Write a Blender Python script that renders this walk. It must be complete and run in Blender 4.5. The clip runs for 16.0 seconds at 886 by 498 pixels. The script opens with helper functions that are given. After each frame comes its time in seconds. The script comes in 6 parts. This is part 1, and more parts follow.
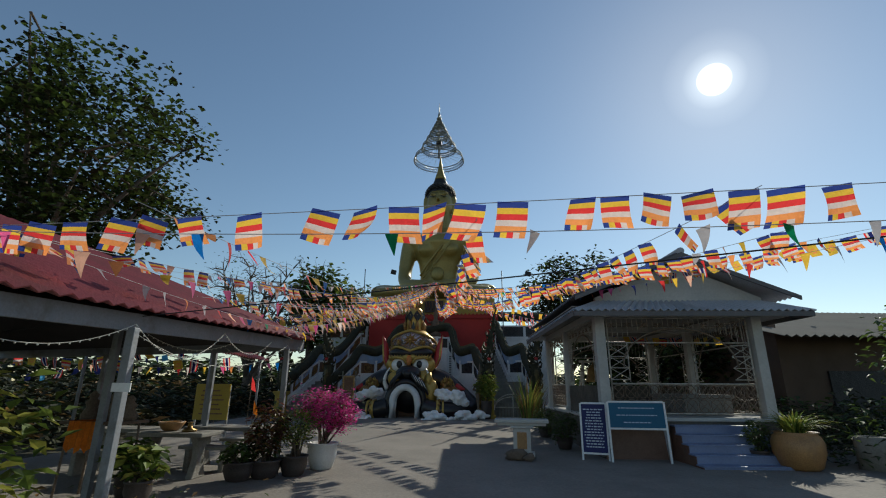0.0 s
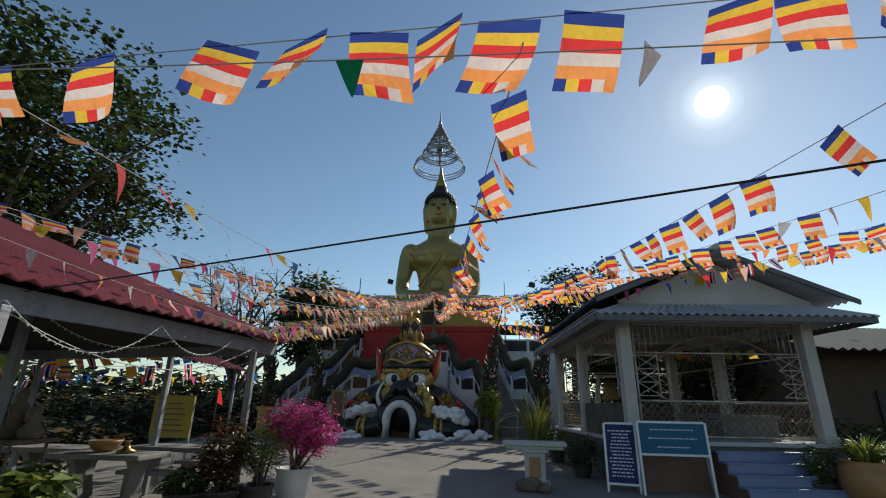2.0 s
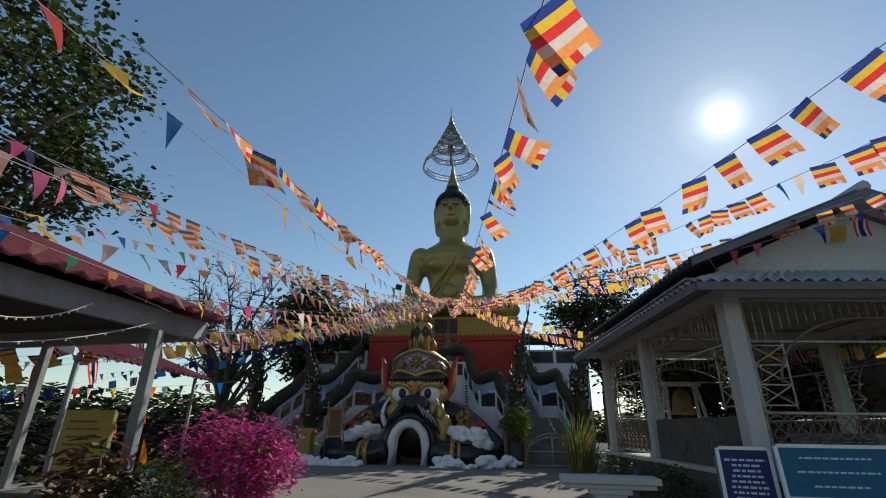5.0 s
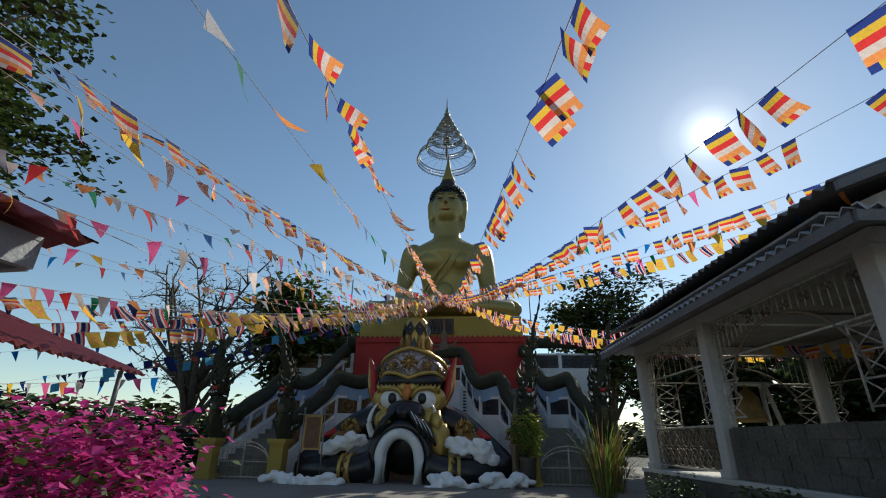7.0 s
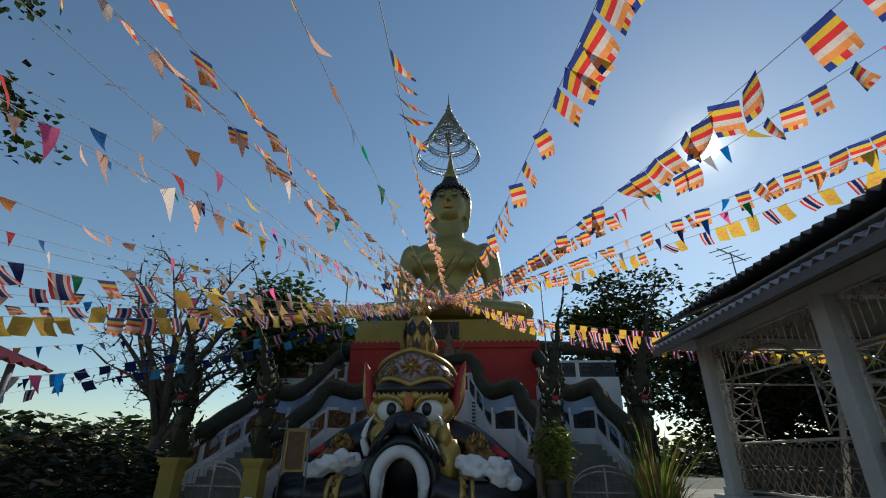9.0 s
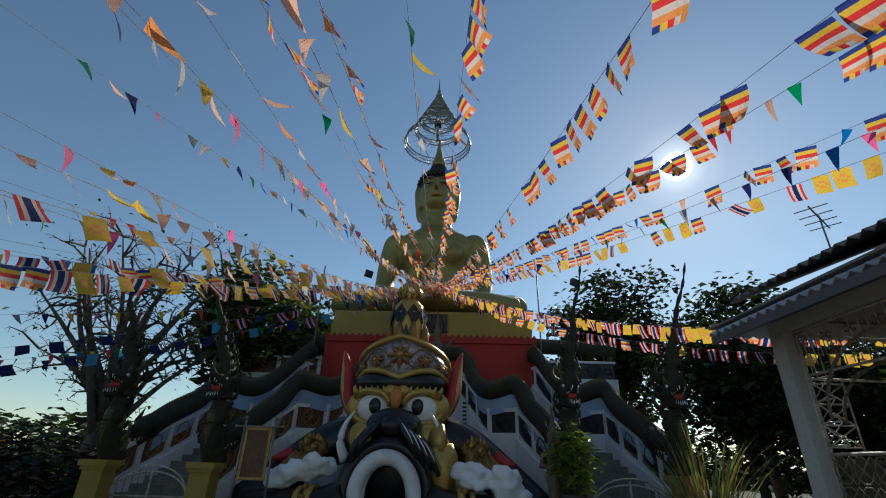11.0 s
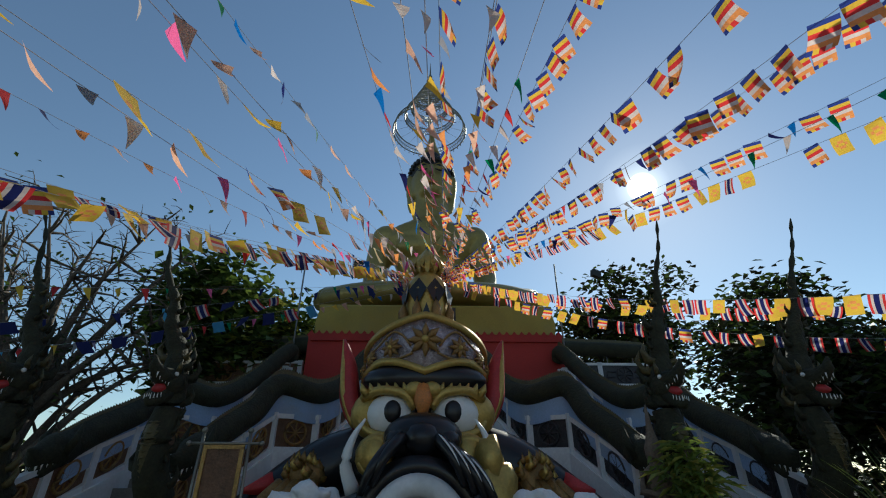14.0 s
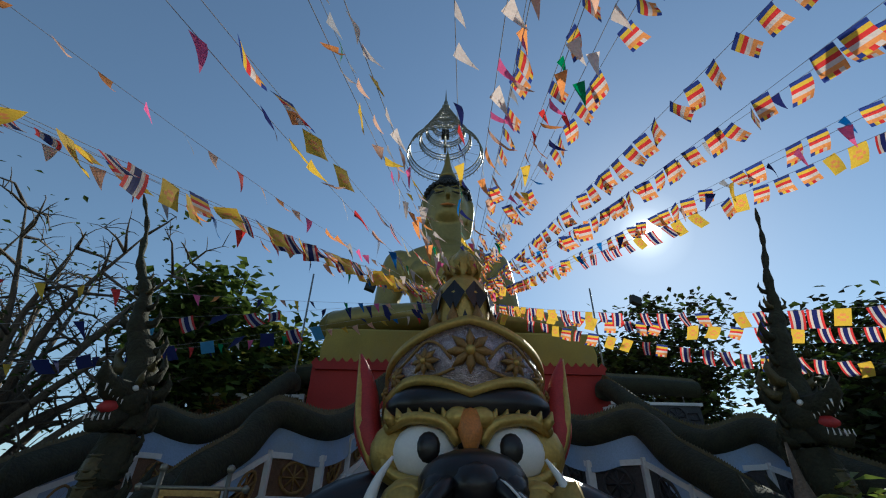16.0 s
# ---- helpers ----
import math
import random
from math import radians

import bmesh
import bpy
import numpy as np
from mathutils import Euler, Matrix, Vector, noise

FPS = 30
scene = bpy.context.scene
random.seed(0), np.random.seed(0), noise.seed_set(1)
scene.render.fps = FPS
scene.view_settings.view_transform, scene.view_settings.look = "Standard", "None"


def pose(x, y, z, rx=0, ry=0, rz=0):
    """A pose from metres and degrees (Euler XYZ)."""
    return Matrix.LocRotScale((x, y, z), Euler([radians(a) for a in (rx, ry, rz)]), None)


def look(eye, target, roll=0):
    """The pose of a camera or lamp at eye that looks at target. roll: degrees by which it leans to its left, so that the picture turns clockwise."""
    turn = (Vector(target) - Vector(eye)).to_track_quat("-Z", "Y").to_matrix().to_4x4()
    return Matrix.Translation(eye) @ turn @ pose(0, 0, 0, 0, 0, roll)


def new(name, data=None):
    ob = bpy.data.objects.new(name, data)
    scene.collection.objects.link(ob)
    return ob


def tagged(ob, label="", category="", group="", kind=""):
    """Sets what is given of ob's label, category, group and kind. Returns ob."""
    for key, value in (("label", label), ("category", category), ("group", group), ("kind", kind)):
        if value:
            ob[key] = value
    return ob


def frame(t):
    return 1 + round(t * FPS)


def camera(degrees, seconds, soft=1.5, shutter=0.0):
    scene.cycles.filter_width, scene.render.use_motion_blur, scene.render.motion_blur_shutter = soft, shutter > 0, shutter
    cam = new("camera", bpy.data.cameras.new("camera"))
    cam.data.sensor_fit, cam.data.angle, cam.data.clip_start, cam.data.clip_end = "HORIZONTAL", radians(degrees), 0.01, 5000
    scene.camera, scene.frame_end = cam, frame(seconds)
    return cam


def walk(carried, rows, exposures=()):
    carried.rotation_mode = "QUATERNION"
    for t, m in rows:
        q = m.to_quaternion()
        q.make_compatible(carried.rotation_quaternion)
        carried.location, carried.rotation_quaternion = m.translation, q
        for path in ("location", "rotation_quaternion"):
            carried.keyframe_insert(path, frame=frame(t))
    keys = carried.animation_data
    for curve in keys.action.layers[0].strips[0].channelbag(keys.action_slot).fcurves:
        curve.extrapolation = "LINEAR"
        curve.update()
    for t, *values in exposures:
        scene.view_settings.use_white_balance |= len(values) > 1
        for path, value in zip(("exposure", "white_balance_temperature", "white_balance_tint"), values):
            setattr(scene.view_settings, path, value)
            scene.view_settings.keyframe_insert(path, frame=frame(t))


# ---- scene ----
cam = camera(87.6, 16.0, soft=1.1)
PATH = [
    (0, (0.413, 0.09, 1.556), (0.358, 2.005, 2.128), 0.3),
    (0.5, (0.359, 0.417, 1.56), (0.309, 2.33, 2.14), 0.6),
    (1, (0.341, 0.796, 1.536), (0.291, 2.705, 2.129), 0.8),
    (1.5, (0.354, 1.235, 1.5), (0.302, 3.137, 2.116), 1.0),
    (2, (0.336, 1.697, 1.487), (0.284, 3.591, 2.129), 1.0),
    (2.5, (0.35, 2.225, 1.453), (0.291, 4.106, 2.13), 1.0),
    (3, (0.35, 2.702, 1.454), (0.275, 4.569, 2.166), 1.0),
    (3.5, (0.382, 3.306, 1.45), (0.282, 5.166, 2.179), 1.0),
    (4, (0.332, 3.825, 1.448), (0.223, 5.689, 2.167), 0.6),
    (6.5, (-0.235, 6.67, 1.364), (-0.301, 8.525, 2.109), 1.0),
    (7, (-0.273, 7.312, 1.371), (-0.33, 9.159, 2.136), 0.9),
    (7.5, (-0.335, 7.918, 1.378), (-0.395, 9.756, 2.163), 0.8),
    (8, (-0.42, 8.495, 1.375), (-0.485, 10.325, 2.181), 0.7),
    (10.5, (-0.986, 11.187, 1.422), (-0.962, 13.002, 2.262), 1.2),
    (11, (-1.182, 11.696, 1.403), (-1.127, 13.506, 2.252), 1.6),
    (11.5, (-1.367, 12.211, 1.423), (-1.29, 14.026, 2.261), 1.3),
    (12, (-1.56, 12.757, 1.433), (-1.464, 14.575, 2.261), 1.1),
    (12.5, (-1.734, 13.318, 1.431), (-1.615, 15.136, 2.256), 0.5),
    (13, (-1.926, 13.87, 1.425), (-1.785, 15.683, 2.258), 0.1),
    (13.5, (-2.056, 14.374, 1.428), (-1.899, 16.169, 2.296), 0.1),
    (14, (-2.218, 14.887, 1.489), (-2.047, 16.654, 2.41), 0.0),
    (14.5, (-2.31, 15.391, 1.524), (-2.144, 17.126, 2.505), 0.4),
    (15, (-2.419, 15.898, 1.561), (-2.269, 17.606, 2.59), 0.9),
    (15.5, (-2.523, 16.408, 1.576), (-2.382, 18.098, 2.636), 1.2),
    (16, (-2.628, 16.887, 1.603), (-2.486, 18.56, 2.689), 1.0),
]
walk(cam, [(t, look(eye, target, roll)) for t, eye, target, roll in PATH], [(0.0, -0.10, 6350, 2), (2.0, 0.02, 6350, 2), (3.5, 0.05, 6350, 2), (7.0, 0.18, 6350, 1.5), (8.0, 0.10, 6300, 1), (11.0, -0.06, 6150, 0), (16.0, 0.12, 6150, 0)])

# ---- light ----
SUN_EL, SUN_AZ = 31.8, 32.8          # degrees; azimuth from +y towards +x
sun_dir = Vector((math.sin(radians(SUN_AZ)) * math.cos(radians(SUN_EL)), math.cos(radians(SUN_AZ)) * math.cos(radians(SUN_EL)), math.sin(radians(SUN_EL))))
world = bpy.data.worlds.new("sky")
scene.world = world
world.use_nodes = True
wn = world.node_tree.nodes
sky = wn.new("ShaderNodeTexSky")
sky.sky_type = "NISHITA"
sky.sun_disc = False
sky.sun_elevation = radians(SUN_EL)
sky.sun_rotation = radians(SUN_AZ)
sky.air_density, sky.dust_density, sky.ozone_density = 1.05, 0.14, 1.25
wn["Background"].inputs["Strength"].default_value = 0.105
world.node_tree.links.new(sky.outputs["Color"], wn["Background"].inputs["Color"])
sun = new("sun", bpy.data.lights.new("sun", "SUN"))
sun.data.energy, sun.data.angle, sun.data.color = 4.0, radians(0.53), (1.0, 0.93, 0.82)
sun.matrix_world = look((0, 0, 60), Vector((0, 0, 60)) - sun_dir)
scene.view_settings.exposure = 0.0

# ---- materials ----
MATS = {}


def material(name, color, rough=0.7, metal=0.0, vary=0.25, scale=3.0, fine=40.0, bump=0.15, translucent=0.0, dirt=None, spec=0.5):
    """A procedural surface: two scales of noise in its colour, fine relief, and optional stains."""
    m = bpy.data.materials.new(name)
    m.use_nodes = True
    nt = m.node_tree
    n, link = nt.nodes, nt.links.new
    b = n["Principled BSDF"]
    b.inputs["Roughness"].default_value = rough
    b.inputs["Metallic"].default_value = metal
    b.inputs["Specular IOR Level"].default_value = spec
    geo = n.new("ShaderNodeNewGeometry")
    big = n.new("ShaderNodeTexNoise")
    big.inputs["Scale"].default_value = scale
    big.inputs["Detail"].default_value = 4.0
    small = n.new("ShaderNodeTexNoise")
    small.inputs["Scale"].default_value = fine
    small.inputs["Detail"].default_value = 2.0
    link(geo.outputs["Position"], big.inputs["Vector"])
    link(geo.outputs["Position"], small.inputs["Vector"])
    add = n.new("ShaderNodeMath")
    add.operation = "ADD"
    link(big.outputs["Fac"], add.inputs[0])
    link(small.outputs["Fac"], add.inputs[1])
    ramp = n.new("ShaderNodeMapRange")
    ramp.inputs["From Min"].default_value, ramp.inputs["From Max"].default_value = 0.65, 1.35
    ramp.inputs["To Min"].default_value, ramp.inputs["To Max"].default_value = 1 - vary, 1 + vary
    link(add.outputs[0], ramp.inputs["Value"])
    mul = n.new("ShaderNodeMix")
    mul.data_type, mul.blend_type = "RGBA", "MULTIPLY"
    mul.inputs["Factor"].default_value = 1.0
    mul.inputs["A"].default_value = (*color, 1)
    link(ramp.outputs["Result"], mul.inputs["B"])
    out = mul.outputs["Result"]
    if dirt:
        st = n.new("ShaderNodeTexNoise")
        st.inputs["Scale"].default_value, st.inputs["Detail"].default_value = scale * 0.6, 7.0
        st.inputs["Roughness"].default_value = 0.65
        link(geo.outputs["Position"], st.inputs["Vector"])
        r2 = n.new("ShaderNodeMapRange")
        r2.inputs["From Min"].default_value, r2.inputs["From Max"].default_value = 0.5, 0.68
        r2.inputs["To Max"].default_value = 0.65
        link(st.outputs["Fac"], r2.inputs["Value"])
        mx = n.new("ShaderNodeMix")
        mx.data_type = "RGBA"
        mx.inputs["B"].default_value = (*dirt, 1)
        link(r2.outputs["Result"], mx.inputs["Factor"])
        link(out, mx.inputs["A"])
        out = mx.outputs["Result"]
    link(out, b.inputs["Base Color"])
    if bump:
        bp = n.new("ShaderNodeBump")
        bp.inputs["Strength"].default_value = bump
        bp.inputs["Distance"].default_value = 0.02
        link(add.outputs[0], bp.inputs["Height"])
        link(bp.outputs["Normal"], b.inputs["Normal"])
    if translucent:
        tr = n.new("ShaderNodeBsdfTranslucent")
        link(out, tr.inputs["Color"])
        mix = n.new("ShaderNodeMixShader")
        mix.inputs[0].default_value = translucent
        link(b.outputs[0], mix.inputs[1])
        link(tr.outputs[0], mix.inputs[2])
        link(mix.outputs[0], n["Material Output"].inputs["Surface"])
    MATS[name] = m
    return m


GROUND = material("pavement_concrete", (0.21, 0.185, 0.16), 0.92, vary=0.22, scale=0.7, fine=25, bump=0.35, dirt=(0.14, 0.12, 0.105))
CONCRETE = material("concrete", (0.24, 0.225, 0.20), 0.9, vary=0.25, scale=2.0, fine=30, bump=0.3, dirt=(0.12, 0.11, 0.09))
STAINED = material("stained_concrete", (0.095, 0.085, 0.07), 0.92, vary=0.45, scale=2.5, fine=26, bump=0.5, dirt=(0.05, 0.046, 0.034))
PLASTER = material("plaster_white", (0.47, 0.455, 0.43), 0.85, vary=0.12, scale=1.5, fine=20, dirt=(0.42, 0.40, 0.36))
WHITE = material("white_paint", (0.74, 0.74, 0.74), 0.6, vary=0.10, scale=1.2, fine=18, dirt=(0.50, 0.50, 0.48))
CLOUD = material("cloud_plaster", (0.80, 0.80, 0.80), 0.8, vary=0.08, scale=4, fine=30, bump=0.4)
BLUE_PALE = material("pale_blue_paint", (0.30, 0.42, 0.62), 0.7, vary=0.15, scale=2, dirt=(0.35, 0.38, 0.42))
RED = material("red_paint", (0.36, 0.025, 0.02), 0.75, vary=0.2, scale=1.0)
YELLOW = material("yellow_paint", (0.36, 0.26, 0.05), 0.75, vary=0.18, scale=1.2, dirt=(0.30, 0.24, 0.08))
GOLD = material("gold_paint", (0.50, 0.34, 0.09), 0.40, metal=0.5, vary=0.2, scale=3, fine=22, bump=0.3)
STATUE_GOLD = material("statue_gold", (0.29, 0.222, 0.068), 0.40, metal=0.35, vary=0.16, scale=0.6, fine=9, bump=0.06)
HAIR = material("statue_hair", (0.012, 0.011, 0.010), 0.5, vary=0.2, scale=6, fine=30, bump=0.2)
BLACK = material("black_gloss_paint", (0.012, 0.011, 0.012), 0.32, vary=0.3, scale=3, bump=0.08)
EYE_WHITE = material("eye_white", (0.82, 0.81, 0.78), 0.35, vary=0.05)
ORANGE_PAINT = material("orange_paint", (0.55, 0.19, 0.04), 0.5, vary=0.3, scale=6)
RED_EAR = material("ear_red", (0.42, 0.03, 0.03), 0.5, vary=0.2, scale=5)
MIRROR_BITS = material("mirror_mosaic", (0.50, 0.44, 0.50), 0.25, metal=0.7, vary=0.6, scale=18, fine=60, bump=0.8)
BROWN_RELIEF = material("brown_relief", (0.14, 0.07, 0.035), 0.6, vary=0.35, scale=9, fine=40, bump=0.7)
GOLD_RELIEF = material("gold_relief", (0.28, 0.16, 0.05), 0.5, metal=0.3, vary=0.3, scale=9, bump=0.5)
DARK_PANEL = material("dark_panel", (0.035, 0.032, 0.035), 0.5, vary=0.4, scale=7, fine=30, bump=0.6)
NAGA = material("naga_green", (0.027, 0.027, 0.012), 0.85, vary=0.45, scale=5, fine=28, bump=0.9)
NAGA_BELLY = material("naga_yellow", (0.085, 0.068, 0.022), 0.55, vary=0.35, scale=6, fine=28, bump=0.6)
SILVER = material("silver_metal", (0.25, 0.235, 0.19), 0.4, metal=0.7, vary=0.15, scale=8, bump=0.05)
STEEL = material("painted_steel_grey", (0.22, 0.23, 0.25), 0.55, metal=0.1, vary=0.15, scale=4, dirt=(0.11, 0.09, 0.07))
RUST = material("rusty_iron", (0.20, 0.15, 0.11), 0.7, metal=0.2, vary=0.4, scale=10, bump=0.4)
PALE_IRON = material("pale_painted_iron", (0.48, 0.44, 0.38), 0.6, metal=0.1, vary=0.3, scale=10, dirt=(0.2, 0.13, 0.08))
ROOF_RED = material("roof_red_metal", (0.24, 0.05, 0.055), 0.42, metal=0.15, vary=0.2, scale=1.5, dirt=(0.16, 0.06, 0.05))
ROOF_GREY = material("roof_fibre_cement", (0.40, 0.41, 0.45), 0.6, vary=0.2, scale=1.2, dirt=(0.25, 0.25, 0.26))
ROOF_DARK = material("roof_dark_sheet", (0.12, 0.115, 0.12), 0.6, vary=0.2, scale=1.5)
ROOF_TAN = material("roof_tan_sheet", (0.24, 0.21, 0.17), 0.95, vary=0.15, scale=1.0, dirt=(0.25, 0.2, 0.16))
# near black: the shade below the shelter roof is put into this colour
SHADED_UNDERSIDE = material("shaded_roof_underside", (0.045, 0.04, 0.037), 0.85, vary=0.3, scale=1.5)
STEP_BLUE = material("blue_grey_step_tile", (0.17, 0.21, 0.34), 0.45, vary=0.15, scale=2, fine=30)
STEP_SIDE = material("brown_step_side", (0.15, 0.085, 0.06), 0.7, vary=0.25, scale=3)
SIGN_NAVY = material("sign_navy", (0.010, 0.014, 0.10), 0.65, vary=0.1)
SIGN_BLUE = material("sign_blue", (0.010, 0.10, 0.19), 0.65, vary=0.1)
SIGN_YELLOW = material("sign_yellow", (0.30, 0.22, 0.02), 0.5, vary=0.15)
SIGN_TEXT = material("sign_lettering", (0.50, 0.55, 0.65), 0.5, vary=0.05)
TERRACOTTA = material("terracotta_glaze", (0.36, 0.19, 0.07), 0.45, vary=0.3, scale=3, dirt=(0.2, 0.12, 0.06))
POT_DARK = material("dark_pot", (0.06, 0.045, 0.04), 0.6, vary=0.3, scale=5)
POT_WHITE = material("white_pot", (0.62, 0.61, 0.60), 0.6, vary=0.12, scale=3, dirt=(0.4, 0.37, 0.33))
SOIL = material("soil", (0.06, 0.045, 0.03), 0.95, vary=0.4, scale=20, bump=0.8)
BARK = material("bark", (0.13, 0.10, 0.075), 0.9, vary=0.4, scale=6, fine=35, bump=0.9)
BRONZE = material("bronze", (0.30, 0.19, 0.07), 0.4, metal=0.8, vary=0.3, scale=6)
CABLE = material("black_cable", (0.015, 0.015, 0.015), 0.6, vary=0.1)
CORD = material("flag_cord", (0.42, 0.40, 0.40), 0.8, vary=0.1)
LIGHT_CORD = material("fairy_light_cord", (0.62, 0.60, 0.54), 0.6, vary=0.2, scale=30)
DARK_FIELD = material("scrub_ground", (0.05, 0.045, 0.025), 0.95, vary=0.4, scale=0.4, bump=0.5)
BRICK_DARK = material("brown_wall", (0.13, 0.085, 0.06), 0.85, vary=0.25, scale=2)
STONE_FIG = material("weathered_stone", (0.15, 0.11, 0.08), 0.85, vary=0.35, scale=7, bump=0.7)
CLOTH_ORANGE = material("orange_cloth", (0.75, 0.20, 0.015), 0.8, vary=0.2, scale=8, translucent=0.4)


def leaf(name, c, tr=0.35, vary=0.5, rough=0.5):
    return material(name, c, rough, vary=vary, scale=1.6, fine=9, bump=0, translucent=tr)


# darkened leaf for scrub and backlit trees, with their shade in its colour
LEAF_SHADED = leaf("leaf_shaded", (0.030, 0.033, 0.014), 0.08, rough=0.9)
LEAF_DARK = leaf("leaf_dark", (0.050, 0.075, 0.018))
LEAF_MID = leaf("leaf_mid", (0.075, 0.115, 0.022))
LEAF_LIGHT = leaf("leaf_light", (0.17, 0.23, 0.045))
LEAF_YELLOW = leaf("leaf_yellow_green", (0.30, 0.30, 0.06))
LEAF_RED = leaf("leaf_maroon", (0.13, 0.045, 0.03))
LEAF_DRY = leaf("leaf_dry", (0.24, 0.14, 0.05))
PETAL = leaf("bougainvillea_petal", (0.62, 0.055, 0.30), 0.4, 0.35)


def cloth(name, c):
    return material(name, c, 0.75, vary=0.10, scale=9, fine=60, bump=0, translucent=0.62)


C_BLUE = cloth("cloth_blue", (0.035, 0.06, 0.26))
C_YELLOW = cloth("cloth_yellow", (0.80, 0.50, 0.06))
C_RED = cloth("cloth_red", (0.75, 0.05, 0.05))
C_WHITE = cloth("cloth_white", (0.74, 0.61, 0.56))
C_ORANGE = cloth("cloth_orange", (0.88, 0.32, 0.10))
C_GREEN = cloth("cloth_green", (0.01, 0.26, 0.10))
C_PINK = cloth("cloth_pink", (0.85, 0.14, 0.34))
C_AZURE = cloth("cloth_azure", (0.01, 0.14, 0.45))
C_PEACH = cloth("cloth_peach", (0.80, 0.45, 0.32))
C_NAVY = cloth("cloth_navy", (0.02, 0.025, 0.13))
C_GREY = cloth("cloth_grey", (0.38, 0.36, 0.38))
C_SKY = cloth("cloth_sky_blue", (0.10, 0.36, 0.58))

# ---- mesh helpers ----


class Shape:
    """Collects vertices and faces with a material each, then becomes one mesh."""

    def __init__(self):
        self.v, self.f, self.m, self.mats, self.s = [], [], [], [], []

    def slot(self, mat):
        if mat not in self.mats:
            self.mats.append(mat)
        return self.mats.index(mat)

    def add(self, verts, faces, mat, smooth=False):
        k, base = self.slot(mat), len(self.v)
        self.v.extend(tuple(p) for p in verts)
        self.f.extend(tuple(base + i for i in f) for f in faces)
        self.m.extend([k] * len(faces))
        self.s.extend([smooth] * len(faces))

    def box(self, lo, hi, mat, turn=None):
        (a, b, c), (d, e, f) = lo, hi
        vs = [(a, b, c), (d, b, c), (d, e, c), (a, e, c), (a, b, f), (d, b, f), (d, e, f), (a, e, f)]
        if turn is not None:
            vs = [turn @ Vector(p) for p in vs]
        self.add(vs, [(0, 3, 2, 1), (4, 5, 6, 7), (0, 1, 5, 4), (1, 2, 6, 5), (2, 3, 7, 6), (3, 0, 4, 7)], mat)

    def tube(self, pts, radii, mat, n=8, flat=1.0, smooth=True, cap=True):
        """A tube along points; flat squeezes it vertically."""
        pts = [Vector(p) for p in pts]
        if not hasattr(radii, "__len__"):
            radii = [radii] * len(pts)
        verts, faces = [], []
        for i, p in enumerate(pts):
            d = (pts[min(i + 1, len(pts) - 1)] - pts[max(i - 1, 0)]).normalized()
            side = d.cross(Vector((0, 0, 1)))
            side = Vector((1, 0, 0)) if side.length < 1e-3 else side.normalized()
            up = side.cross(d).normalized()
            for k in range(n):
                a = 2 * math.pi * k / n
                verts.append(p + side * math.cos(a) * radii[i] + up * math.sin(a) * radii[i] * flat)
        for i in range(len(pts) - 1):
            for k in range(n):
                a, b = i * n + k, i * n + (k + 1) % n
                faces.append((a, b, b + n, a + n))
        if cap:
            faces.append(tuple(range(n - 1, -1, -1)))
            faces.append(tuple(range((len(pts) - 1) * n, len(pts) * n)))
        self.add(verts, faces, mat, smooth)

    def lathe(self, profile, centre, mat, n=20, squeeze=(1, 1), smooth=True):
        """profile: (radius, height) pairs turned round a vertical axis."""
        cx, cy, cz = centre
        verts, faces = [], []
        for r, z in profile:
            for k in range(n):
                a = 2 * math.pi * k / n
                verts.append((cx + r * math.cos(a) * squeeze[0], cy + r * math.sin(a) * squeeze[1], cz + z))
        for i in range(len(profile) - 1):
            for k in range(n):
                a, b = i * n + k, i * n + (k + 1) % n
                faces.append((a, b, b + n, a + n))
        faces.append(tuple(range(n - 1, -1, -1)))
        faces.append(tuple(range((len(profile) - 1) * n, len(profile) * n)))
        self.add(verts, faces, mat, smooth)

    def ball(self, c, r, mat, n=14, turn=None, rough=0.0, seed=0):
        r = r if hasattr(r, "__len__") else (r, r, r)
        verts, faces = [], []
        rows = max(5, n // 2)
        for i in range(rows + 1):
            th = math.pi * i / rows
            for k in range(n):
                a = 2 * math.pi * k / n
                d = Vector((math.sin(th) * math.cos(a), math.sin(th) * math.sin(a), math.cos(th)))
                q = 1 + (rough * noise.noise(d * 1.7 + Vector((seed, seed * 2.1, 0))) if rough else 0)
                p = Vector((d.x * r[0] * q, d.y * r[1] * q, d.z * r[2] * q))
                if turn is not None:
                    p = turn @ p
                verts.append(p + Vector(c))
        for i in range(rows):
            for k in range(n):
                a, b = i * n + k, i * n + (k + 1) % n
                faces.append((a, a + n, b + n, b))
        self.add(verts, faces, mat, True)

    def prism(self, outline, d0, d1, mat, axes=("x", "z", "y")):
        """A closed outline of (a, b) extruded from d0 to d1 along the third axis."""
        def at(a, b, d):
            q = {axes[0]: a, axes[1]: b, axes[2]: d}
            return (q["x"], q["y"], q["z"])
        n = len(outline)
        vs = [at(a, b, d0) for a, b in outline] + [at(a, b, d1) for a, b in outline]
        fs = [tuple(range(n)), tuple(range(2 * n - 1, n - 1, -1))] + [(i, i + n, (i + 1) % n + n, (i + 1) % n) for i in range(n)]
        self.add(vs, fs, mat)

    def mesh(self, name):
        me = bpy.data.meshes.new(name)
        me.from_pydata(self.v, [], self.f)
        for mt in self.mats:
            me.materials.append(mt)
        me.polygons.foreach_set("material_index", self.m)
        me.polygons.foreach_set("use_smooth", self.s)
        bm = bmesh.new()
        bm.from_mesh(me)
        bmesh.ops.recalc_face_normals(bm, faces=bm.faces)
        bm.to_mesh(me)
        bm.free()
        me.update()
        return me


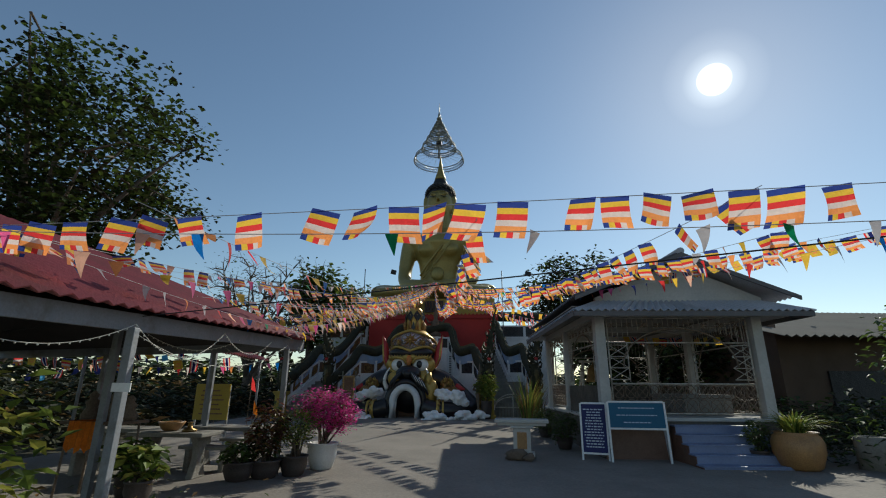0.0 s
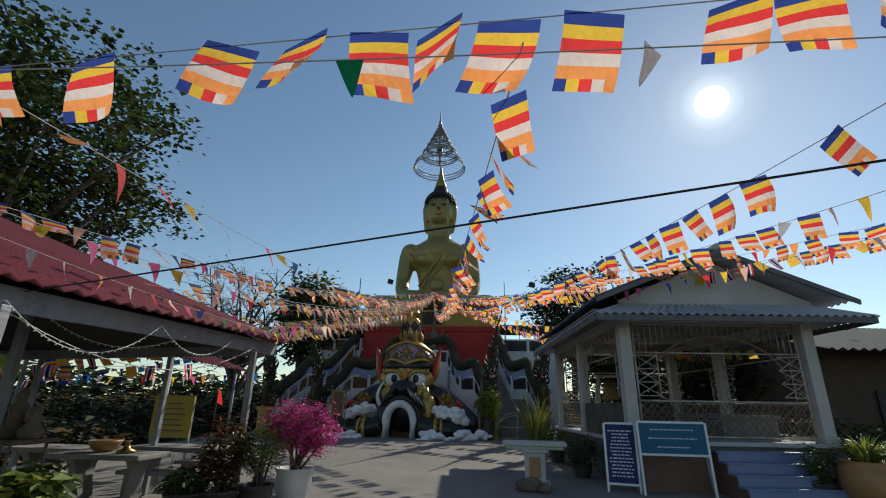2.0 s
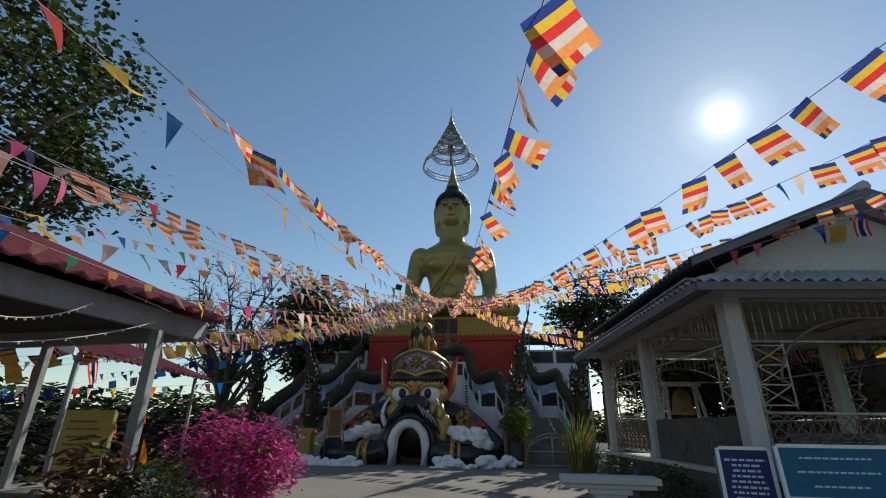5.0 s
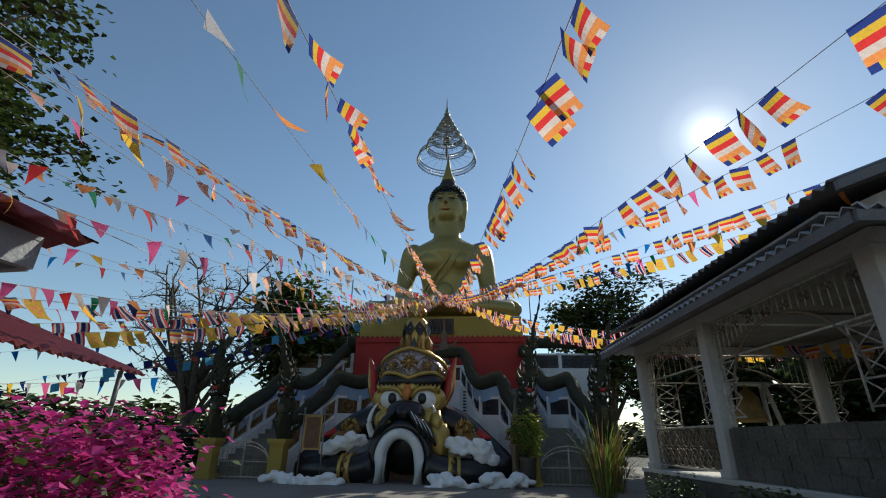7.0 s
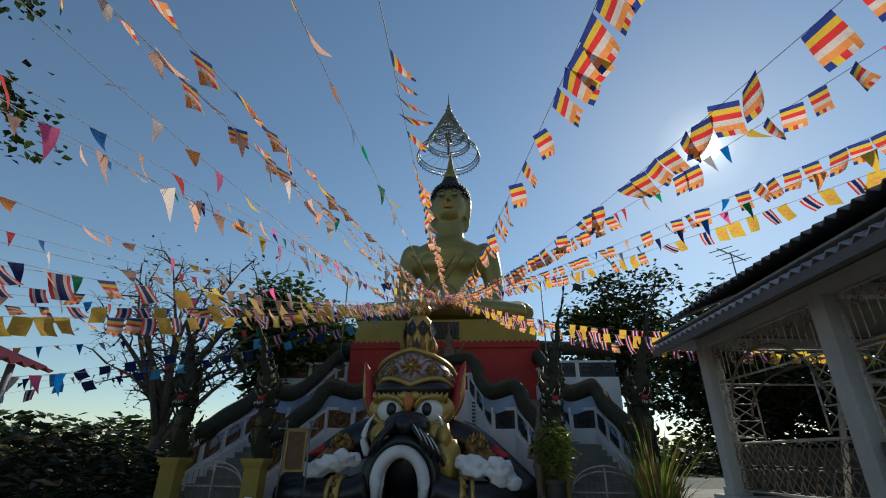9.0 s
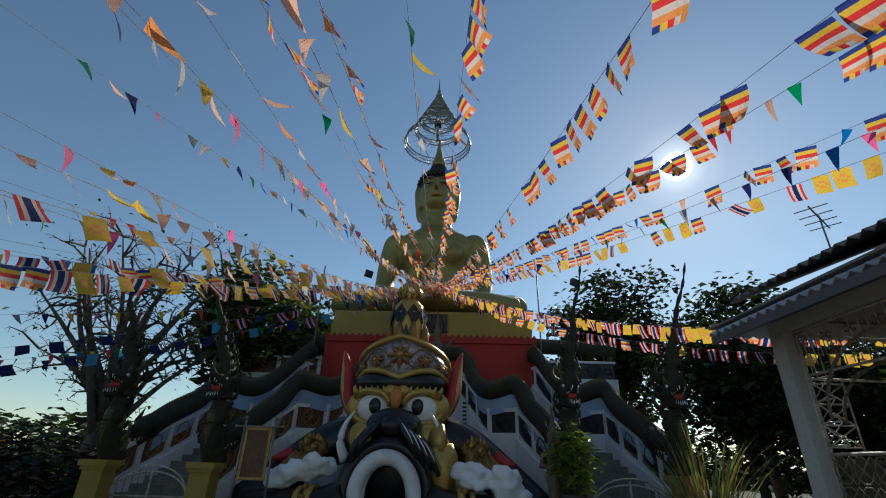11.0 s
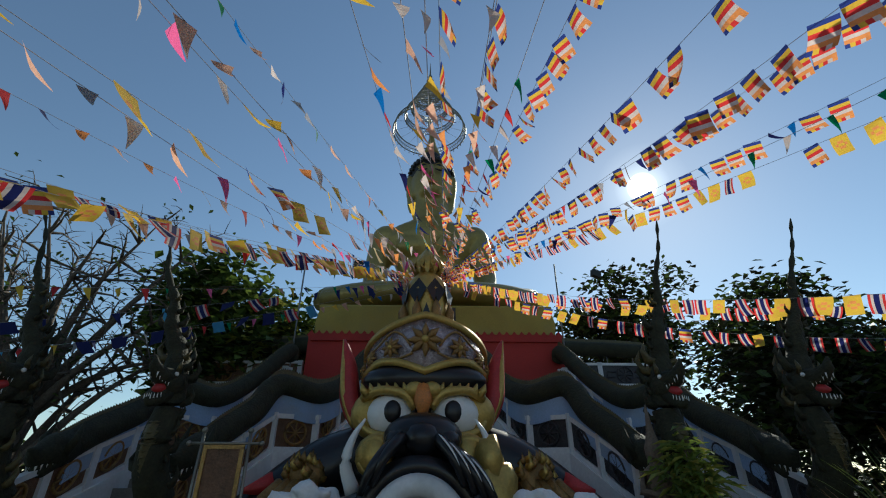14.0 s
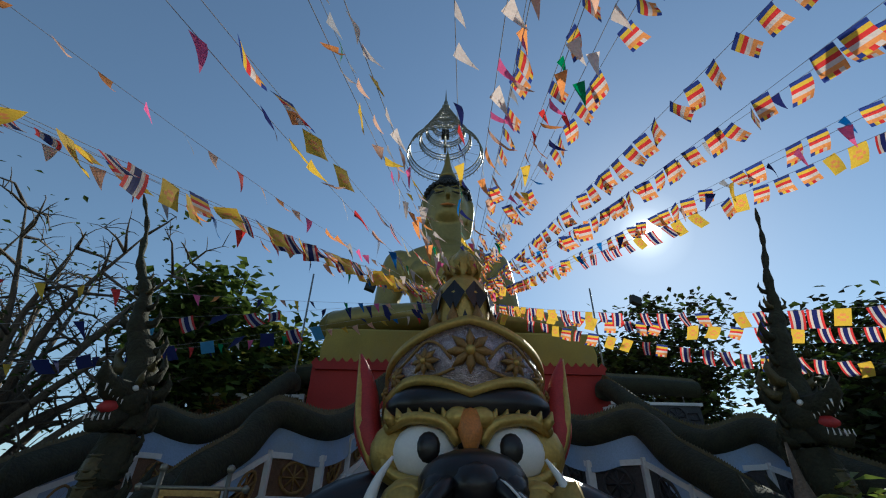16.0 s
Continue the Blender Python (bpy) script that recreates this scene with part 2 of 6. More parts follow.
def thing(name, shape, label, category, group="", kind="", at=None):
    ob = new(name, shape.mesh(name) if shape else None)
    if at is not None:
        ob.matrix_world = at
    return tagged(ob, label, category, group, kind)


def part(name, shape, parent, label="", bevel=0.0):
    ob = new(name, shape.mesh(name))
    ob.parent = parent
    if label:
        tagged(ob, label)
    if bevel:
        mod = ob.modifiers.new("edge", "BEVEL")
        mod.width, mod.segments, mod.limit_method = bevel, 2, "ANGLE"
    return ob


def blended(shape, voxel, rounds=4):
    """The shape's solids fused into one skin: vertices and faces."""
    ob = new("temporary", shape.mesh("temporary"))
    mod = ob.modifiers.new("fuse", "REMESH")
    mod.mode, mod.voxel_size = "VOXEL", voxel
    sm = ob.modifiers.new("smooth", "SMOOTH")
    sm.factor, sm.iterations = 0.5, rounds
    dg = bpy.context.evaluated_depsgraph_get()
    ev = ob.evaluated_get(dg)
    me = ev.to_mesh()
    vs = [tuple(v.co) for v in me.vertices]
    fs = [tuple(p.vertices) for p in me.polygons]
    ev.to_mesh_clear()
    bpy.data.objects.remove(ob)
    return vs, fs


def curve_points(ctrl, n):
    """A smooth line through control points (Catmull-Rom)."""
    P = [Vector(p) for p in ctrl]
    P = [P[0] * 2 - P[1]] + P + [P[-1] * 2 - P[-2]]
    out = []
    segs = len(P) - 3
    for i in range(n + 1):
        s = min(i / n * segs, segs - 1e-6)
        k = int(s)
        f = s - k
        a, b, c, d = P[k:k + 4]
        out.append(0.5 * ((2 * b) + (c - a) * f + (2 * a - 5 * b + 4 * c - d) * f * f + (3 * b - a - 3 * c + d) * f ** 3))
    return out


def leaves(count, place, size, mats, rng, droop=0.3, narrow=0.5):
    """Many single leaves, each a folded blade of two quads; place(rng) gives the point."""
    s = Shape()
    for i in range(count):
        p = Vector(place(rng))
        a = rng.uniform(0, 2 * math.pi)
        d = Vector((math.cos(a), math.sin(a), rng.uniform(-droop - 0.5, 0.5 - droop))).normalized()
        side = d.cross(Vector((rng.uniform(-0.5, 0.5), rng.uniform(-0.5, 0.5), 1))).normalized()
        up = side.cross(d)
        L = size * rng.uniform(0.6, 1.3)
        w = L * narrow * 0.5
        vs = [p, p + d * L * 0.45 + side * w + up * 0.12 * L, p + d * L, p + d * L * 0.45 - side * w + up * 0.12 * L]
        s.add(vs, [(0, 1, 2), (0, 2, 3)], rng.choice(mats))
    return s


def ground_height(y):
    f = min(1.0, max(0.0, (y - 13.0) / 7.5))
    return 0.2 * f * f * (3 - 2 * f)


T = pose(-1.8, 22.9, 0.0, 0, 0, -4)       # the temple frame: x right, y away from the forecourt


def tp(u, v, z):
    return T @ Vector((u, v, z))

# ---- ground and distance ----
s = Shape()
ys = [-400, -60, -20, 0, 6, 10, 13, 14, 15, 16, 17, 18, 19, 20, 20.5, 24, 30, 40, 60, 100, 200, 500, 1200]
xs = [-1200, -300, -100, -40, -16, -8, 0, 8, 16, 40, 100, 300, 1200]
vs = [(x, y, ground_height(y)) for y in ys for x in xs]
fs = [(j * len(xs) + i, j * len(xs) + i + 1, (j + 1) * len(xs) + i + 1, (j + 1) * len(xs) + i) for j in range(len(ys) - 1) for i in range(len(xs) - 1)]
s.add(vs, fs, DARK_FIELD, True)
thing("ground", s, "dry scrub ground around the temple yard", "ground", kind="structure")
s = Shape()
rows = [-8, 0, 5, 9, 13, 14, 15, 16, 17, 18, 19, 20, 20.5, 24, 34]
vs = [(x, y, ground_height(y) + 0.02) for y in rows for x in (-9.0, -3, 3, 12)]
fs = [(j * 4 + i, j * 4 + i + 1, j * 4 + i + 5, j * 4 + i + 4) for j in range(len(rows) - 1) for i in range(3)]
s.add(vs, fs, GROUND, True)
thing("pavement", s, "worn grey concrete forecourt with stains", "pavement", kind="structure")

# ---- the temple terrace, stairs and balustrades ----
G = 0.2
terrace = thing("terrace", None, "white temple terrace with twin stairs and serpent balustrades", "terrace", kind="structure", at=T)


def wall_run(name, path, thick, bottom, drop, mat, parent, label=""):
    """A wall that follows path (points on its top), down to bottom."""
    s = Shape()
    P = [Vector(p) for p in path]
    L, R = [], []
    for i, p in enumerate(P):
        d = P[min(i + 1, len(P) - 1)] - P[max(i - 1, 0)]
        d.z = 0
        d.normalize()
        nrm = Vector((-d.y, d.x, 0)) * thick / 2
        L.append(p + nrm)
        R.append(p - nrm)
    for i in range(len(P) - 1):
        q = []
        for a in (L[i], L[i + 1], R[i + 1], R[i]):
            q.append((a.x, a.y, bottom if bottom is not None else a.z - drop))
        for a in (L[i], L[i + 1], R[i + 1], R[i]):
            q.append((a.x, a.y, a.z))
        s.add(q, [(0, 3, 2, 1), (4, 5, 6, 7), (0, 1, 5, 4), (1, 2, 6, 5), (2, 3, 7, 6), (3, 0, 4, 7)], mat)
    return part(name, s, parent, label)


def wheel_relief(s, a, b, h0, h1, out, mat):
    """A spoked wheel and scrolls standing proud of a panel that runs from a to b."""
    c = (a + b) / 2
    d = (b - a)
    ln = d.length
    d.normalize()
    zc = (h0 + h1) / 2
    r = min((h1 - h0) * 0.42, ln * 0.3)

    def P(x, z):
        return Vector((c.x, c.y, c.z)) + d * x + Vector((0, 0, zc + z)) + out
    ring = [P(r * math.cos(k * math.pi / 8), r * math.sin(k * math.pi / 8)) for k in range(17)]
    s.tube(ring, 0.03, mat, 5, cap=False)
    for k in range(4):
        a2 = k * math.pi / 4
        s.tube([P(-r * math.cos(a2), -r * math.sin(a2)), P(r * math.cos(a2), r * math.sin(a2))], 0.018, mat, 4)
    for sgn in (-1, 1):
        if ln > 1.0:
            s.tube([P(sgn * (r + 0.06), 0.1), P(sgn * (ln / 2 - 0.16), 0.12), P(sgn * (ln / 2 - 0.12), -0.1), P(sgn * (r + 0.1), -0.08)], 0.025, mat, 5)


def balustrade(name, pts, parent, n_panels, out, panel_mat=BROWN_RELIEF, relief=GOLD_RELIEF, high=0.72, foot=0.1):
    """Posts, two rails and recessed relief panels along pts (points at the foot of the railing)."""
    P = [Vector(p) for p in pts]
    rail = part(name, Shape_rails(P, high, foot), parent)
    for i in range(len(P) - 1):
        for k in range(n_panels[i]):
            a = P[i].lerp(P[i + 1], k / n_panels[i])
            b = P[i].lerp(P[i + 1], (k + 1) / n_panels[i])
            s = Shape()
            d = (b - a)
            hd = Vector((d.x, d.y, 0)).normalized()
            nr = Vector((-hd.y, hd.x, 0)) * 0.035
            a2, b2 = a + hd * 0.08, b - hd * 0.08
            q = [a2 + nr, b2 + nr, b2 - nr, a2 - nr]
            vs = [v + Vector((0, 0, foot)) for v in q] + [v + Vector((0, 0, high - 0.08)) for v in q]
            s.add(vs, [(0, 3, 2, 1), (4, 5, 6, 7), (0, 1, 5, 4), (1, 2, 6, 5), (2, 3, 7, 6), (3, 0, 4, 7)], panel_mat)
            wheel_relief(s, a2, b2, foot, high - 0.08, Vector(out) * 0.05, relief)
            part("panel", s, rail, "brown carved panel with a gilded wheel" if relief is GOLD_RELIEF else "")
            p = Shape()
            p.box((a.x - 0.08, a.y - 0.08, a.z - 0.1), (a.x + 0.08, a.y + 0.08, a.z + high + 0.02), WHITE)
            part("post", p, rail)
    return rail


def Shape_rails(P, high, foot):
    s = Shape()
    for z0, z1, w in ((0.0, foot, 0.13), (high - 0.09, high, 0.16)):
        for i in range(len(P) - 1):
            d = P[i + 1] - P[i]
            hd = Vector((d.x, d.y, 0)).normalized()
            nr = Vector((-hd.y, hd.x, 0)) * w / 2
            q = [P[i] + nr, P[i + 1] + nr, P[i + 1] - nr, P[i] - nr]
            vs = [v + Vector((0, 0, z0)) for v in q] + [v + Vector((0, 0, z1)) for v in q]
            s.add(vs, [(0, 3, 2, 1), (4, 5, 6, 7), (0, 1, 5, 4), (1, 2, 6, 5), (2, 3, 7, 6), (3, 0, 4, 7)], WHITE)
    return s


def naga_body(name, path, r0, r1, parent, infill=True):
    pts = curve_points(path, 60)
    if infill:
        wall_run("infill", [p + Vector((0, 0, -0.1)) for p in pts[4:48]], 0.13, None, 0.52, BLUE_PALE, parent, "pale blue infill below the serpent")
    n = len(pts)
    s = Shape()
    s.tube(pts, [r0 + (r1 - r0) * i / (n - 1) for i in range(n)], NAGA, 12, flat=1.0)
    ob = part(name, s, parent, "dark green scaled serpent body")
    s = Shape()
    for i in range(n * 2 - 2):
        p = pts[i // 2].lerp(pts[i // 2 + 1], (i % 2) / 2)
        r = r0 + (r1 - r0) * i / (2 * n)
        d = (pts[i // 2 + 1] - pts[i // 2]).normalized()
        top = p + Vector((0, 0, r * 0.93))
        side = d.cross(Vector((0, 0, 1))).normalized() * 0.035
        tip = top + Vector((0, 0, 0.13)) - d * 0.04
        s.add([top - d * 0.06 + side, top + d * 0.09 + side, top + d * 0.09 - side, top - d * 0.06 - side, tip], [(0, 1, 4), (1, 2, 4), (2, 3, 4), (3, 0, 4)], NAGA_BELLY)
    part("dorsal_ridge", s, ob, "row of pale dorsal scales")
    if infill:
        # gaping end of the serpent with upturned snout, lower jaw and fangs
        p, d = pts[0], (pts[0] - pts[1]).normalized()
        zz = Vector((0, 0, 1))
        sd = d.cross(zz).normalized()
        s = Shape()
        s.tube([p - d * 0.25, p + d * 0.05 + zz * 0.06, p + d * 0.38 + zz * 0.14, p + d * 0.52 + zz * 0.32], [r0 * 1.1, r0 * 1.05, r0 * 0.6, 0.02], NAGA, 10)
        s.tube([p - d * 0.1 - zz * 0.06, p + d * 0.2 - zz * 0.16, p + d * 0.38 - zz * 0.14], [r0 * 0.8, r0 * 0.5, 0.02], NAGA, 8)
        for q in (-1, 1):
            for k in range(4):
                b = p + d * (0.10 + 0.08 * k) + sd * q * (0.15 - 0.025 * k) - zz * 0.01
                s.tube([b, b - zz * 0.10], [0.022, 0.003], EYE_WHITE, 4)
            s.tube([p + sd * q * 0.2, p + sd * q * 0.3 + zz * 0.2 - d * 0.05, p + sd * q * 0.26 + zz * 0.42 - d * 0.16], [0.09, 0.07, 0.01], NAGA, 6)
        part("serpent_jaw", s, ob, "gaping fanged mouth")
    return ob


INNER = [(3.9, -0.35, 0.75), (3.0, 1.9, 2.12), (2.3, 2.5, 2.15), (1.45, 5.0, 3.65), (0.0, 5.3, 3.75)]
OUTER = [(6.05, -0.6, 0.75), (5.55, 2.7, 2.2), (4.85, 3.3, 2.22), (4.25, 6.2, 4.05), (4.2, 6.5, 4.1)]
for sg in (-1, 1):
    inner = [Vector((sg * u, v, z)) for u, v, z in INNER]
    outer = [Vector((sg * u, v, z)) for u, v, z in OUTER]
    wall_run("inner_wall", inner, 0.24, 0.0, 0, WHITE, terrace, "white plastered stair wall")
    wall_run("outer_wall", outer, 0.24, 0.0, 0, WHITE, terrace, "white plastered stair wall")
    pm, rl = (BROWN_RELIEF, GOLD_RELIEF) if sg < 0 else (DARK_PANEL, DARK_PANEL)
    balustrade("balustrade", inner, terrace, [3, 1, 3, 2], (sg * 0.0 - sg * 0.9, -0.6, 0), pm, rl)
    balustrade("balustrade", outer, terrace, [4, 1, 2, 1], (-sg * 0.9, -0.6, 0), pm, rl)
    # steps between the two walls
    a_in, a_out = inner[:4], outer[:4]
    count = 0
    for k in range(3):
        steps = (9, 1, 10)[k]
        for j in range(steps):
            f0, f1 = j / steps, (j + 1) / steps
            i0, i1 = a_in[k].lerp(a_in[k + 1], f0), a_in[k].lerp(a_in[k + 1], f1)
            o0, o1 = a_out[k].lerp(a_out[k + 1], f0), a_out[k].lerp(a_out[k + 1], f1)
            zt = (i1.z + o1.z) / 2 - 0.35
            st = Shape()
            st.add([(i0.x, i0.y, 0), (i1.x, i1.y, 0), (o1.x, o1.y, 0), (o0.x, o0.y, 0), (i0.x, i0.y, zt), (i1.x, i1.y, zt), (o1.x, o1.y, zt), (o0.x, o0.y, zt)],
                   [(0, 3, 2, 1), (4, 5, 6, 7), (0, 1, 5, 4), (1, 2, 6, 5), (2, 3, 7, 6), (3, 0, 4, 7)], CONCRETE)
            part("stair_step", st, terrace)
    # serpents lying on the rails
    def up(p, h):
        return (p.x, p.y, p.z + h)
    mid_i = inner[0].lerp(inner[1], 0.5)
    naga_body("serpent_body", [up(inner[0].lerp(inner[1], 0.24), 0.86), up(inner[0].lerp(inner[1], 0.45), 0.98), up(inner[0].lerp(inner[1], 0.75), 1.05), up(inner[1], 1.28), up(inner[2], 1.18),
                               up(inner[2].lerp(inner[3], 0.45), 1.0), up(inner[3], 1.25), up(inner[4], 1.05)], 0.24, 0.22, terrace)
    naga_body("serpent_body", [up(outer[0].lerp(outer[1], 0.26), 0.86), up(outer[0].lerp(outer[1], 0.45), 0.98), up(outer[0].lerp(outer[1], 0.75), 1.05), up(outer[1], 1.28), up(outer[2], 1.16),
                               up(outer[2].lerp(outer[3], 0.45), 1.02), up(outer[3], 1.2), up(outer[4], 1.0)], 0.25, 0.23, terrace)
    # upper terrace balustrade facing the yard
    up_pts = [Vector((sg * 4.4, 8.3, 4.6)), Vector((sg * 7.85, 8.3, 4.6))]
    wall_run("upper_wall", [p + Vector((0, 0.12, 0.12)) for p in up_pts], 0.5, 0.0, 0, WHITE, terrace)
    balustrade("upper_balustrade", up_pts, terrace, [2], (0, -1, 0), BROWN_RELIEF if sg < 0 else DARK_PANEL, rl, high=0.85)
    naga_body("serpent_body", [(sg * 3.9, 7.9, 5.95), (sg * 5.2, 8.3, 5.98), (sg * 6.6, 8.35, 5.96), (sg * 7.9, 8.4, 5.90)], 0.28, 0.25, terrace, False)
s = Shape()
s.box((-7.9, 8.45, 0), (7.9, 17.5, 4.6), CONCRETE)
part("upper_terrace", s, terrace, "concrete upper terrace")
s = Shape()
s.box((-1.6, 5.45, 0), (1.6, 6.55, 3.7), WHITE)
part("landing_block", s, terrace)
# wall behind the demon head with engraved donor lines
s = Shape()
s.box((-2.2, 2.45, 0), (2.2, 2.7, 2.1), WHITE)
part("front_wall", s, terrace, "white plastered front wall")
s = Shape()
for k in range(9):
    for j in range(3):
        s.box((1.55 + j * 0.17, 4.0, 2.2 + k * 0.12), (1.55 + j * 0.17 + 0.12, 4.01, 2.26 + k * 0.12), DARK_PANEL)
for k in range(7):
    s.box((1.6, 2.425, 0.9 + k * 0.13), (2.05 - 0.05 * (k % 3), 2.446, 0.94 + k * 0.13), DARK_PANEL)
part("inscription", s, terrace, "rows of small illegible painted lines")

# ---- gates and serpent heads ----


def gate_pillar(u, v):
    s = Shape()
    s.box((-0.21, -0.21, 0), (0.21, 0.21, 0.96), YELLOW)
    s.box((-0.27, -0.27, 0), (0.27, 0.27, 0.16), YELLOW)
    s.box((-0.25, -0.25, 0.96), (0.25, 0.25, 1.03), YELLOW)
    s.box((-0.29, -0.29, 1.03), (0.29, 0.29, 1.14), YELLOW)
    return thing("gate_pillar", s, "yellow painted square gate pillar with moulded cap", "pillar", "stair gate pillars", at=T @ pose(u, v, G))


def naga_head(u, v, sg):
    """A rearing serpent: slim scaled neck, small gaping head, and a tall crest of flames running up to a wavy spire."""
    s = Shape()
    rr = random.Random(int(u * 10))
    neck = curve_points([(0, 0.32, 0.0), (0.03 * sg, 0.10, 0.35), (0, 0.0, 0.8), (0, 0.10, 1.2), (0, 0.08, 1.55)], 22)
    s.tube(neck, [0.25 - 0.003 * i for i in range(len(neck))], NAGA, 12)
    belly = [p + Vector((0, -0.11, 0)) for p in neck[2:15]]
    s.tube(belly, [0.02] + [0.125] * (len(belly) - 2) + [0.02], NAGA_BELLY, 8)
    for k, p in enumerate(belly):
        s.tube([p + Vector((-0.11, -0.06, 0)), p + Vector((0, -0.125, -0.02)), p + Vector((0.11, -0.06, 0))], 0.016, NAGA_BELLY, 4)
    # skull, snout, lower jaw, tongue, teeth
    s.ball((0, 0.0, 1.58), (0.22, 0.27, 0.22), NAGA, 12)
    s.tube([(0, -0.1, 1.64), (0, -0.30, 1.66), (0, -0.46, 1.76), (0, -0.50, 1.90)], [0.17, 0.13, 0.08, 0.015], NAGA, 8)
    s.tube([(0, -0.08, 1.44), (0, -0.26, 1.31), (0, -0.38, 1.26), (0, -0.46, 1.30)], [0.14, 0.10, 0.07, 0.02], NAGA, 8)
    s.tube([(0, -0.08, 1.52), (0, -0.26, 1.47), (0, -0.36, 1.44)], [0.11, 0.08, 0.03], RED_EAR, 8)
    for k in range(6):
        for q in (-1, 1):
            y, w = -0.16 - 0.055 * k, 0.12 - 0.012 * k
            s.tube([(q * w, y, 1.57 + 0.02 * k), (q * w, y, 1.49 + 0.02 * k)], [0.016, 0.003], EYE_WHITE, 4)
            s.tube([(q * w * 0.8, y, 1.37 - 0.015 * k), (q * w * 0.8, y, 1.44 - 0.015 * k)], [0.014, 0.003], EYE_WHITE, 4)
    for q in (-1, 1):
        s.ball((q * 0.15, -0.14, 1.70), 0.035, EYE_WHITE, 6)
        s.tube([(q * 0.14, -0.10, 1.74), (q * 0.19, -0.16, 1.82), (q * 0.20, -0.14, 1.93)], [0.05, 0.035, 0.005], NAGA_BELLY, 5)
    # crest body and wavy spire
    spine = curve_points([(0, 0.06, 1.6), (0.03, 0.12, 2.05), (-0.03, 0.06, 2.55), (0.03, 0.08, 3.0), (-0.03, 0.03, 3.5), (0.04, 0.05, 4.1), (0, 0.03, 4.70)], 36)
    lean = -1.0 if sg < 0 and abs(u) < 5 else sg * (0.57 if abs(u) < 5 else 0.93)
    spine = [p + Vector((lean * ((p.z - 1.5) / 3.05) ** 1.2, 0, 0)) for p in spine]
    n = len(spine)
    s.tube(spine, [0.20 * (1 - i / n) ** 1.9 + 0.022 + 0.012 * math.sin(i * 1.7) for i in range(n)], NAGA, 9)
    # curling flames along neck and crest, shrinking upwards
    rows = [(p, 0.20, 0.24) for p in neck[3::3]] + [(spine[i], 0.18 * (1 - i / n) ** 1.9 + 0.02, 0.30 * (1 - i / n) ** 1.3 + 0.02) for i in (1, 3, 5, 8, 10, 12, 15, 18, 21)]
    for k, (p, r, L) in enumerate(rows):
        for a in (rr.uniform(-25, 25), 180 + rr.uniform(-25, 25), 90 + rr.uniform(-50, 50)):
            d = Vector((math.cos(math.radians(a)), math.sin(math.radians(a)), 0))
            f = L * rr.uniform(0.7, 1.25)
            b = p + d * r * 0.75
            s.tube([b, b + d * f * 0.45 + Vector((0, 0, f * 0.12)), b + d * f * 0.62 + Vector((0, 0, f * 0.55)), b + d * f * 0.45 + Vector((0, 0, f * 1.05))],
                   [f * 0.26, f * 0.22, f * 0.13, 0.004], NAGA_BELLY if rr.random() < 0.22 else NAGA, 5)
    return thing("serpent_statue", s, "rearing dark green serpent statue with fanged mouth and flame crest", "statue", "stair serpents", at=T @ pose(u, v, G + 1.14, 0, 0, sg * 8) @ Matrix.Scale(0.98, 4))


def gate(u0, u1, v):
    ob = thing("iron_gate", None, "low arched wrought-iron stair gate, closed", "gate", "stair gates", at=T @ pose((u0 + u1) / 2, v, G))
    w = abs(u1 - u0) / 2 - 0.25
    s = Shape()
    for h in (0.78, 0.62):
        s.tube([(w * math.cos(a) * -1, 0, 0.5 + (h) * math.sin(a) * 0.72) for a in [math.pi * k / 16 for k in range(17)]], 0.02, PALE_IRON, 5)
    s.tube([(-w, 0, 0.08), (w, 0, 0.08)], 0.022, PALE_IRON, 5)
    s.tube([(-w, 0, 0.5), (w, 0, 0.5)], 0.02, PALE_IRON, 5)
    s.tube([(0, 0, 0.08), (0, 0, 1.02)], 0.025, PALE_IRON, 5)
    part("gate_frame", s, ob)
    for k in range(13):
        x = -w + 2 * w * k / 12
        if abs(x) < 0.03:
            continue
        s = Shape()
        s.tube([(x, 0, 0.08), (x, 0, 0.5 + 0.5 * math.sqrt(max(0.0, 1 - (x / w) ** 2)))], 0.010, RUST, 4)
        part("bar", s, ob)
    return ob


for sg in (-1, 1):
    for u, v in ((sg * 3.76, -0.75), (sg * 5.84, -0.95)):
        gate_pillar(u, v)
        naga_head(u, v - 0.05, sg)
    gate(sg * 3.76, sg * 5.84, -0.85)

# ---- pedestal of the great statue ----
s = Shape()
plinth = thing("statue_plinth", None, "red and yellow painted statue plinth with zigzag border", "plinth", at=T)
CU = 0.3
s.box((CU - 4.1, 6.6, 3.0), (CU + 4.1, 16.2, 5.95), RED)
part("red_base", s, plinth)
s = Shape()
zig = [(CU - 4.13, 6.25)]
nz = 34
for k in range(nz + 1):
    x = CU - 4.13 + 8.26 * k / nz
    zig.append((x, 5.88))
    if k < nz:
        zig.append((x + 8.26 / nz / 2, 6.04))
zig = [(CU - 4.0, 5.7), (CU + 4.0, 5.7)] + [(p[0], p[1]) for p in reversed(zig[1:])]
s.prism(zig, 6.52, 6.66, RED)
part("zigzag_border", s, plinth, "red zigzag border")
s = Shape()
s.prism([(CU - 3.95, 5.9), (CU + 3.95, 5.9), (CU + 4.0, 6.35), (CU + 3.9, 6.8), (CU + 3.95, 7.0), (CU - 3.95, 7.0), (CU - 3.9, 6.8), (CU - 4.0, 6.35)], 6.68, 16.0, YELLOW)
part("yellow_plinth", s, plinth, "yellow plinth", bevel=0.08)
s = Shape()
s.box((CU - 0.55, 6.55, 6.12), (CU + 0.65, 6.68, 6.85), DARK_PANEL)
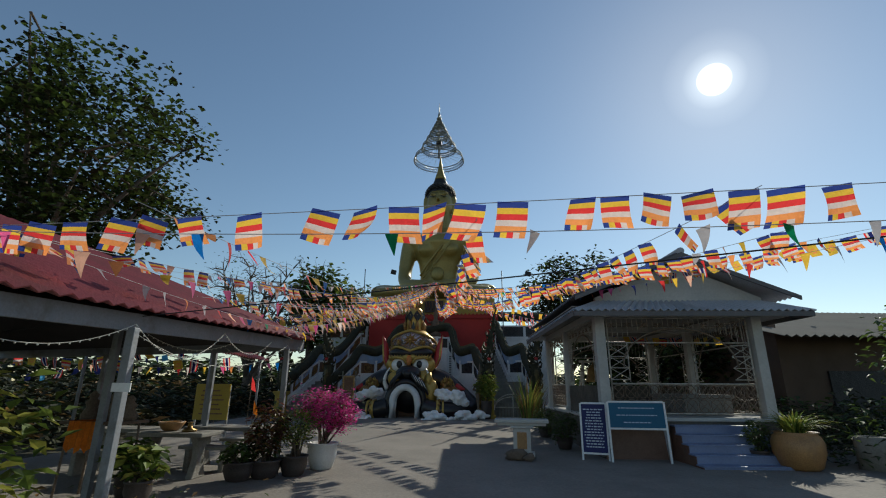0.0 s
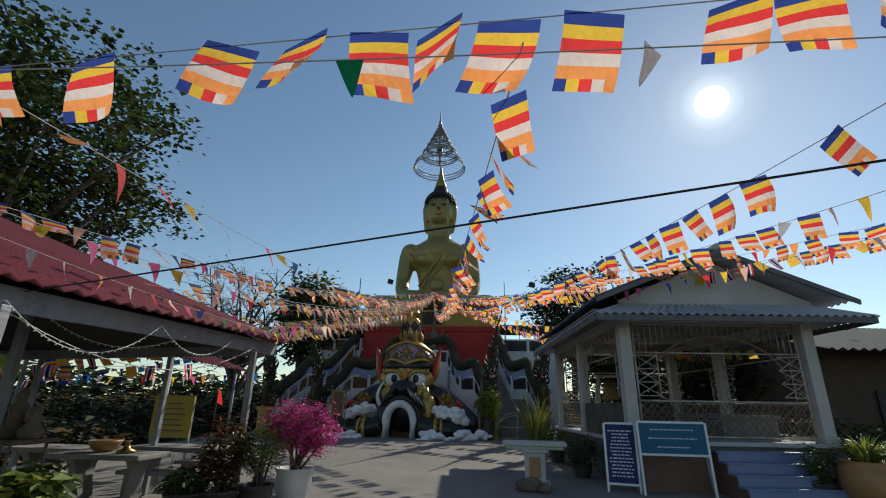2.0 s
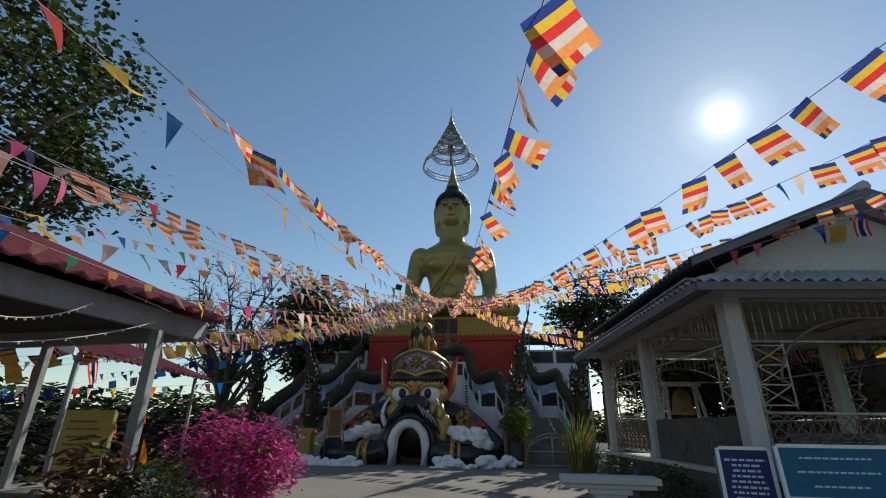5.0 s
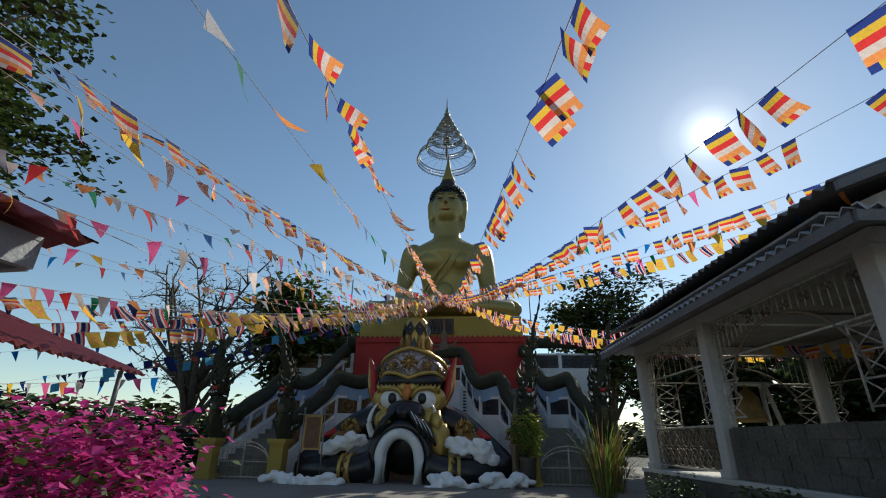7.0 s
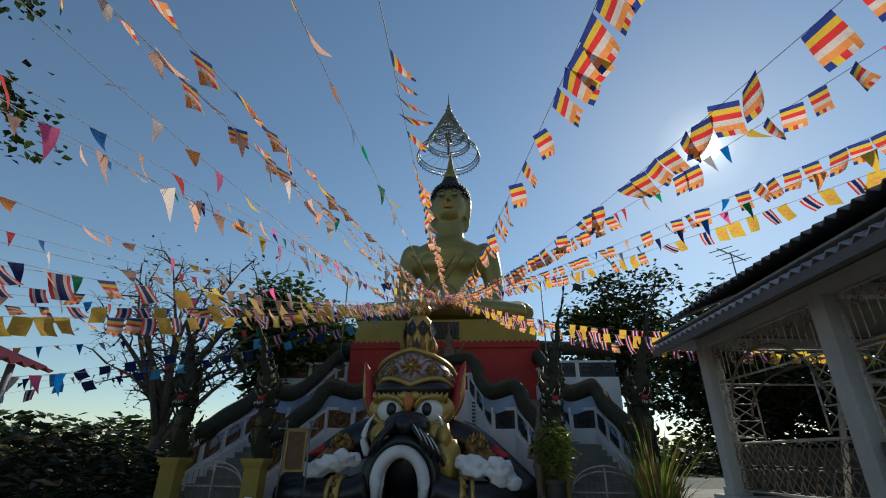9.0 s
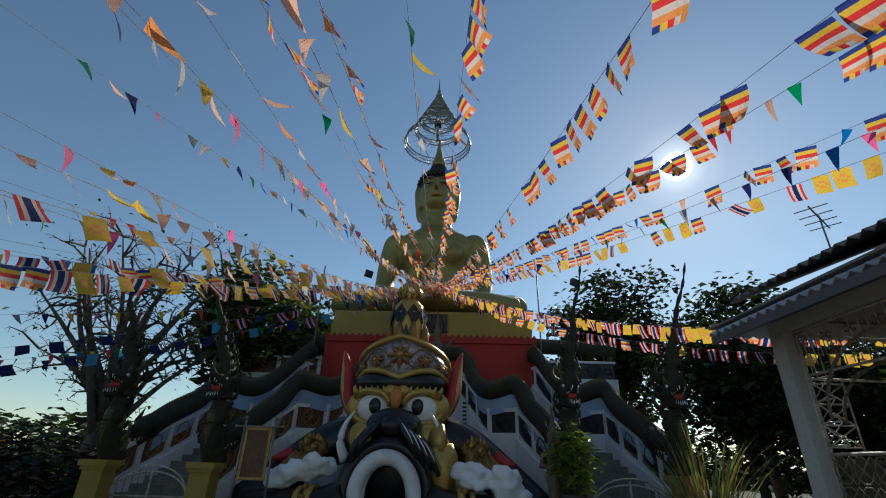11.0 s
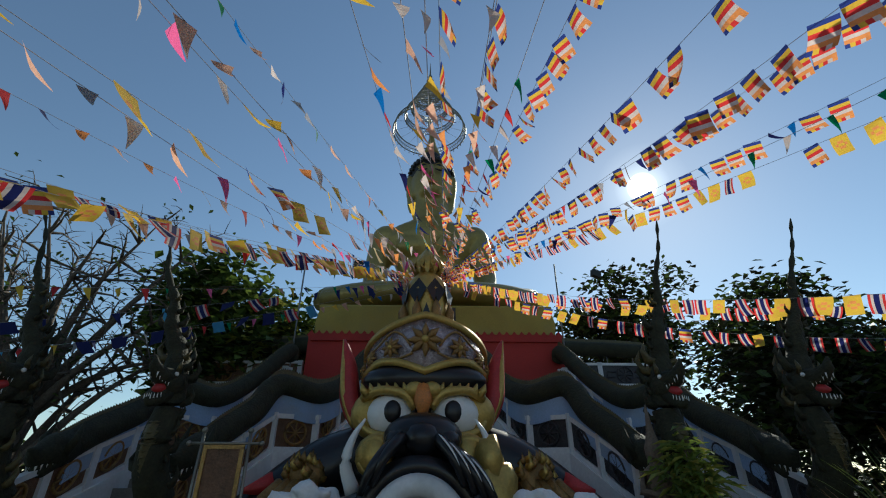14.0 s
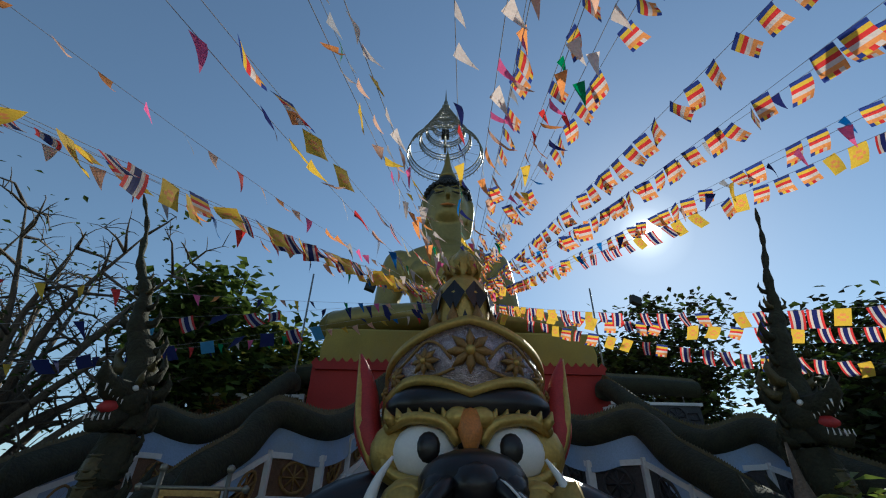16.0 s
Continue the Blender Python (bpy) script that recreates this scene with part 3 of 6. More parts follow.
for k in range(6):
    s.tube([(CU - 0.45 + k * 0.19, 6.54, 6.2), (CU - 0.4 + k * 0.19, 6.5, 6.5), (CU - 0.45 + k * 0.19, 6.54, 6.8)], 0.03, BROWN_RELIEF, 5)
part("relief_panel", s, plinth, "dark carved relief panel")

# small guardian shrine figure standing in front of the plinth
s = Shape()
s.lathe([(0.30, 0), (0.34, 0.12), (0.24, 0.22), (0.20, 0.5), (0.27, 0.75), (0.17, 0.95), (0.10, 1.05), (0.15, 1.2), (0.13, 1.38), (0.06, 1.55), (0.03, 1.9), (0.008, 2.2)], (0, 0, 0), STONE_FIG, 12)
for q in (-1, 1):
    s.tube([(q * 0.2, 0, 0.85), (q * 0.42, -0.05, 0.8), (q * 0.62, 0, 1.15)], [0.09, 0.07, 0.02], STONE_FIG, 6)
thing("shrine_figure", s, "small dark winged figure on the stair landing", "statue", at=T @ pose(0.62, 5.32, 4.47))

# ---- the great seated statue ----


def great_statue():
    body = Shape()
    # torso, by sections
    body.lathe([(0.6, 7.0), (1.7, 7.3), (1.72, 8.2), (1.5, 9.2), (1.45, 9.9), (1.62, 10.8), (1.95, 11.6), (2.2, 12.3), (2.05, 12.85), (1.4, 13.25), (0.9, 13.6), (0.82, 14.9)], (0, 12.3, 0), STATUE_GOLD, 28, (1.0, 0.66))
    for q in (-1, 1):
        body.ball((q * 2.15, 12.4, 12.55), (0.78, 0.8, 0.72), STATUE_GOLD, 16)
        body.tube(curve_points([(q * 2.3, 12.4, 12.5), (q * 2.5, 12.2, 11.2), (q * 2.62, 11.9, 9.9), (q * 2.35, 11.1, 9.0), (q * 1.3, 9.9, 8.65), (q * 0.3, 9.3, 8.6)], 22),
                  [0.66, 0.66, 0.65, 0.64, 0.62, 0.60, 0.58, 0.56, 0.54, 0.53, 0.53, 0.52, 0.5, 0.48, 0.46, 0.44, 0.42, 0.40, 0.38, 0.36, 0.34, 0.30, 0.22], STATUE_GOLD, 12)
        body.tube(curve_points([(q * 1.0, 12.0, 8.0), (q * 2.4, 10.4, 8.0), (q * 3.5, 8.7, 7.85), (q * 3.85, 8.1, 7.7)], 14), [1.0 - 0.025 * i for i in range(15)], STATUE_GOLD, 12, flat=0.72)
        body.tube(curve_points([(q * 3.7, 8.2, 7.62), (q * 2.4, 7.5, 7.62), (q * 0.6, 7.25, 7.66), (-q * 1.2, 7.4, 7.72)], 14), [0.66 - 0.014 * i for i in range(15)], STATUE_GOLD, 12, flat=0.8)
        body.ball((q * 0.75, 11.35, 11.75), (0.85, 0.42, 0.62), STATUE_GOLD, 14)
    body.ball((0, 9.2, 8.55), (0.95, 0.5, 0.22), STATUE_GOLD, 12)
    body.box((-3.2, 7.5, 6.9), (3.2, 13.2, 7.5), STATUE_GOLD)
    body.ball((0, 12.5, 15.85), (1.08, 1.15, 1.36), STATUE_GOLD, 24)
    body.ball((0, 12.2, 15.35), (0.82, 0.85, 0.85), STATUE_GOLD, 20)
    for q in (-1, 1):
        body.tube(curve_points([(q * 1.10, 12.6, 16.6), (q * 1.22, 12.55, 16.1), (q * 1.16, 12.5, 15.2), (q * 1.08, 12.45, 14.5), (q * 1.0, 12.4, 14.1)], 10), [0.16, 0.2, 0.2, 0.18, 0.16, 0.15, 0.15, 0.15, 0.14, 0.12, 0.08], STATUE_GOLD, 8)
        body.ball((q * 0.45, 11.48, 16.42), (0.34, 0.12, 0.10), STATUE_GOLD, 12)
    body.tube([(0, 11.42, 16.6), (0, 11.22, 16.1), (0, 11.08, 15.75)], [0.09, 0.13, 0.19], STATUE_GOLD, 10)
    vs, fs = blended(body, 0.10, 3)
    s = Shape()
    s.add(vs, fs, STATUE_GOLD, True)
    # eyes, mouth and the jewel: thin relief
    for q in (-1, 1):
        s.tube([(q * 0.20, 11.27, 16.18), (q * 0.45, 11.33, 16.13), (q * 0.70, 11.50, 16.20)], [0.03, 0.055, 0.02], HAIR, 6)
        s.tube([(q * 0.14, 11.34, 16.50), (q * 0.42, 11.38, 16.62), (q * 0.78, 11.62, 16.50)], [0.02, 0.04, 0.02], STATUE_GOLD, 6)
    s.tube([(-0.36, 11.36, 15.42), (-0.14, 11.26, 15.35), (0, 11.25, 15.38), (0.14, 11.26, 15.35), (0.36, 11.36, 15.42)], [0.02, 0.07, 0.06, 0.07, 0.02], ORANGE_PAINT, 6)
    # robe edge over the chest and the hanging fold
    s.tube(curve_points([(1.15, 11.6, 13.05), (0.55, 11.05, 12.2), (-0.2, 11.02, 11.2), (-0.9, 11.2, 10.3), (-1.35, 11.55, 9.7)], 16), 0.09, STATUE_GOLD, 6)
    s.tube(curve_points([(1.55, 11.7, 13.0), (1.0, 11.0, 12.2), (0.35, 11.0, 11.2), (-0.45, 11.1, 10.2), (-1.15, 11.4, 9.5)], 16), 0.05, STATUE_GOLD, 6)
    s.ball((0, 11.20, 9.75), (0.52, 0.18, 0.55), STATUE_GOLD, 12)
    # hair cap with curls, crown bump and flame
    s.ball((0, 12.86, 16.74), (1.20, 1.16, 1.10), HAIR, 24)
    s.ball((0, 12.75, 17.75), (0.62, 0.62, 0.60), HAIR, 16)
    rr = random.Random(3)
    for i in range(230):
        a = i * 2.399963
        h = 1 - (i + 0.5) / 230 * 1.05
        r = math.sqrt(max(0, 1 - h * h))
        p = Vector((r * math.cos(a) * 1.22, r * math.sin(a) * 1.20, h * 1.10)) + Vector((0, 12.84, 16.74))
        if p.y < 12.0 and p.z < 17.0 or p.z < 15.6:
            continue
        s.ball(p, 0.105, HAIR, 6)
    s.lathe([(0.50, 0), (0.44, 0.25), (0.28, 0.7), (0.16, 1.3), (0.07, 1.9), (0.01, 2.35)], (0, 12.8, 18.2), STATUE_GOLD, 14)
    return thing("seated_statue", s, "giant golden seated statue with black curled hair", "statue", at=T @ pose(0.05, 0, 0))


great_statue()


def tiered_umbrella():
    ob = thing("tiered_umbrella", None, "tall silver nine-tiered openwork ceremonial umbrella", "umbrella", at=T @ pose(-0.1, 12.85, 0))
    s = Shape()
    s.tube([(0, 0, 20.3), (0, 0, 24.2)], 0.07, SILVER, 8)
    s.lathe([(0.16, 24.0), (0.24, 24.15), (0.10, 24.35), (0.14, 24.5), (0.06, 24.7), (0.035, 25.2), (0.008, 25.75)], (0, 0, 0), SILVER, 10)
    part("pole", s, ob)
    s = Shape()
    s.box((-0.22, -0.22, 21.55), (0.22, 0.22, 21.95), DARK_PANEL)
    part("lamp_box", s, ob, "dark box under the tiers")
    tiers = [(2.12, 20.02, 0.42), (1.48, 21.15, 0.34), (1.12, 21.85, 0.30), (0.84, 22.45, 0.26), (0.62, 22.92, 0.22), (0.45, 23.32, 0.18), (0.30, 23.66, 0.14)]
    for r, z, h in tiers:
        s = Shape()
        n = 40 if r > 1 else 24
        for dz, tr in ((0, 0.040), (h * 0.5, 0.022), (h, 0.040)):
            rr = r * (1 - 0.06 * dz / h)
            s.tube([(rr * math.cos(2 * math.pi * k / n), rr * math.sin(2 * math.pi * k / n), z + dz) for k in range(n + 1)], tr, SILVER, 4, cap=False)
        part("tier_band", s, ob, "openwork silver band")
        band = Shape()
        for k in range(n * 2):
            a, b = math.pi * k / n, math.pi * (k + 1) / n
            p0, p1 = (r * math.cos(a), r * math.sin(a), z), (r * 0.94 * math.cos(b), r * 0.94 * math.sin(b), z + h)
            p2, p3 = (r * 0.94 * math.cos(a), r * 0.94 * math.sin(a), z + h), (r * math.cos(b), r * math.sin(b), z)
            band.tube([p0, p1], 0.013, SILVER, 3)
            band.tube([p2, p3], 0.013, SILVER, 3)
            if k % 2 == 0:
                band.tube([p0, (p0[0], p0[1], z - 0.16)], [0.008, 0.03], SILVER, 4)
        part("lattice", band, ob)
        m = 16 if r > 1 else 8 if r > 0.6 else 4
        for k in range(m):
            a = 2 * math.pi * k / m
            sp = Shape()
            sp.tube([(r * math.cos(a), r * math.sin(a), z + h * 0.2), (0.06 * math.cos(a), 0.06 * math.sin(a), z + h + 0.16 * r)], 0.009, SILVER, 4)
            part("spoke", sp, ob)
    return ob


tiered_umbrella()

# ---- the demon head over the doorway ----


def demon_head():
    s = Shape()
    dark = Shape()
    dark.ball((0.05, 0.75, 2.95), (1.12, 1.0, 1.15), BLACK, 22)
    dark.ball((0.0, 0.1, 1.3), (1.05, 0.95, 0.95), BLACK, 20)
    for q in (-1, 1):
        dark.tube(curve_points([(q * 0.9, 0.7, 2.0), (q * 1.7, 0.5, 1.75), (q * 2.7, 0.1, 1.0), (q * 3.25, -0.3, 0.55)], 12), [0.55 - 0.012 * i for i in range(13)], BLACK, 12)
        dark.tube(curve_points([(q * 3.3, -0.3, 0.5), (q * 2.4, -0.75, 0.52), (q * 1.4, -0.9, 0.55), (q * 0.8, -0.9, 0.7)], 12), [0.36 + 0.006 * i for i in range(13)], BLACK, 12)
    vs, fs = blended(dark, 0.07, 4)
    # cut nothing away: the doorway tube stands in front of the mass
    s.add(vs, fs, BLACK, True)

    def arch(rx, rz, base, n=22):
        return [(rx * math.cos(a), base + rz * math.sin(a)) for a in [math.pi * k / n for k in range(n + 1)]]

    # jaws round the doorway: black outer lip, white arch, dark recess
    def arch_band(out_r, in_r, v0, v1, mat, z0):
        o, i = arch(*out_r), arch(*in_r)
        o = [(out_r[0], z0)] + o + [(-out_r[0], z0)]
        i = [(in_r[0], z0)] + i + [(-in_r[0], z0)]
        n = len(o)
        vs = [(x, v0, z) for x, z in o] + [(x, v0, z) for x, z in i] + [(x, v1, z) for x, z in o] + [(x, v1, z) for x, z in i]
        fs = []
        for k in range(n - 1):
            fs += [(k, k + 1, n + k + 1, n + k), (2 * n + k, 3 * n + k, 3 * n + k + 1, 2 * n + k + 1), (k, 2 * n + k, 2 * n + k + 1, k + 1), (n + k, n + k + 1, 3 * n + k + 1, 3 * n + k)]
        s.add(vs, fs, mat, True)

    c0 = 0.04
    arch_band((1.0, 1.05, 0.85), (0.72, 0.78, 0.85), -1.12, -0.2, BLACK, G)
    # rounded white lip
    pts = [(0.60, -1.16, G)] + [(x, -1.16, z) for x, z in arch(0.60, 0.68, 0.85)] + [(-0.60, -1.16, G)]
    s.tube(pts, 0.155, WHITE, 10)
    s.tube([(x * 0.86, -1.02, z * 0.965) for x, y, z in pts], 0.10, EYE_WHITE, 8)
    # passage lining, near black: the shade inside the doorway is in its colour
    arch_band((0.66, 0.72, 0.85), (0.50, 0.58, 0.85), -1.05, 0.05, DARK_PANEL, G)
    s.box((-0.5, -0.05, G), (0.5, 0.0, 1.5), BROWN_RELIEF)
    # nose and upper lip
    s.ball((0.04, -0.62, 2.16), (0.62, 0.48, 0.36), BLACK, 18)
    s.ball((0.04, -0.92, 2.12), (0.30, 0.26, 0.24), BLACK, 14)
    for q in (-1, 1):
        s.ball((q * 0.36 + 0.04, -0.82, 2.08), (0.22, 0.24, 0.2), BLACK, 12)
        # eye sockets, eyeballs and pupils
        X = q * 0.53 + 0.03
        s.ball((X + q * 0.16, 0.04, 2.58), (0.56, 0.28, 0.44), GOLD, 18)
        s.ball((X, -0.14, 2.55), (0.42, 0.26, 0.34), EYE_WHITE, 20)
        s.ball((X - q * 0.03, -0.36, 2.57), (0.15, 0.07, 0.175), BLACK, 14)
        # gilded brow flames and cheek scrolls
        for k in range(6):
            t0 = k / 5
            bx = X - q * 0.30 + q * 0.72 * t0
            s.tube([(bx, -0.28 + 0.05 * t0, 2.84 + 0.05 * math.sin(t0 * 3)), (bx + q * 0.08, -0.35 + 0.08 * t0, 2.92), (bx + q * 0.11, -0.36 + 0.1 * t0, 3.02)], [0.085, 0.06, 0.01], GOLD, 6)
        s.tube(curve_points([(X - q * 0.40, -0.34, 2.62), (X - q * 0.2, -0.38, 2.84), (X + q * 0.2, -0.32, 2.90), (X + q * 0.50, -0.14, 2.80)], 12), 0.075, GOLD, 8)
        s.tube(curve_points([(X - q * 0.36, -0.33, 2.42), (X, -0.36, 2.22), (X + q * 0.38, -0.20, 2.30), (X + q * 0.56, -0.05, 2.54)], 12), 0.06, GOLD, 8)
        ring = [(q * 0.74 + 0.04 + 0.24 * math.cos(a), -0.52 - 0.03 * math.cos(a), 1.92 + 0.24 * math.sin(a)) for a in [2 * math.pi * k / 16 for k in range(17)]]
        s.ball((q * 0.72 + 0.04, -0.42, 1.92), (0.34, 0.22, 0.33), GOLD, 14)
        s.tube(ring, 0.06, GOLD, 6)
        # tusks
        s.tube(curve_points([(q * 0.98, -0.62, 1.45), (q * 1.10, -0.72, 1.80), (q * 1.02, -0.72, 2.15), (q * 0.86, -0.66, 2.42)], 12), [0.12 - 0.0085 * i for i in range(13)], EYE_WHITE, 8)
        # fingers gripping the arch, with pale outlines
        for k in range(4 if q > 0 else 2):
            fx = q * (0.30 + 0.15 * k)
            zt = 2.0 - 0.10 * k
            pts = curve_points([(fx - q * 0.10, -0.85, zt + 0.16), (fx + q * 0.02, -1.12, zt + 0.06), (fx + q * 0.20, -1.27, zt - 0.18), (fx + q * 0.34, -1.20, zt - 0.48)], 10)
            s.tube(pts, [0.11 - 0.006 * i for i in range(11)], BLACK, 8)
            s.tube([p + Vector((0.0, -0.085, 0.06)) for p in pts[2:9]], [0.004, 0.012, 0.014, 0.014, 0.013, 0.01, 0.004], EYE_WHITE, 5) if q > 0 else None
        # bracelets, armlets, sleeves
        s.ball((q * 1.85, 0.12, 1.60), (0.30, 0.38, 0.32), GOLD_RELIEF, 18, rough=0.5, seed=q)
        for k in range(14):
            a, b = k * 2.4, 0.35 + 0.09 * k
            c = Vector((q * 1.85 + 0.30 * math.sin(b) * math.cos(a), 0.10 - abs(0.38 * math.sin(b) * math.sin(a)), 1.60 + 0.32 * math.cos(b)))
            s.tube([c, c + Vector((q * 0.05, -0.08, 0.05)), c + Vector((q * 0.03, -0.06, 0.16))], [0.07, 0.05, 0.006], GOLD if k % 2 else GOLD_RELIEF, 5)
        for k in range(5):
            a = k * 0.5 - 1.0
            s.tube([(q * (1.7 + 0.12 * k), -0.15, 1.55), (q * (1.75 + 0.16 * k), -0.35, 1.35), (q * (1.95 + 0.15 * k), -0.3, 1.18)], [0.11, 0.08, 0.01], GOLD_RELIEF, 6)
        s.tube([(q * 2.35, -0.05, 1.55), (q * 2.75, -0.25, 1.45)], [0.20, 0.03], RED_EAR, 6)
        s.tube([(q * 1.42, -0.9, 0.56), (q * 1.56, -0.88, 0.55)], 0.46, GOLD, 14)
        s.tube([(q * 1.70, -0.86, 0.55), (q * 1.80, -0.85, 0.55)], 0.44, GOLD, 14)
        for k in range(5):
            a = math.pi * (0.15 + 0.17 * k)
            s.tube([(q * 1.58, -0.88 - 0.44 * math.sin(a), 0.55 + 0.44 * math.cos(a)), (q * 1.66, -0.87 - 0.50 * math.sin(a), 0.55 + 0.5 * math.cos(a))], 0.06, GOLD_RELIEF, 5)
        # ears
        s.tube(curve_points([(q * 1.12, 0.35, 2.35), (q * 1.32, 0.45, 2.9), (q * 1.42, 0.55, 3.5), (q * 1.56, 0.62, 4.02)], 12), [0.05, 0.12, 0.16, 0.18, 0.19, 0.19, 0.18, 0.17, 0.15, 0.13, 0.10, 0.06, 0.01], RED_EAR, 8)
        s.tube(curve_points([(q * 1.20, 0.28, 2.4), (q * 1.42, 0.36, 2.95), (q * 1.50, 0.45, 3.5), (q * 1.58, 0.60, 4.0)], 12), [0.03, 0.05, 0.06, 0.07, 0.07, 0.07, 0.07, 0.06, 0.05, 0.04, 0.03, 0.02, 0.008], GOLD, 6)
    # gilded sleeve of the viewer's right arm
    s.ball((1.12, -0.62, 1.35), (0.34, 0.38, 0.62), GOLD, 16, rough=0.35, seed=4)
    s.ball((1.05, -0.70, 1.85), (0.22, 0.26, 0.34), GOLD, 12, rough=0.3, seed=7)
    # nose-root ornament
    s.tube([(0.03, -0.36, 2.92), (0.03, -0.46, 2.72), (0.03, -0.54, 2.45)], [0.16, 0.15, 0.05], ORANGE_PAINT, 8)
    for q in (-1, 1):
        s.ball((0.03 + q * 0.14, -0.40, 2.90), (0.17, 0.10, 0.13), GOLD, 12)
    # black brow field under the crown
    s.ball((0.05, 0.08, 3.12), (1.12, 0.48, 0.34), BLACK, 22)
    # crown band: a pointed, curved plate round the forehead
    def band(z_low, z_high, rad, mat, thick=0.06):
        n = 40
        vs, fs = [], []
        for k in range(n + 1):
            t0 = -1 + 2 * k / n
            a = t0 * 1.75
            x, y = rad * math.sin(a), 0.78 - rad * 0.98 * math.cos(a)
            for dr in (0, thick):
                for z in (z_low(t0), z_high(t0)):
                    vs.append((0.05 + x * (1 - dr / rad), y + dr * math.cos(a), z))
        for k in range(n):
            b = k * 4
            fs += [(b, b + 4, b + 5, b + 1), (b + 2, b + 3, b + 7, b + 6), (b + 1, b + 5, b + 7, b + 3), (b, b + 2, b + 6, b + 4)]
        s.add(vs, fs, mat, True)
    lo = lambda t0: 3.28 - 0.12 * (1 - min(1, abs(t0) * 2.2)) * 1.2 + 0.10 * math.sin(min(1, abs(t0) * 1.6) * math.pi) - 0.25 * abs(t0) ** 3
    hi = lambda t0: 4.22 - 0.62 * abs(t0) ** 1.15
    band(lambda t0: lo(t0) + 0.02, lambda t0: hi(t0) - 0.02, 1.16, MIRROR_BITS, 0.08)
    band(lo, lambda t0: lo(t0) + 0.12, 1.23, GOLD, 0.12)
    band(lambda t0: hi(t0) - 0.11, hi, 1.22, GOLD, 0.12)

    def on_band(t0, z, out=0.0):
        a = t0 * 1.75
        r = 1.18 + out
        return Vector((0.05 + r * math.sin(a), 0.78 - r * 0.98 * math.cos(a), z))
    for t0, zc, R in ((0, 3.72, 0.30), (-0.30, 3.62, 0.19), (0.30, 3.62, 0.19), (-0.55, 3.5, 0.15), (0.55, 3.5, 0.15), (-0.75, 3.38, 0.12), (0.75, 3.38, 0.12)):
        for k in range(8):
            a = 2 * math.pi * k / 8
            tip = on_band(t0 + R * 0.55 * math.cos(a), zc + R * math.sin(a), 0.03)
            s.tube([on_band(t0, zc, 0.05), on_band(t0, zc, 0.06).lerp(tip, 0.55), tip], [0.03, R * 0.24, 0.006], GOLD_RELIEF, 5)
        s.ball(on_band(t0, zc, 0.07), R * 0.24, GOLD, 8)
    for q in (-1, 1):
        s.tube(curve_points([on_band(q * 0.12, 3.62, 0.03), on_band(q * 0.2, 3.82, 0.03), on_band(q * 0.3, 3.88, 0.03), on_band(q * 0.45, 3.68, 0.03), on_band(q * 0.68, 3.55, 0.03)], 14), 0.022, GOLD_RELIEF, 5)
        s.tube(curve_points([on_band(q * 0.10, 3.50, 0.03), on_band(q * 0.22, 3.42, 0.03), on_band(q * 0.42, 3.40, 0.03), on_band(q * 0.65, 3.28, 0.03)], 14), 0.022, GOLD_RELIEF, 5)
    # dome and crown tower
    s.ball((0.05, 0.9, 3.55), (1.05, 0.98, 0.85), GOLD, 20)
    s.lathe([(0.60, 3.9), (0.50, 4.2), (0.44, 4.45), (0.46, 4.9), (0.48, 5.05), (0.40, 5.3), (0.28, 5.44), (0.22, 5.50), (0.28, 5.62), (0.30, 5.76), (0.22, 5.92), (0.09, 6.06), (0.01, 6.18)], (0.05, 0.95, 0), GOLD, 18)
    for k in range(8):
        a = 2 * math.pi * k / 8 + math.pi / 8
        d = Vector((math.sin(a), -math.cos(a), 0))
        c = Vector((0.05, 0.95, 0))
        side = Vector((math.cos(a), math.sin(a), 0))
        s.add([c + d * 0.515 + Vector((0, 0, 4.66)), c + d * 0.51 + side * 0.21 + Vector((0, 0, 5.0)), c + d * 0.44 + Vector((0, 0, 5.28)), c + d * 0.51 - side * 0.21 + Vector((0, 0, 5.0)), c + d * 0.40 + Vector((0, 0, 5.0))],
              [(0, 1, 2), (0, 2, 3), (0, 4, 1), (1, 4, 2), (2, 4, 3), (3, 4, 0)], BLACK)
        s.tube([c + d * 0.47 + Vector((0, 0, 4.3)), c + d * 0.53 + Vector((0, 0, 4.6)), c + d * 0.50 + Vector((0, 0, 4.85))], [0.12, 0.10, 0.01], GOLD_RELIEF, 5)
        s.tube([c + d * 0.25 + Vector((0, 0, 5.50)), c + d * 0.34 + Vector((0, 0, 5.68)), c + d * 0.22 + Vector((0, 0, 5.95))], [0.07, 0.07, 0.01], GOLD, 5)
    s.add([Vector((0.05, 0.44, 4.25)), Vector((0.16, 0.45, 4.4)), Vector((0.05, 0.46, 4.72)), Vector((-0.06, 0.45, 4.4)), Vector((0.05, 0.52, 4.4))],
          [(0, 1, 2), (0, 2, 3), (0, 4, 1), (1, 4, 2), (2, 4, 3), (3, 4, 0)], BLACK)
    # shoulder cords hanging over the doorway
    return thing("demon_head_statue", s, "huge black and gold demon head statue with open-mouth doorway", "statue", at=T @ Matrix.Diagonal((0.96, 1, 1, 1)))


demon_head()


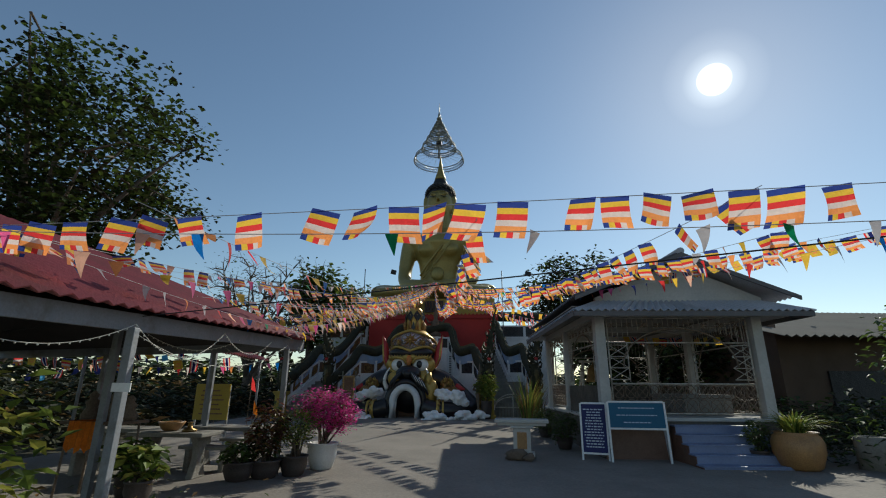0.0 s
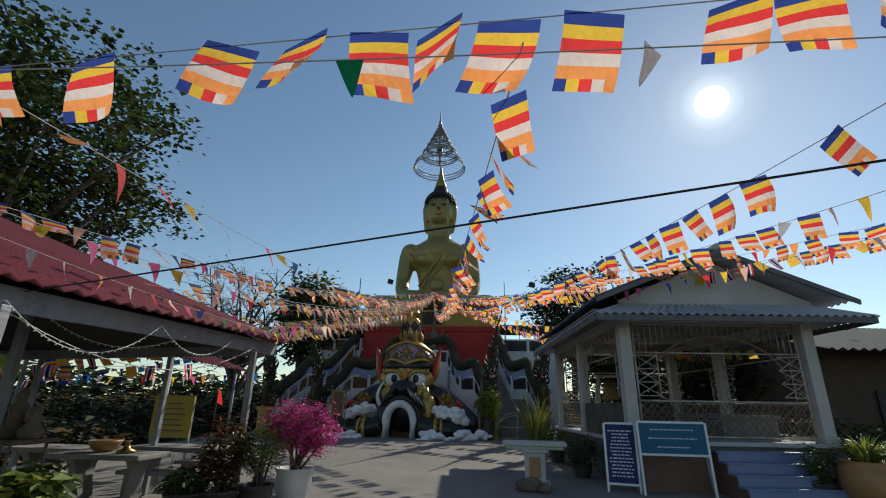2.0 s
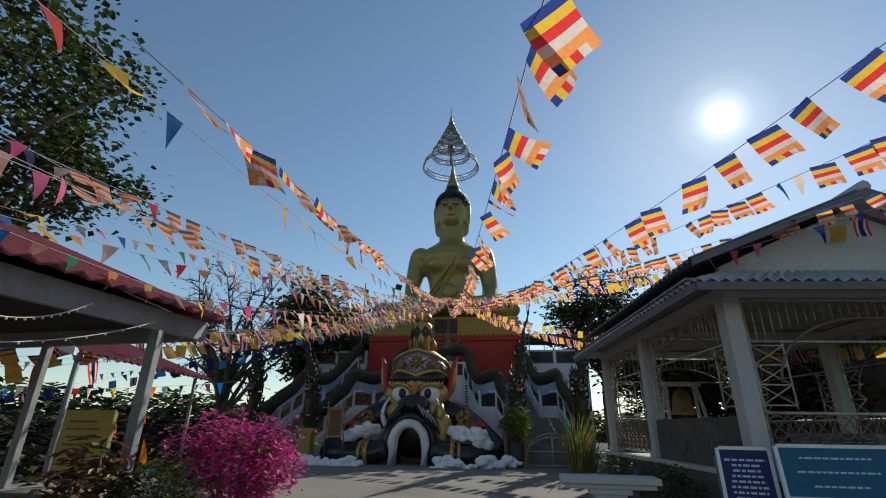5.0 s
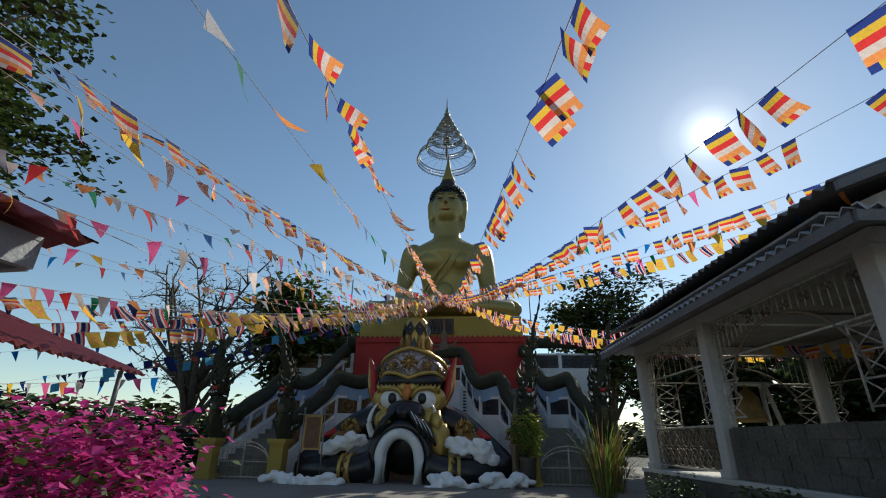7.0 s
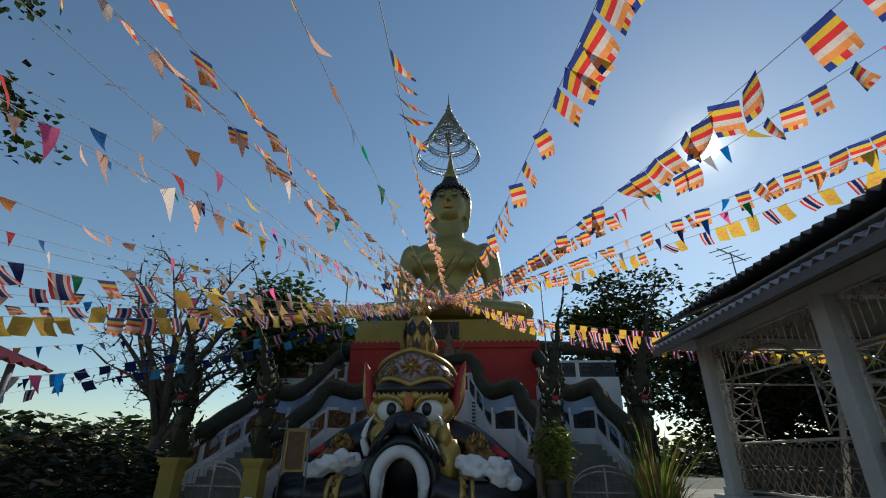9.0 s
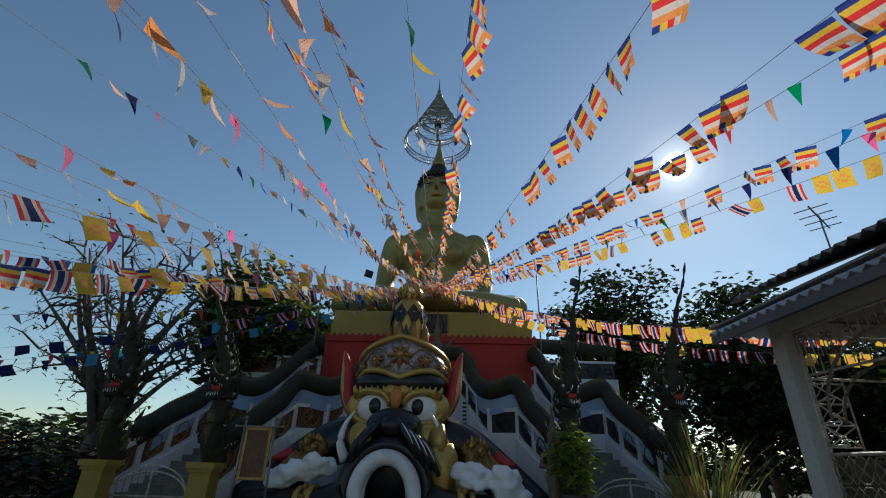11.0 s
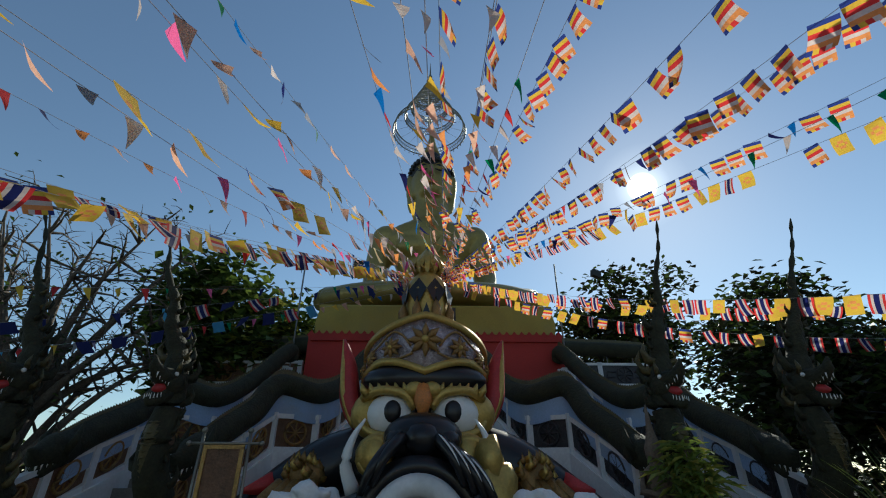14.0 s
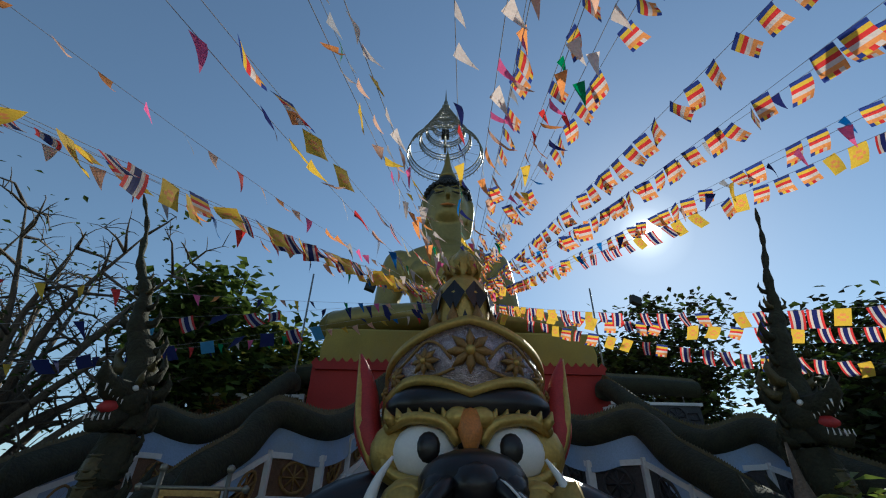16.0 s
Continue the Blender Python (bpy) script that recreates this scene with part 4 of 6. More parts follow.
def plaster_cloud(name, pts, size, seed, label):
    c = Shape()
    rr = random.Random(seed)
    for a, b in zip(pts[:-1], pts[1:]):
        for k in range(22):
            p = Vector(a).lerp(Vector(b), k / 21)
            r = size * rr.choice((0.35, 0.45, 0.6, 0.85))
            c.ball((p.x + rr.uniform(-.08, .08), p.y + rr.uniform(-.9, .6) * size, p.z + rr.uniform(-0.5, 0.9) * size), (r * 1.15, r, r * 0.8), CLOUD, 10, rough=0.5, seed=rr.uniform(0, 50))
    vs, fs = blended(c, 0.035, 2)
    s = Shape()
    s.add(vs, fs, CLOUD, True)
    return thing(name, s, label, "cloud sculpture", "plaster clouds", at=T)


plaster_cloud("plaster_cloud", [(-3.75, -1.55, 0.34), (-2.7, -1.75, 0.26), (-1.45, -1.75, 0.24)], 0.20, 1, "white plaster cloud lying on the forecourt")
plaster_cloud("plaster_cloud", [(0.95, -1.75, 0.26), (2.2, -1.75, 0.30), (3.65, -1.55, 0.32)], 0.21, 2, "white plaster cloud lying on the forecourt")
plaster_cloud("plaster_cloud", [(-2.5, -0.75, 1.0), (-1.9, -0.72, 1.15), (-1.25, -0.7, 1.25)], 0.24, 3, "white plaster cloud heaped on the demon's arm")
plaster_cloud("plaster_cloud", [(1.35, -0.72, 1.2), (1.9, -0.75, 1.15), (2.6, -0.75, 0.98)], 0.25, 4, "white plaster cloud heaped on the demon's arm")

# framed notice on its steel stand
ob = thing("notice_stand", None, "dark framed notice on a tall thin steel stand", "notice stand", at=T @ pose(-2.55, -1.35, G, 0, 0, 3))
for q in (-1, 1):
    s = Shape()
    s.tube([(q * 0.33, 0, 0), (q * 0.30, 0, 1.95)], 0.022, SILVER, 6)
    s.ball((q * 0.30, 0, 1.98), 0.04, SILVER, 8)
    part("upright", s, ob)
s = Shape()
s.tube([(-0.46, 0, 1.82), (0.46, 0, 1.82)], 0.02, SILVER, 6)
for q in (-1, 1):
    s.ball((q * 0.47, 0, 1.82), 0.035, SILVER, 8)
part("crossbar", s, ob)
s = Shape()
for lo, hi in (((-0.26, -0.04, 0.9), (-0.21, 0.0, 1.78)), ((0.21, -0.04, 0.9), (0.26, 0.0, 1.78)), ((-0.26, -0.04, 0.86), (0.26, 0.0, 0.91)), ((-0.26, -0.04, 1.75), (0.26, 0.0, 1.80))):
    s.box(lo, hi, BRONZE)
part("frame", s, ob)
s = Shape()
s.box((-0.215, -0.02, 0.905), (0.215, -0.005, 1.755), BROWN_RELIEF)
part("notice_board", s, ob, "dark unreadable notice")

# small stone guardian on a post at the stair gate
s = Shape()
s.box((-0.2, -0.2, 0), (0.2, 0.2, 0.16), STONE_FIG)
s.lathe([(0.17, 0.16), (0.14, 0.5), (0.17, 0.9), (0.21, 1.05), (0.16, 1.2), (0.19, 1.38), (0.20, 1.5), (0.09, 1.6), (0.12, 1.7), (0.12, 1.82), (0.09, 1.9), (0.05, 2.05), (0.012, 2.4)], (0, 0, 0), STONE_FIG, 12)
for q in (-1, 1):
    s.tube([(q * 0.2, 0, 1.48), (q * 0.28, -0.05, 1.25), (q * 0.04, -0.22, 1.2)], [0.07, 0.06, 0.05], STONE_FIG, 6)
s.tube([(0, -0.2, 0.2), (0, -0.21, 0.7), (0, -0.2, 1.1)], [0.08, 0.06, 0.03], BRONZE, 6)
thing("guardian_statue", s, "weathered small stone guardian statue with pointed crown", "statue", at=T @ pose(3.35, -0.9, G))

# floodlight poles on the terrace
for u, v, h in ((-4.55, 7.6, 9.3), (4.75, 7.6, 9.0)):
    ob = thing("floodlight_pole", None, "thin steel floodlight pole on the terrace", "floodlight", "terrace floodlights", at=T @ pose(u, v, 0))
    s = Shape()
    s.tube([(0, 0, 4.3), (0, 0, h)], 0.03, STEEL, 6)
    part("pole", s, ob)
    s = Shape()
    s.box((-0.18, -0.10, h - 0.02), (0.18, 0.10, h + 0.26), CABLE, pose(0, 0, 0, 0, 12, 20))
    part("lamp_head", s, ob, "black floodlight head")
# railing on the terrace edge
for sg in (-1, 1):
    ob = thing("terrace_rail", None, "thin steel rail along the upper terrace", "railing", "terrace rails", at=T)
    s = Shape()
    s.tube([(sg * 4.6, 8.7, 6.35), (sg * 7.6, 8.7, 6.35)], 0.025, STEEL, 5)
    part("handrail", s, ob)
    for k in range(4):
        s = Shape()
        s.tube([(sg * (4.7 + k * 0.95), 8.7, 4.6), (sg * (4.7 + k * 0.95), 8.7, 6.35)], 0.02, STEEL, 5)
        part("post", s, ob)

# ---- the open pavilion with iron grilles ----
PX0, PX1, PY = 3.95, 7.75, (11.75, 15.15, 18.05)
FLOOR = 0.9
pav = thing("open_pavilion", None, "white open pavilion with grey corrugated roof and iron grilles", "pavilion")


def corrugated(s, p00, p10, p01, p11, mat, pitch=0.18, depth=0.03, thick=0.015, rows=1):
    """A corrugated sheet over four corners; waves run from the 0 to the 1 edge."""
    p00, p10, p01, p11 = map(Vector, (p00, p10, p01, p11))
    n = max(2, int((p10 - p00).length / pitch * 4))
    nrm = (p10 - p00).cross(p01 - p00).normalized()
    if nrm.z < 0:
        nrm = -nrm
    top = []
    for j in (0, 1):
        for i in range(n + 1):
            a = p00.lerp(p10, i / n) if j == 0 else p01.lerp(p11, i / n)
            top.append(a + nrm * depth * math.sin(i * math.pi / 2))
    low = [p - nrm * thick for p in top]
    k = n + 1
    fs = []
    for i in range(n):
        fs += [(i, i + 1, k + i + 1, k + i), (2 * k + i, 3 * k + i, 3 * k + i + 1, 2 * k + i + 1), (i, 2 * k + i, 2 * k + i + 1, i + 1), (k + i, k + i + 1, 3 * k + i + 1, 3 * k + i)]
    s.add(top + low, fs, mat)


s = Shape()
s.box((PX0 - 0.17, PY[0] - 0.17, -0.1), (PX1 + 0.35, PY[2] + 0.4, FLOOR - 0.08), STAINED)
s.box((PX0 - 0.19, PY[0] - 0.19, FLOOR - 0.08), (PX1 + 0.38, PY[2] + 0.43, FLOOR), PLASTER)
part("platform", s, pav, "concrete platform", bevel=0.015)
for x in (PX0, PX1):
    for y in PY:
        s = Shape()
        w = 0.12
        s.box((x - w, y - w, FLOOR), (x + w, y + w, 3.25), PLASTER)
        s.box((x - w - 0.03, y - w - 0.03, FLOOR), (x + w + 0.03, y + w + 0.03, FLOOR + 0.12), PLASTER)
        part("column", s, pav, bevel=0.012)
for x in (PX0, PX1):
    s = Shape()
    s.box((x - 0.09, PY[0] - 0.14, 3.25), (x + 0.09, PY[2] + 0.14, 3.42), PLASTER)
    part("beam", s, pav)
for y in PY:
    s = Shape()
    s.box((PX0 + 0.09, y - 0.08, 3.255), (PX1 - 0.09, y + 0.08, 3.415), PLASTER)
    part("beam", s, pav)
# white ceiling in concrete grey, so its shade is painted in
s = Shape()
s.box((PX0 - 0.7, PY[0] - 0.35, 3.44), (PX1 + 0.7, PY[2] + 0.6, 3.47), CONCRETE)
part("soffit", s, pav, "white boarded ceiling, coloured grey for the shade under the roof")
# lower skirt roof on three sides, corrugated with pale edge
EX0, EX1, EY0, EY1, EZ, IZ = 3.15, 8.75, 10.95, 18.5, 3.31, 3.64
IX0, IX1, IY0, IY1 = 3.95, 7.95, 11.65, 17.85
s = Shape()
corrugated(s, (EX0, EY0, EZ), (EX1, EY0, EZ), (IX0, IY0, IZ), (IX1, IY0, IZ), ROOF_GREY)
part("front_skirt_roof", s, pav, "grey corrugated fibre-cement sheet")
s = Shape()
corrugated(s, (EX0, EY1, EZ), (EX0, EY0, EZ), (IX0, IY1, IZ), (IX0, IY0, IZ), ROOF_GREY)
part("side_skirt_roof", s, pav)
s = Shape()
corrugated(s, (EX1, EY0, EZ), (EX1, EY1, EZ), (IX1, IY0, IZ), (IX1, IY1, IZ), ROOF_GREY)
part("side_skirt_roof", s, pav)
s = Shape()
corrugated(s, (EX1, EY1, EZ), (EX0, EY1, EZ), (IX1, IY1, IZ), (IX0, IY1, IZ), ROOF_GREY)
part("rear_skirt_roof", s, pav)
s = Shape()
s.box((EX0 + 0.04, EY0 + 0.02, EZ - 0.14), (EX1 - 0.04, EY0 + 0.06, EZ - 0.03), ROOF_DARK)
s.box((EX0 + 0.02, EY0 + 0.07, EZ - 0.14), (EX0 + 0.06, EY1, EZ - 0.03), ROOF_DARK)
s.box((EX1 - 0.06, EY0 + 0.07, EZ - 0.14), (EX1 - 0.02, EY1, EZ - 0.03), ROOF_DARK)
part("fascia", s, pav, "dark fascia board")
# gable wall and main roof
RX, RZ = 5.95, 4.78
s = Shape()
s.prism([(3.9, 3.5), (8.0, 3.5), (8.0, 3.72), (RX, 4.62), (3.9, 3.72)], 11.66, 11.78, PLASTER)
part("gable_wall", s, pav, "plain white gable wall")
s = Shape()
s.prism([(3.9, 3.5), (8.0, 3.5), (8.0, 3.72), (RX, 4.62), (3.9, 3.72)], 17.7, 17.82, PLASTER)
part("gable_wall", s, pav)
# the pitch away from the sun gets a darker sheet colour as its shade
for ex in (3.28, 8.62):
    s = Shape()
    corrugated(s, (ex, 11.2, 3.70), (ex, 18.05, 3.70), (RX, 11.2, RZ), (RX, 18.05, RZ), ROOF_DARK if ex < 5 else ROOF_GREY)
    part("main_roof", s, pav, "corrugated roof, shade coloured into the pitch away from the sun")
s = Shape()
s.tube([(RX, 11.15, RZ + 0.02), (RX, 18.1, RZ + 0.02)], 0.09, ROOF_GREY, 8)
part("ridge_cap", s, pav)
s = Shape()
for q, ex in ((-1, 3.28), (1, 8.62)):
    s.prism([(ex, 3.58), (ex, 3.68), (RX, RZ - 0.02), (RX, RZ - 0.14)], 11.14, 11.19, ROOF_DARK)
part("barge_board", s, pav)


def grille(x0, y0, x1, y1, arch=True, low_wall=False):
    """An iron screen between two columns: hanging bars with scrolls, an arch, side ladders, a low railing or wall."""
    ob = thing("iron_grille", None, "rusty pale wrought-iron screen with arch and scrolls" if not low_wall else "iron screen with arch above a low concrete wall", "iron screen", "pavilion screens")
    a, b = Vector((x0, y0, 0)), Vector((x1, y1, 0))
    L = (b - a).length
    d = (b - a).normalized()
    nn = Vector((-d.y, d.x, 0))

    def P(t0, z, o=0.0):
        q = a + d * t0 + nn * o
        return (q.x, q.y, z)
    s = Shape()
    s.tube([P(0.2, 3.22), P(L - 0.2, 3.22)], 0.02, PALE_IRON, 4)
    s.tube([P(0.2, 2.62), P(L - 0.2, 2.62)], 0.018, PALE_IRON, 4)
    s.tube([P(0.2, FLOOR), P(0.2, 3.22)], 0.022, PALE_IRON, 4)
    s.tube([P(L - 0.2, FLOOR), P(L - 0.2, 3.22)], 0.022, PALE_IRON, 4)
    part("frame", s, ob)
    n = int(L / 0.14)
    for k in range(1, n):
        s = Shape()
        t0 = 0.2 + (L - 0.4) * k / n
        f = abs(t0 / L - 0.5) * 2
        low = 2.62 if f > 0.72 or not arch else 2.62 + 0.36 * math.sqrt(max(0, 1 - (f / 0.72) ** 2))
        s.tube([P(t0, low), P(t0, 3.22)], 0.009, PALE_IRON, 4)
        part("bar", s, ob)
    for k in range(1, n, 3):
        s = Shape()
        t0 = 0.2 + (L - 0.4) * k / n
        for q in (-1, 1):
            for w in (-1, 1):
                s.tube([P(t0, 3.05), P(t0 + q * 0.05, 3.05 + w * 0.05), P(t0 + q * 0.075, 3.05 + w * 0.02)], 0.011, RUST, 4)
        part("scroll", s, ob, "rusty scroll ornament")
    if arch:
        s = Shape()
        R = L * 0.36
        s.tube([P(L / 2 - R * math.cos(t0), 2.05 + 0.92 * math.sin(t0)) for t0 in [math.pi * k / 18 for k in range(19)]], 0.022, RUST, 5)
        part("arch", s, ob)
        for c in (0.2, L - 0.2 - L * 0.12):
            s = Shape()
            w = L * 0.12
            s.tube([P(c + w, 1.7), P(c + w, 2.62)], 0.016, PALE_IRON, 4)
            part("upright", s, ob)
            for k in range(4):
                z = 1.75 + k * 0.27
                s = Shape()
                s.tube([P(c, z), P(c + w, z)], 0.012, PALE_IRON, 4)
                part("rung", s, ob)
                if k < 3:
                    for za, zb in ((z, z + 0.27), (z + 0.27, z)):
                        s = Shape()
                        s.tube([P(c, za), P(c + w, zb)], 0.010, PALE_IRON, 4)
                        part("cross_bar", s, ob)
    if low_wall:
        s = Shape()
        w = nn * 0.06
        q = [a + d * 0.18 + w, b - d * 0.18 + w, b - d * 0.18 - w, a + d * 0.18 - w]
        s.add([(v.x, v.y, FLOOR) for v in q] + [(v.x, v.y, FLOOR + 0.69) for v in q], [(0, 3, 2, 1), (4, 5, 6, 7), (0, 1, 5, 4), (1, 2, 6, 5), (2, 3, 7, 6), (3, 0, 4, 7)], STAINED)
        wall = part("low_wall", s, ob, "dark weather-stained concrete block parapet")
        rb = random.Random(int(L * 100))
        for row in range(4):
            t0 = 0.19 - (0.2 if row % 2 else 0.0)
            while t0 < L - 0.2:
                f0, f1 = max(0.19, t0), min(L - 0.19, t0 + 0.385)
                if f1 - f0 > 0.06:
                    k = 0.068 + rb.uniform(0, 0.007)
                    z0, z1 = FLOOR + 0.006 + row * 0.18, FLOOR + 0.172 + row * 0.18 + rb.uniform(-0.004, 0.004)
                    s = Shape()
                    s.add([P(f0, z0, k), P(f1, z0, k), P(f1, z0, -k), P(f0, z0, -k), P(f0 + 0.004, z1, k), P(f1 - 0.004, z1, k), P(f1 - 0.004, z1, -k), P(f0 + 0.004, z1, -k)],
                          [(0, 3, 2, 1), (4, 5, 6, 7), (0, 1, 5, 4), (1, 2, 6, 5), (2, 3, 7, 6), (3, 0, 4, 7)], STAINED)
                    part("concrete_block", s, wall)
                t0 += 0.395
    else:
        s = Shape()
        s.tube([P(0.2, FLOOR + 0.75), P(L - 0.2, FLOOR + 0.75)], 0.022, PALE_IRON, 4)
        s.tube([P(0.2, FLOOR + 0.08), P(L - 0.2, FLOOR + 0.08)], 0.018, PALE_IRON, 4)
        m = max(2, int(L / 0.3))
        for k in range(m):
            t0 = 0.2 + (L - 0.4) * (k + 0.5) / m
            w = (L - 0.4) / m / 2
            for j in range(2):
                z = FLOOR + 0.25 + j * 0.32
                s.tube([P(t0 + w * 0.9 * math.cos(q), z + 0.15 * math.sin(q)) for q in [2 * math.pi * i / 10 for i in range(11)]], 0.011, RUST, 4)
                s.tube([P(t0 - w, z - 0.15), P(t0 + w, z + 0.15)], 0.009, RUST, 4)
                s.tube([P(t0 - w, z + 0.15), P(t0 + w, z - 0.15)], 0.009, RUST, 4)
        part("railing", s, ob, "low scrolled railing")
    return ob


for x in (PX0, PX1):
    grille(x, PY[0], x, PY[1], True, x == PX0)
    grille(x, PY[1], x, PY[2], True, False)
grille(PX0, PY[0], PX1, PY[0], True, False)
grille(PX0, PY[2], PX1, PY[2], True, True)

# steps up to it
stairs = thing("pavilion_steps", None, "blue-grey tiled steps with brown side wall", "steps")
for k in range(5):
    s = Shape()
    y = 11.55 - 0.27 * (k + 1)
    z = FLOOR - 0.17 * (k + 1) + 0.0
    s.box((5.3, y, -0.05), (7.15, 11.55, z), STEP_SIDE) if k == 0 else s.box((5.3, y, -0.05), (7.15, y + 0.268, z), STEP_SIDE)
    s.box((5.28, y - 0.02, z), (7.17, y + 0.268, z + 0.03), STEP_BLUE)
    s.box((5.31, y - 0.012, z - 0.155), (7.14, y - 0.001, z - 0.001), STEP_BLUE)
    part("stair_step", s, stairs, "", bevel=0.006)

# bell on its frame inside the pavilion, and a long bench
ob = thing("temple_bell", None, "bronze temple bell hanging in a pale timber frame", "bell")
bx, by = 5.0, 16.2
s = Shape()
for q in (-1, 1):
    for w in (-1, 1):
        s.tube([(bx + q * 0.5, by + w * 0.3, FLOOR), (bx + q * 0.32, by + w * 0.05, 2.4)], 0.04, PALE_IRON, 6)
s.tube([(bx - 0.45, by, 2.4), (bx + 0.45, by, 2.4)], 0.045, PALE_IRON, 6)
part("frame", s, ob)
s = Shape()
s.lathe([(0.27, 1.75), (0.25, 1.8), (0.21, 1.95), (0.18, 2.15), (0.10, 2.26), (0.03, 2.32), (0.03, 2.38)], (bx, by, 0), BRONZE, 18)
part("bell_body", s, ob, "bronze bell")
s = Shape()
s.box((6.2, 12.6, FLOOR), (7.4, 14.6, FLOOR + 0.42), CONCRETE)
s.box((6.15, 12.55, FLOOR + 0.42), (7.45, 14.65, FLOOR + 0.5), CONCRETE)
thing("altar_block", s, "plain grey concrete block bench in the pavilion", "bench")

# roof aerial
s = Shape()
s.tube([(4.3, 17.2, 4.15), (4.3, 17.2, 4.75)], 0.012, STEEL, 5)
s.tube([(3.9, 16.9, 4.7), (4.8, 17.6, 4.78)], 0.012, STEEL, 5)
for k in range(4):
    x, y = 4.0 + 0.2 * k, 16.98 + 0.16 * k
    s.tube([(x - 0.12, y + 0.15, 4.72), (x + 0.12, y - 0.15, 4.72)], 0.008, STEEL, 4)
thing("aerial", s, "thin metal television aerial on the pavilion roof", "aerial")


def sign_board(name, x, y, w, z0, z1, legs, mat, label, lines, turn, lean):
    ob = thing(name, None, label, "sign", at=pose(x, y, 0.02, lean, 0, turn))
    for q in (-1, 1):
        s = Shape()
        s.box((q * w / 2 - 0.02, -0.02, 0), (q * w / 2 + 0.02, 0.02, z1), WHITE)
        part("leg", s, ob)
        s = Shape()
        s.box((q * w / 2 - 0.02, 0.02, 0), (q * w / 2 + 0.02, 0.06, z1 * 0.97), STEEL, pose(0, 0, 0, -14, 0, 0))
        part("brace", s, ob)
    s = Shape()
    s.box((-w / 2 + 0.02, -0.012, z0), (w / 2 - 0.02, 0.012, z1 - 0.015), mat)
    part("panel", s, ob)
    s = Shape()
    for z in (z0, z1):
        s.box((-w / 2 + 0.02, -0.024, z - 0.02), (w / 2 - 0.02, 0.02, z + 0.02), WHITE)
    part("frame", s, ob)
    s = Shape()
    rr = random.Random(int(w * 100))
    h = z1 - z0
    for k in range(lines):
        z = z1 - h * (0.10 + 0.8 * (k + 0.5) / lines)
        f = rr.uniform(0.45, 0.8)
        t0 = -w / 2 * f
        while t0 < w / 2 * f:
            l = rr.uniform(0.03, 0.09)
            s.box((t0, -0.018, z - h * 0.018 / max(1, lines / 9)), (min(t0 + l, w / 2 * f), -0.0125, z + h * 0.018 / max(1, lines / 9)), SIGN_TEXT)
            t0 += l + 0.018
    part("lettering", s, ob, "rows of small pale unreadable lettering")
    return ob


sign_board("sign_board", 3.50, 11.25, 0.56, 0.14, 1.20, 1, SIGN_NAVY, "tall navy blue notice board in white frame", 14, -20, -6)
sign_board("sign_board", 4.38, 10.95, 1.20, 0.68, 1.24, 1, SIGN_BLUE, "wide turquoise blue notice board on white legs", 3, -7, -4)
s = Shape()
s.box((3.8, 11.46, 0.0), (5.27, 11.54, 0.8), STEP_SIDE)
thing("brown_panel", s, "brown painted plinth wall of the pavilion", "wall", kind="structure")

# ---- low shed with tan roof beyond ----
shed = thing("shed", None, "long low shed with pale corrugated roof and dark walls", "building")
s = Shape()
corrugated(s, (10.0, 14.0, 3.05), (40.0, 17.5, 3.3), (10.6, 22.0, 5.0), (40.0, 25.0, 5.2), ROOF_TAN, pitch=0.3, depth=0.04)
part("roof", s, shed)
s = Shape()
s.box((10.8, 15.6, 0), (40, 15.8, 3.3), BRICK_DARK, None)
s.box((10.8, 15.8, 0), (11.0, 24, 3.6), BRICK_DARK)
part("wall", s, shed)
for k in range(6):
    s = Shape()
    s.box((12.2 + k * 3.2, 15.52, 0.2), (13.9 + k * 3.2, 15.595, 2.1), DARK_PANEL)
    part("door", s, shed)

# ---- the red-roofed eating shelter ----
shelter = thing("eating_shelter", None, "open shelter with red corrugated roof on grey steel posts", "shelter")
E0, E1 = Vector((-3.7, 1.2, 2.24)), Vector((-2.78, 9.8, 2.46))
W0, W1 = Vector((-10.6, 1.2, 2.2)), Vector((-9.9, 10.5, 2.32))
R0, R1 = Vector((-6.9, -2.5, 3.9)), Vector((-6.0, 7.0, 3.8))
for name, quad in (("roof", (E0 + Vector((0.22, 0, -0.02)), E1 + Vector((0.22, 0.1, -0.02)), R0, R1)), ("roof", (R0, R1, W0, W1)), ("roof", (W1 + Vector((0, 0.1, 0)), E1 + Vector((0.2, 0.2, 0)), R1, R1 + Vector((0.02, 0, 0))))):
    s = Shape()
    corrugated(s, *[v + Vector((0, 0, 0.06)) for v in quad], ROOF_RED, pitch=0.2, depth=0.022)
    part(name, s, shelter, "dark red corrugated metal roof")
# sheets added under the red roof, coloured dark as the shade there
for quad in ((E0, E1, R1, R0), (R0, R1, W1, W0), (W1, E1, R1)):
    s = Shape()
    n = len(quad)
    s.add([v + Vector((0, 0, -0.05)) for v in quad] + [v + Vector((0, 0, -0.035)) for v in quad], [tuple(range(n - 1, -1, -1)), tuple(range(n, 2 * n))] + [(k, (k + 1) % n, (k + 1) % n + n, k + n) for k in range(n)], SHADED_UNDERSIDE)
    part("shade_lining", s, shelter, "dark sheet added under the roof, shade put into its colour")
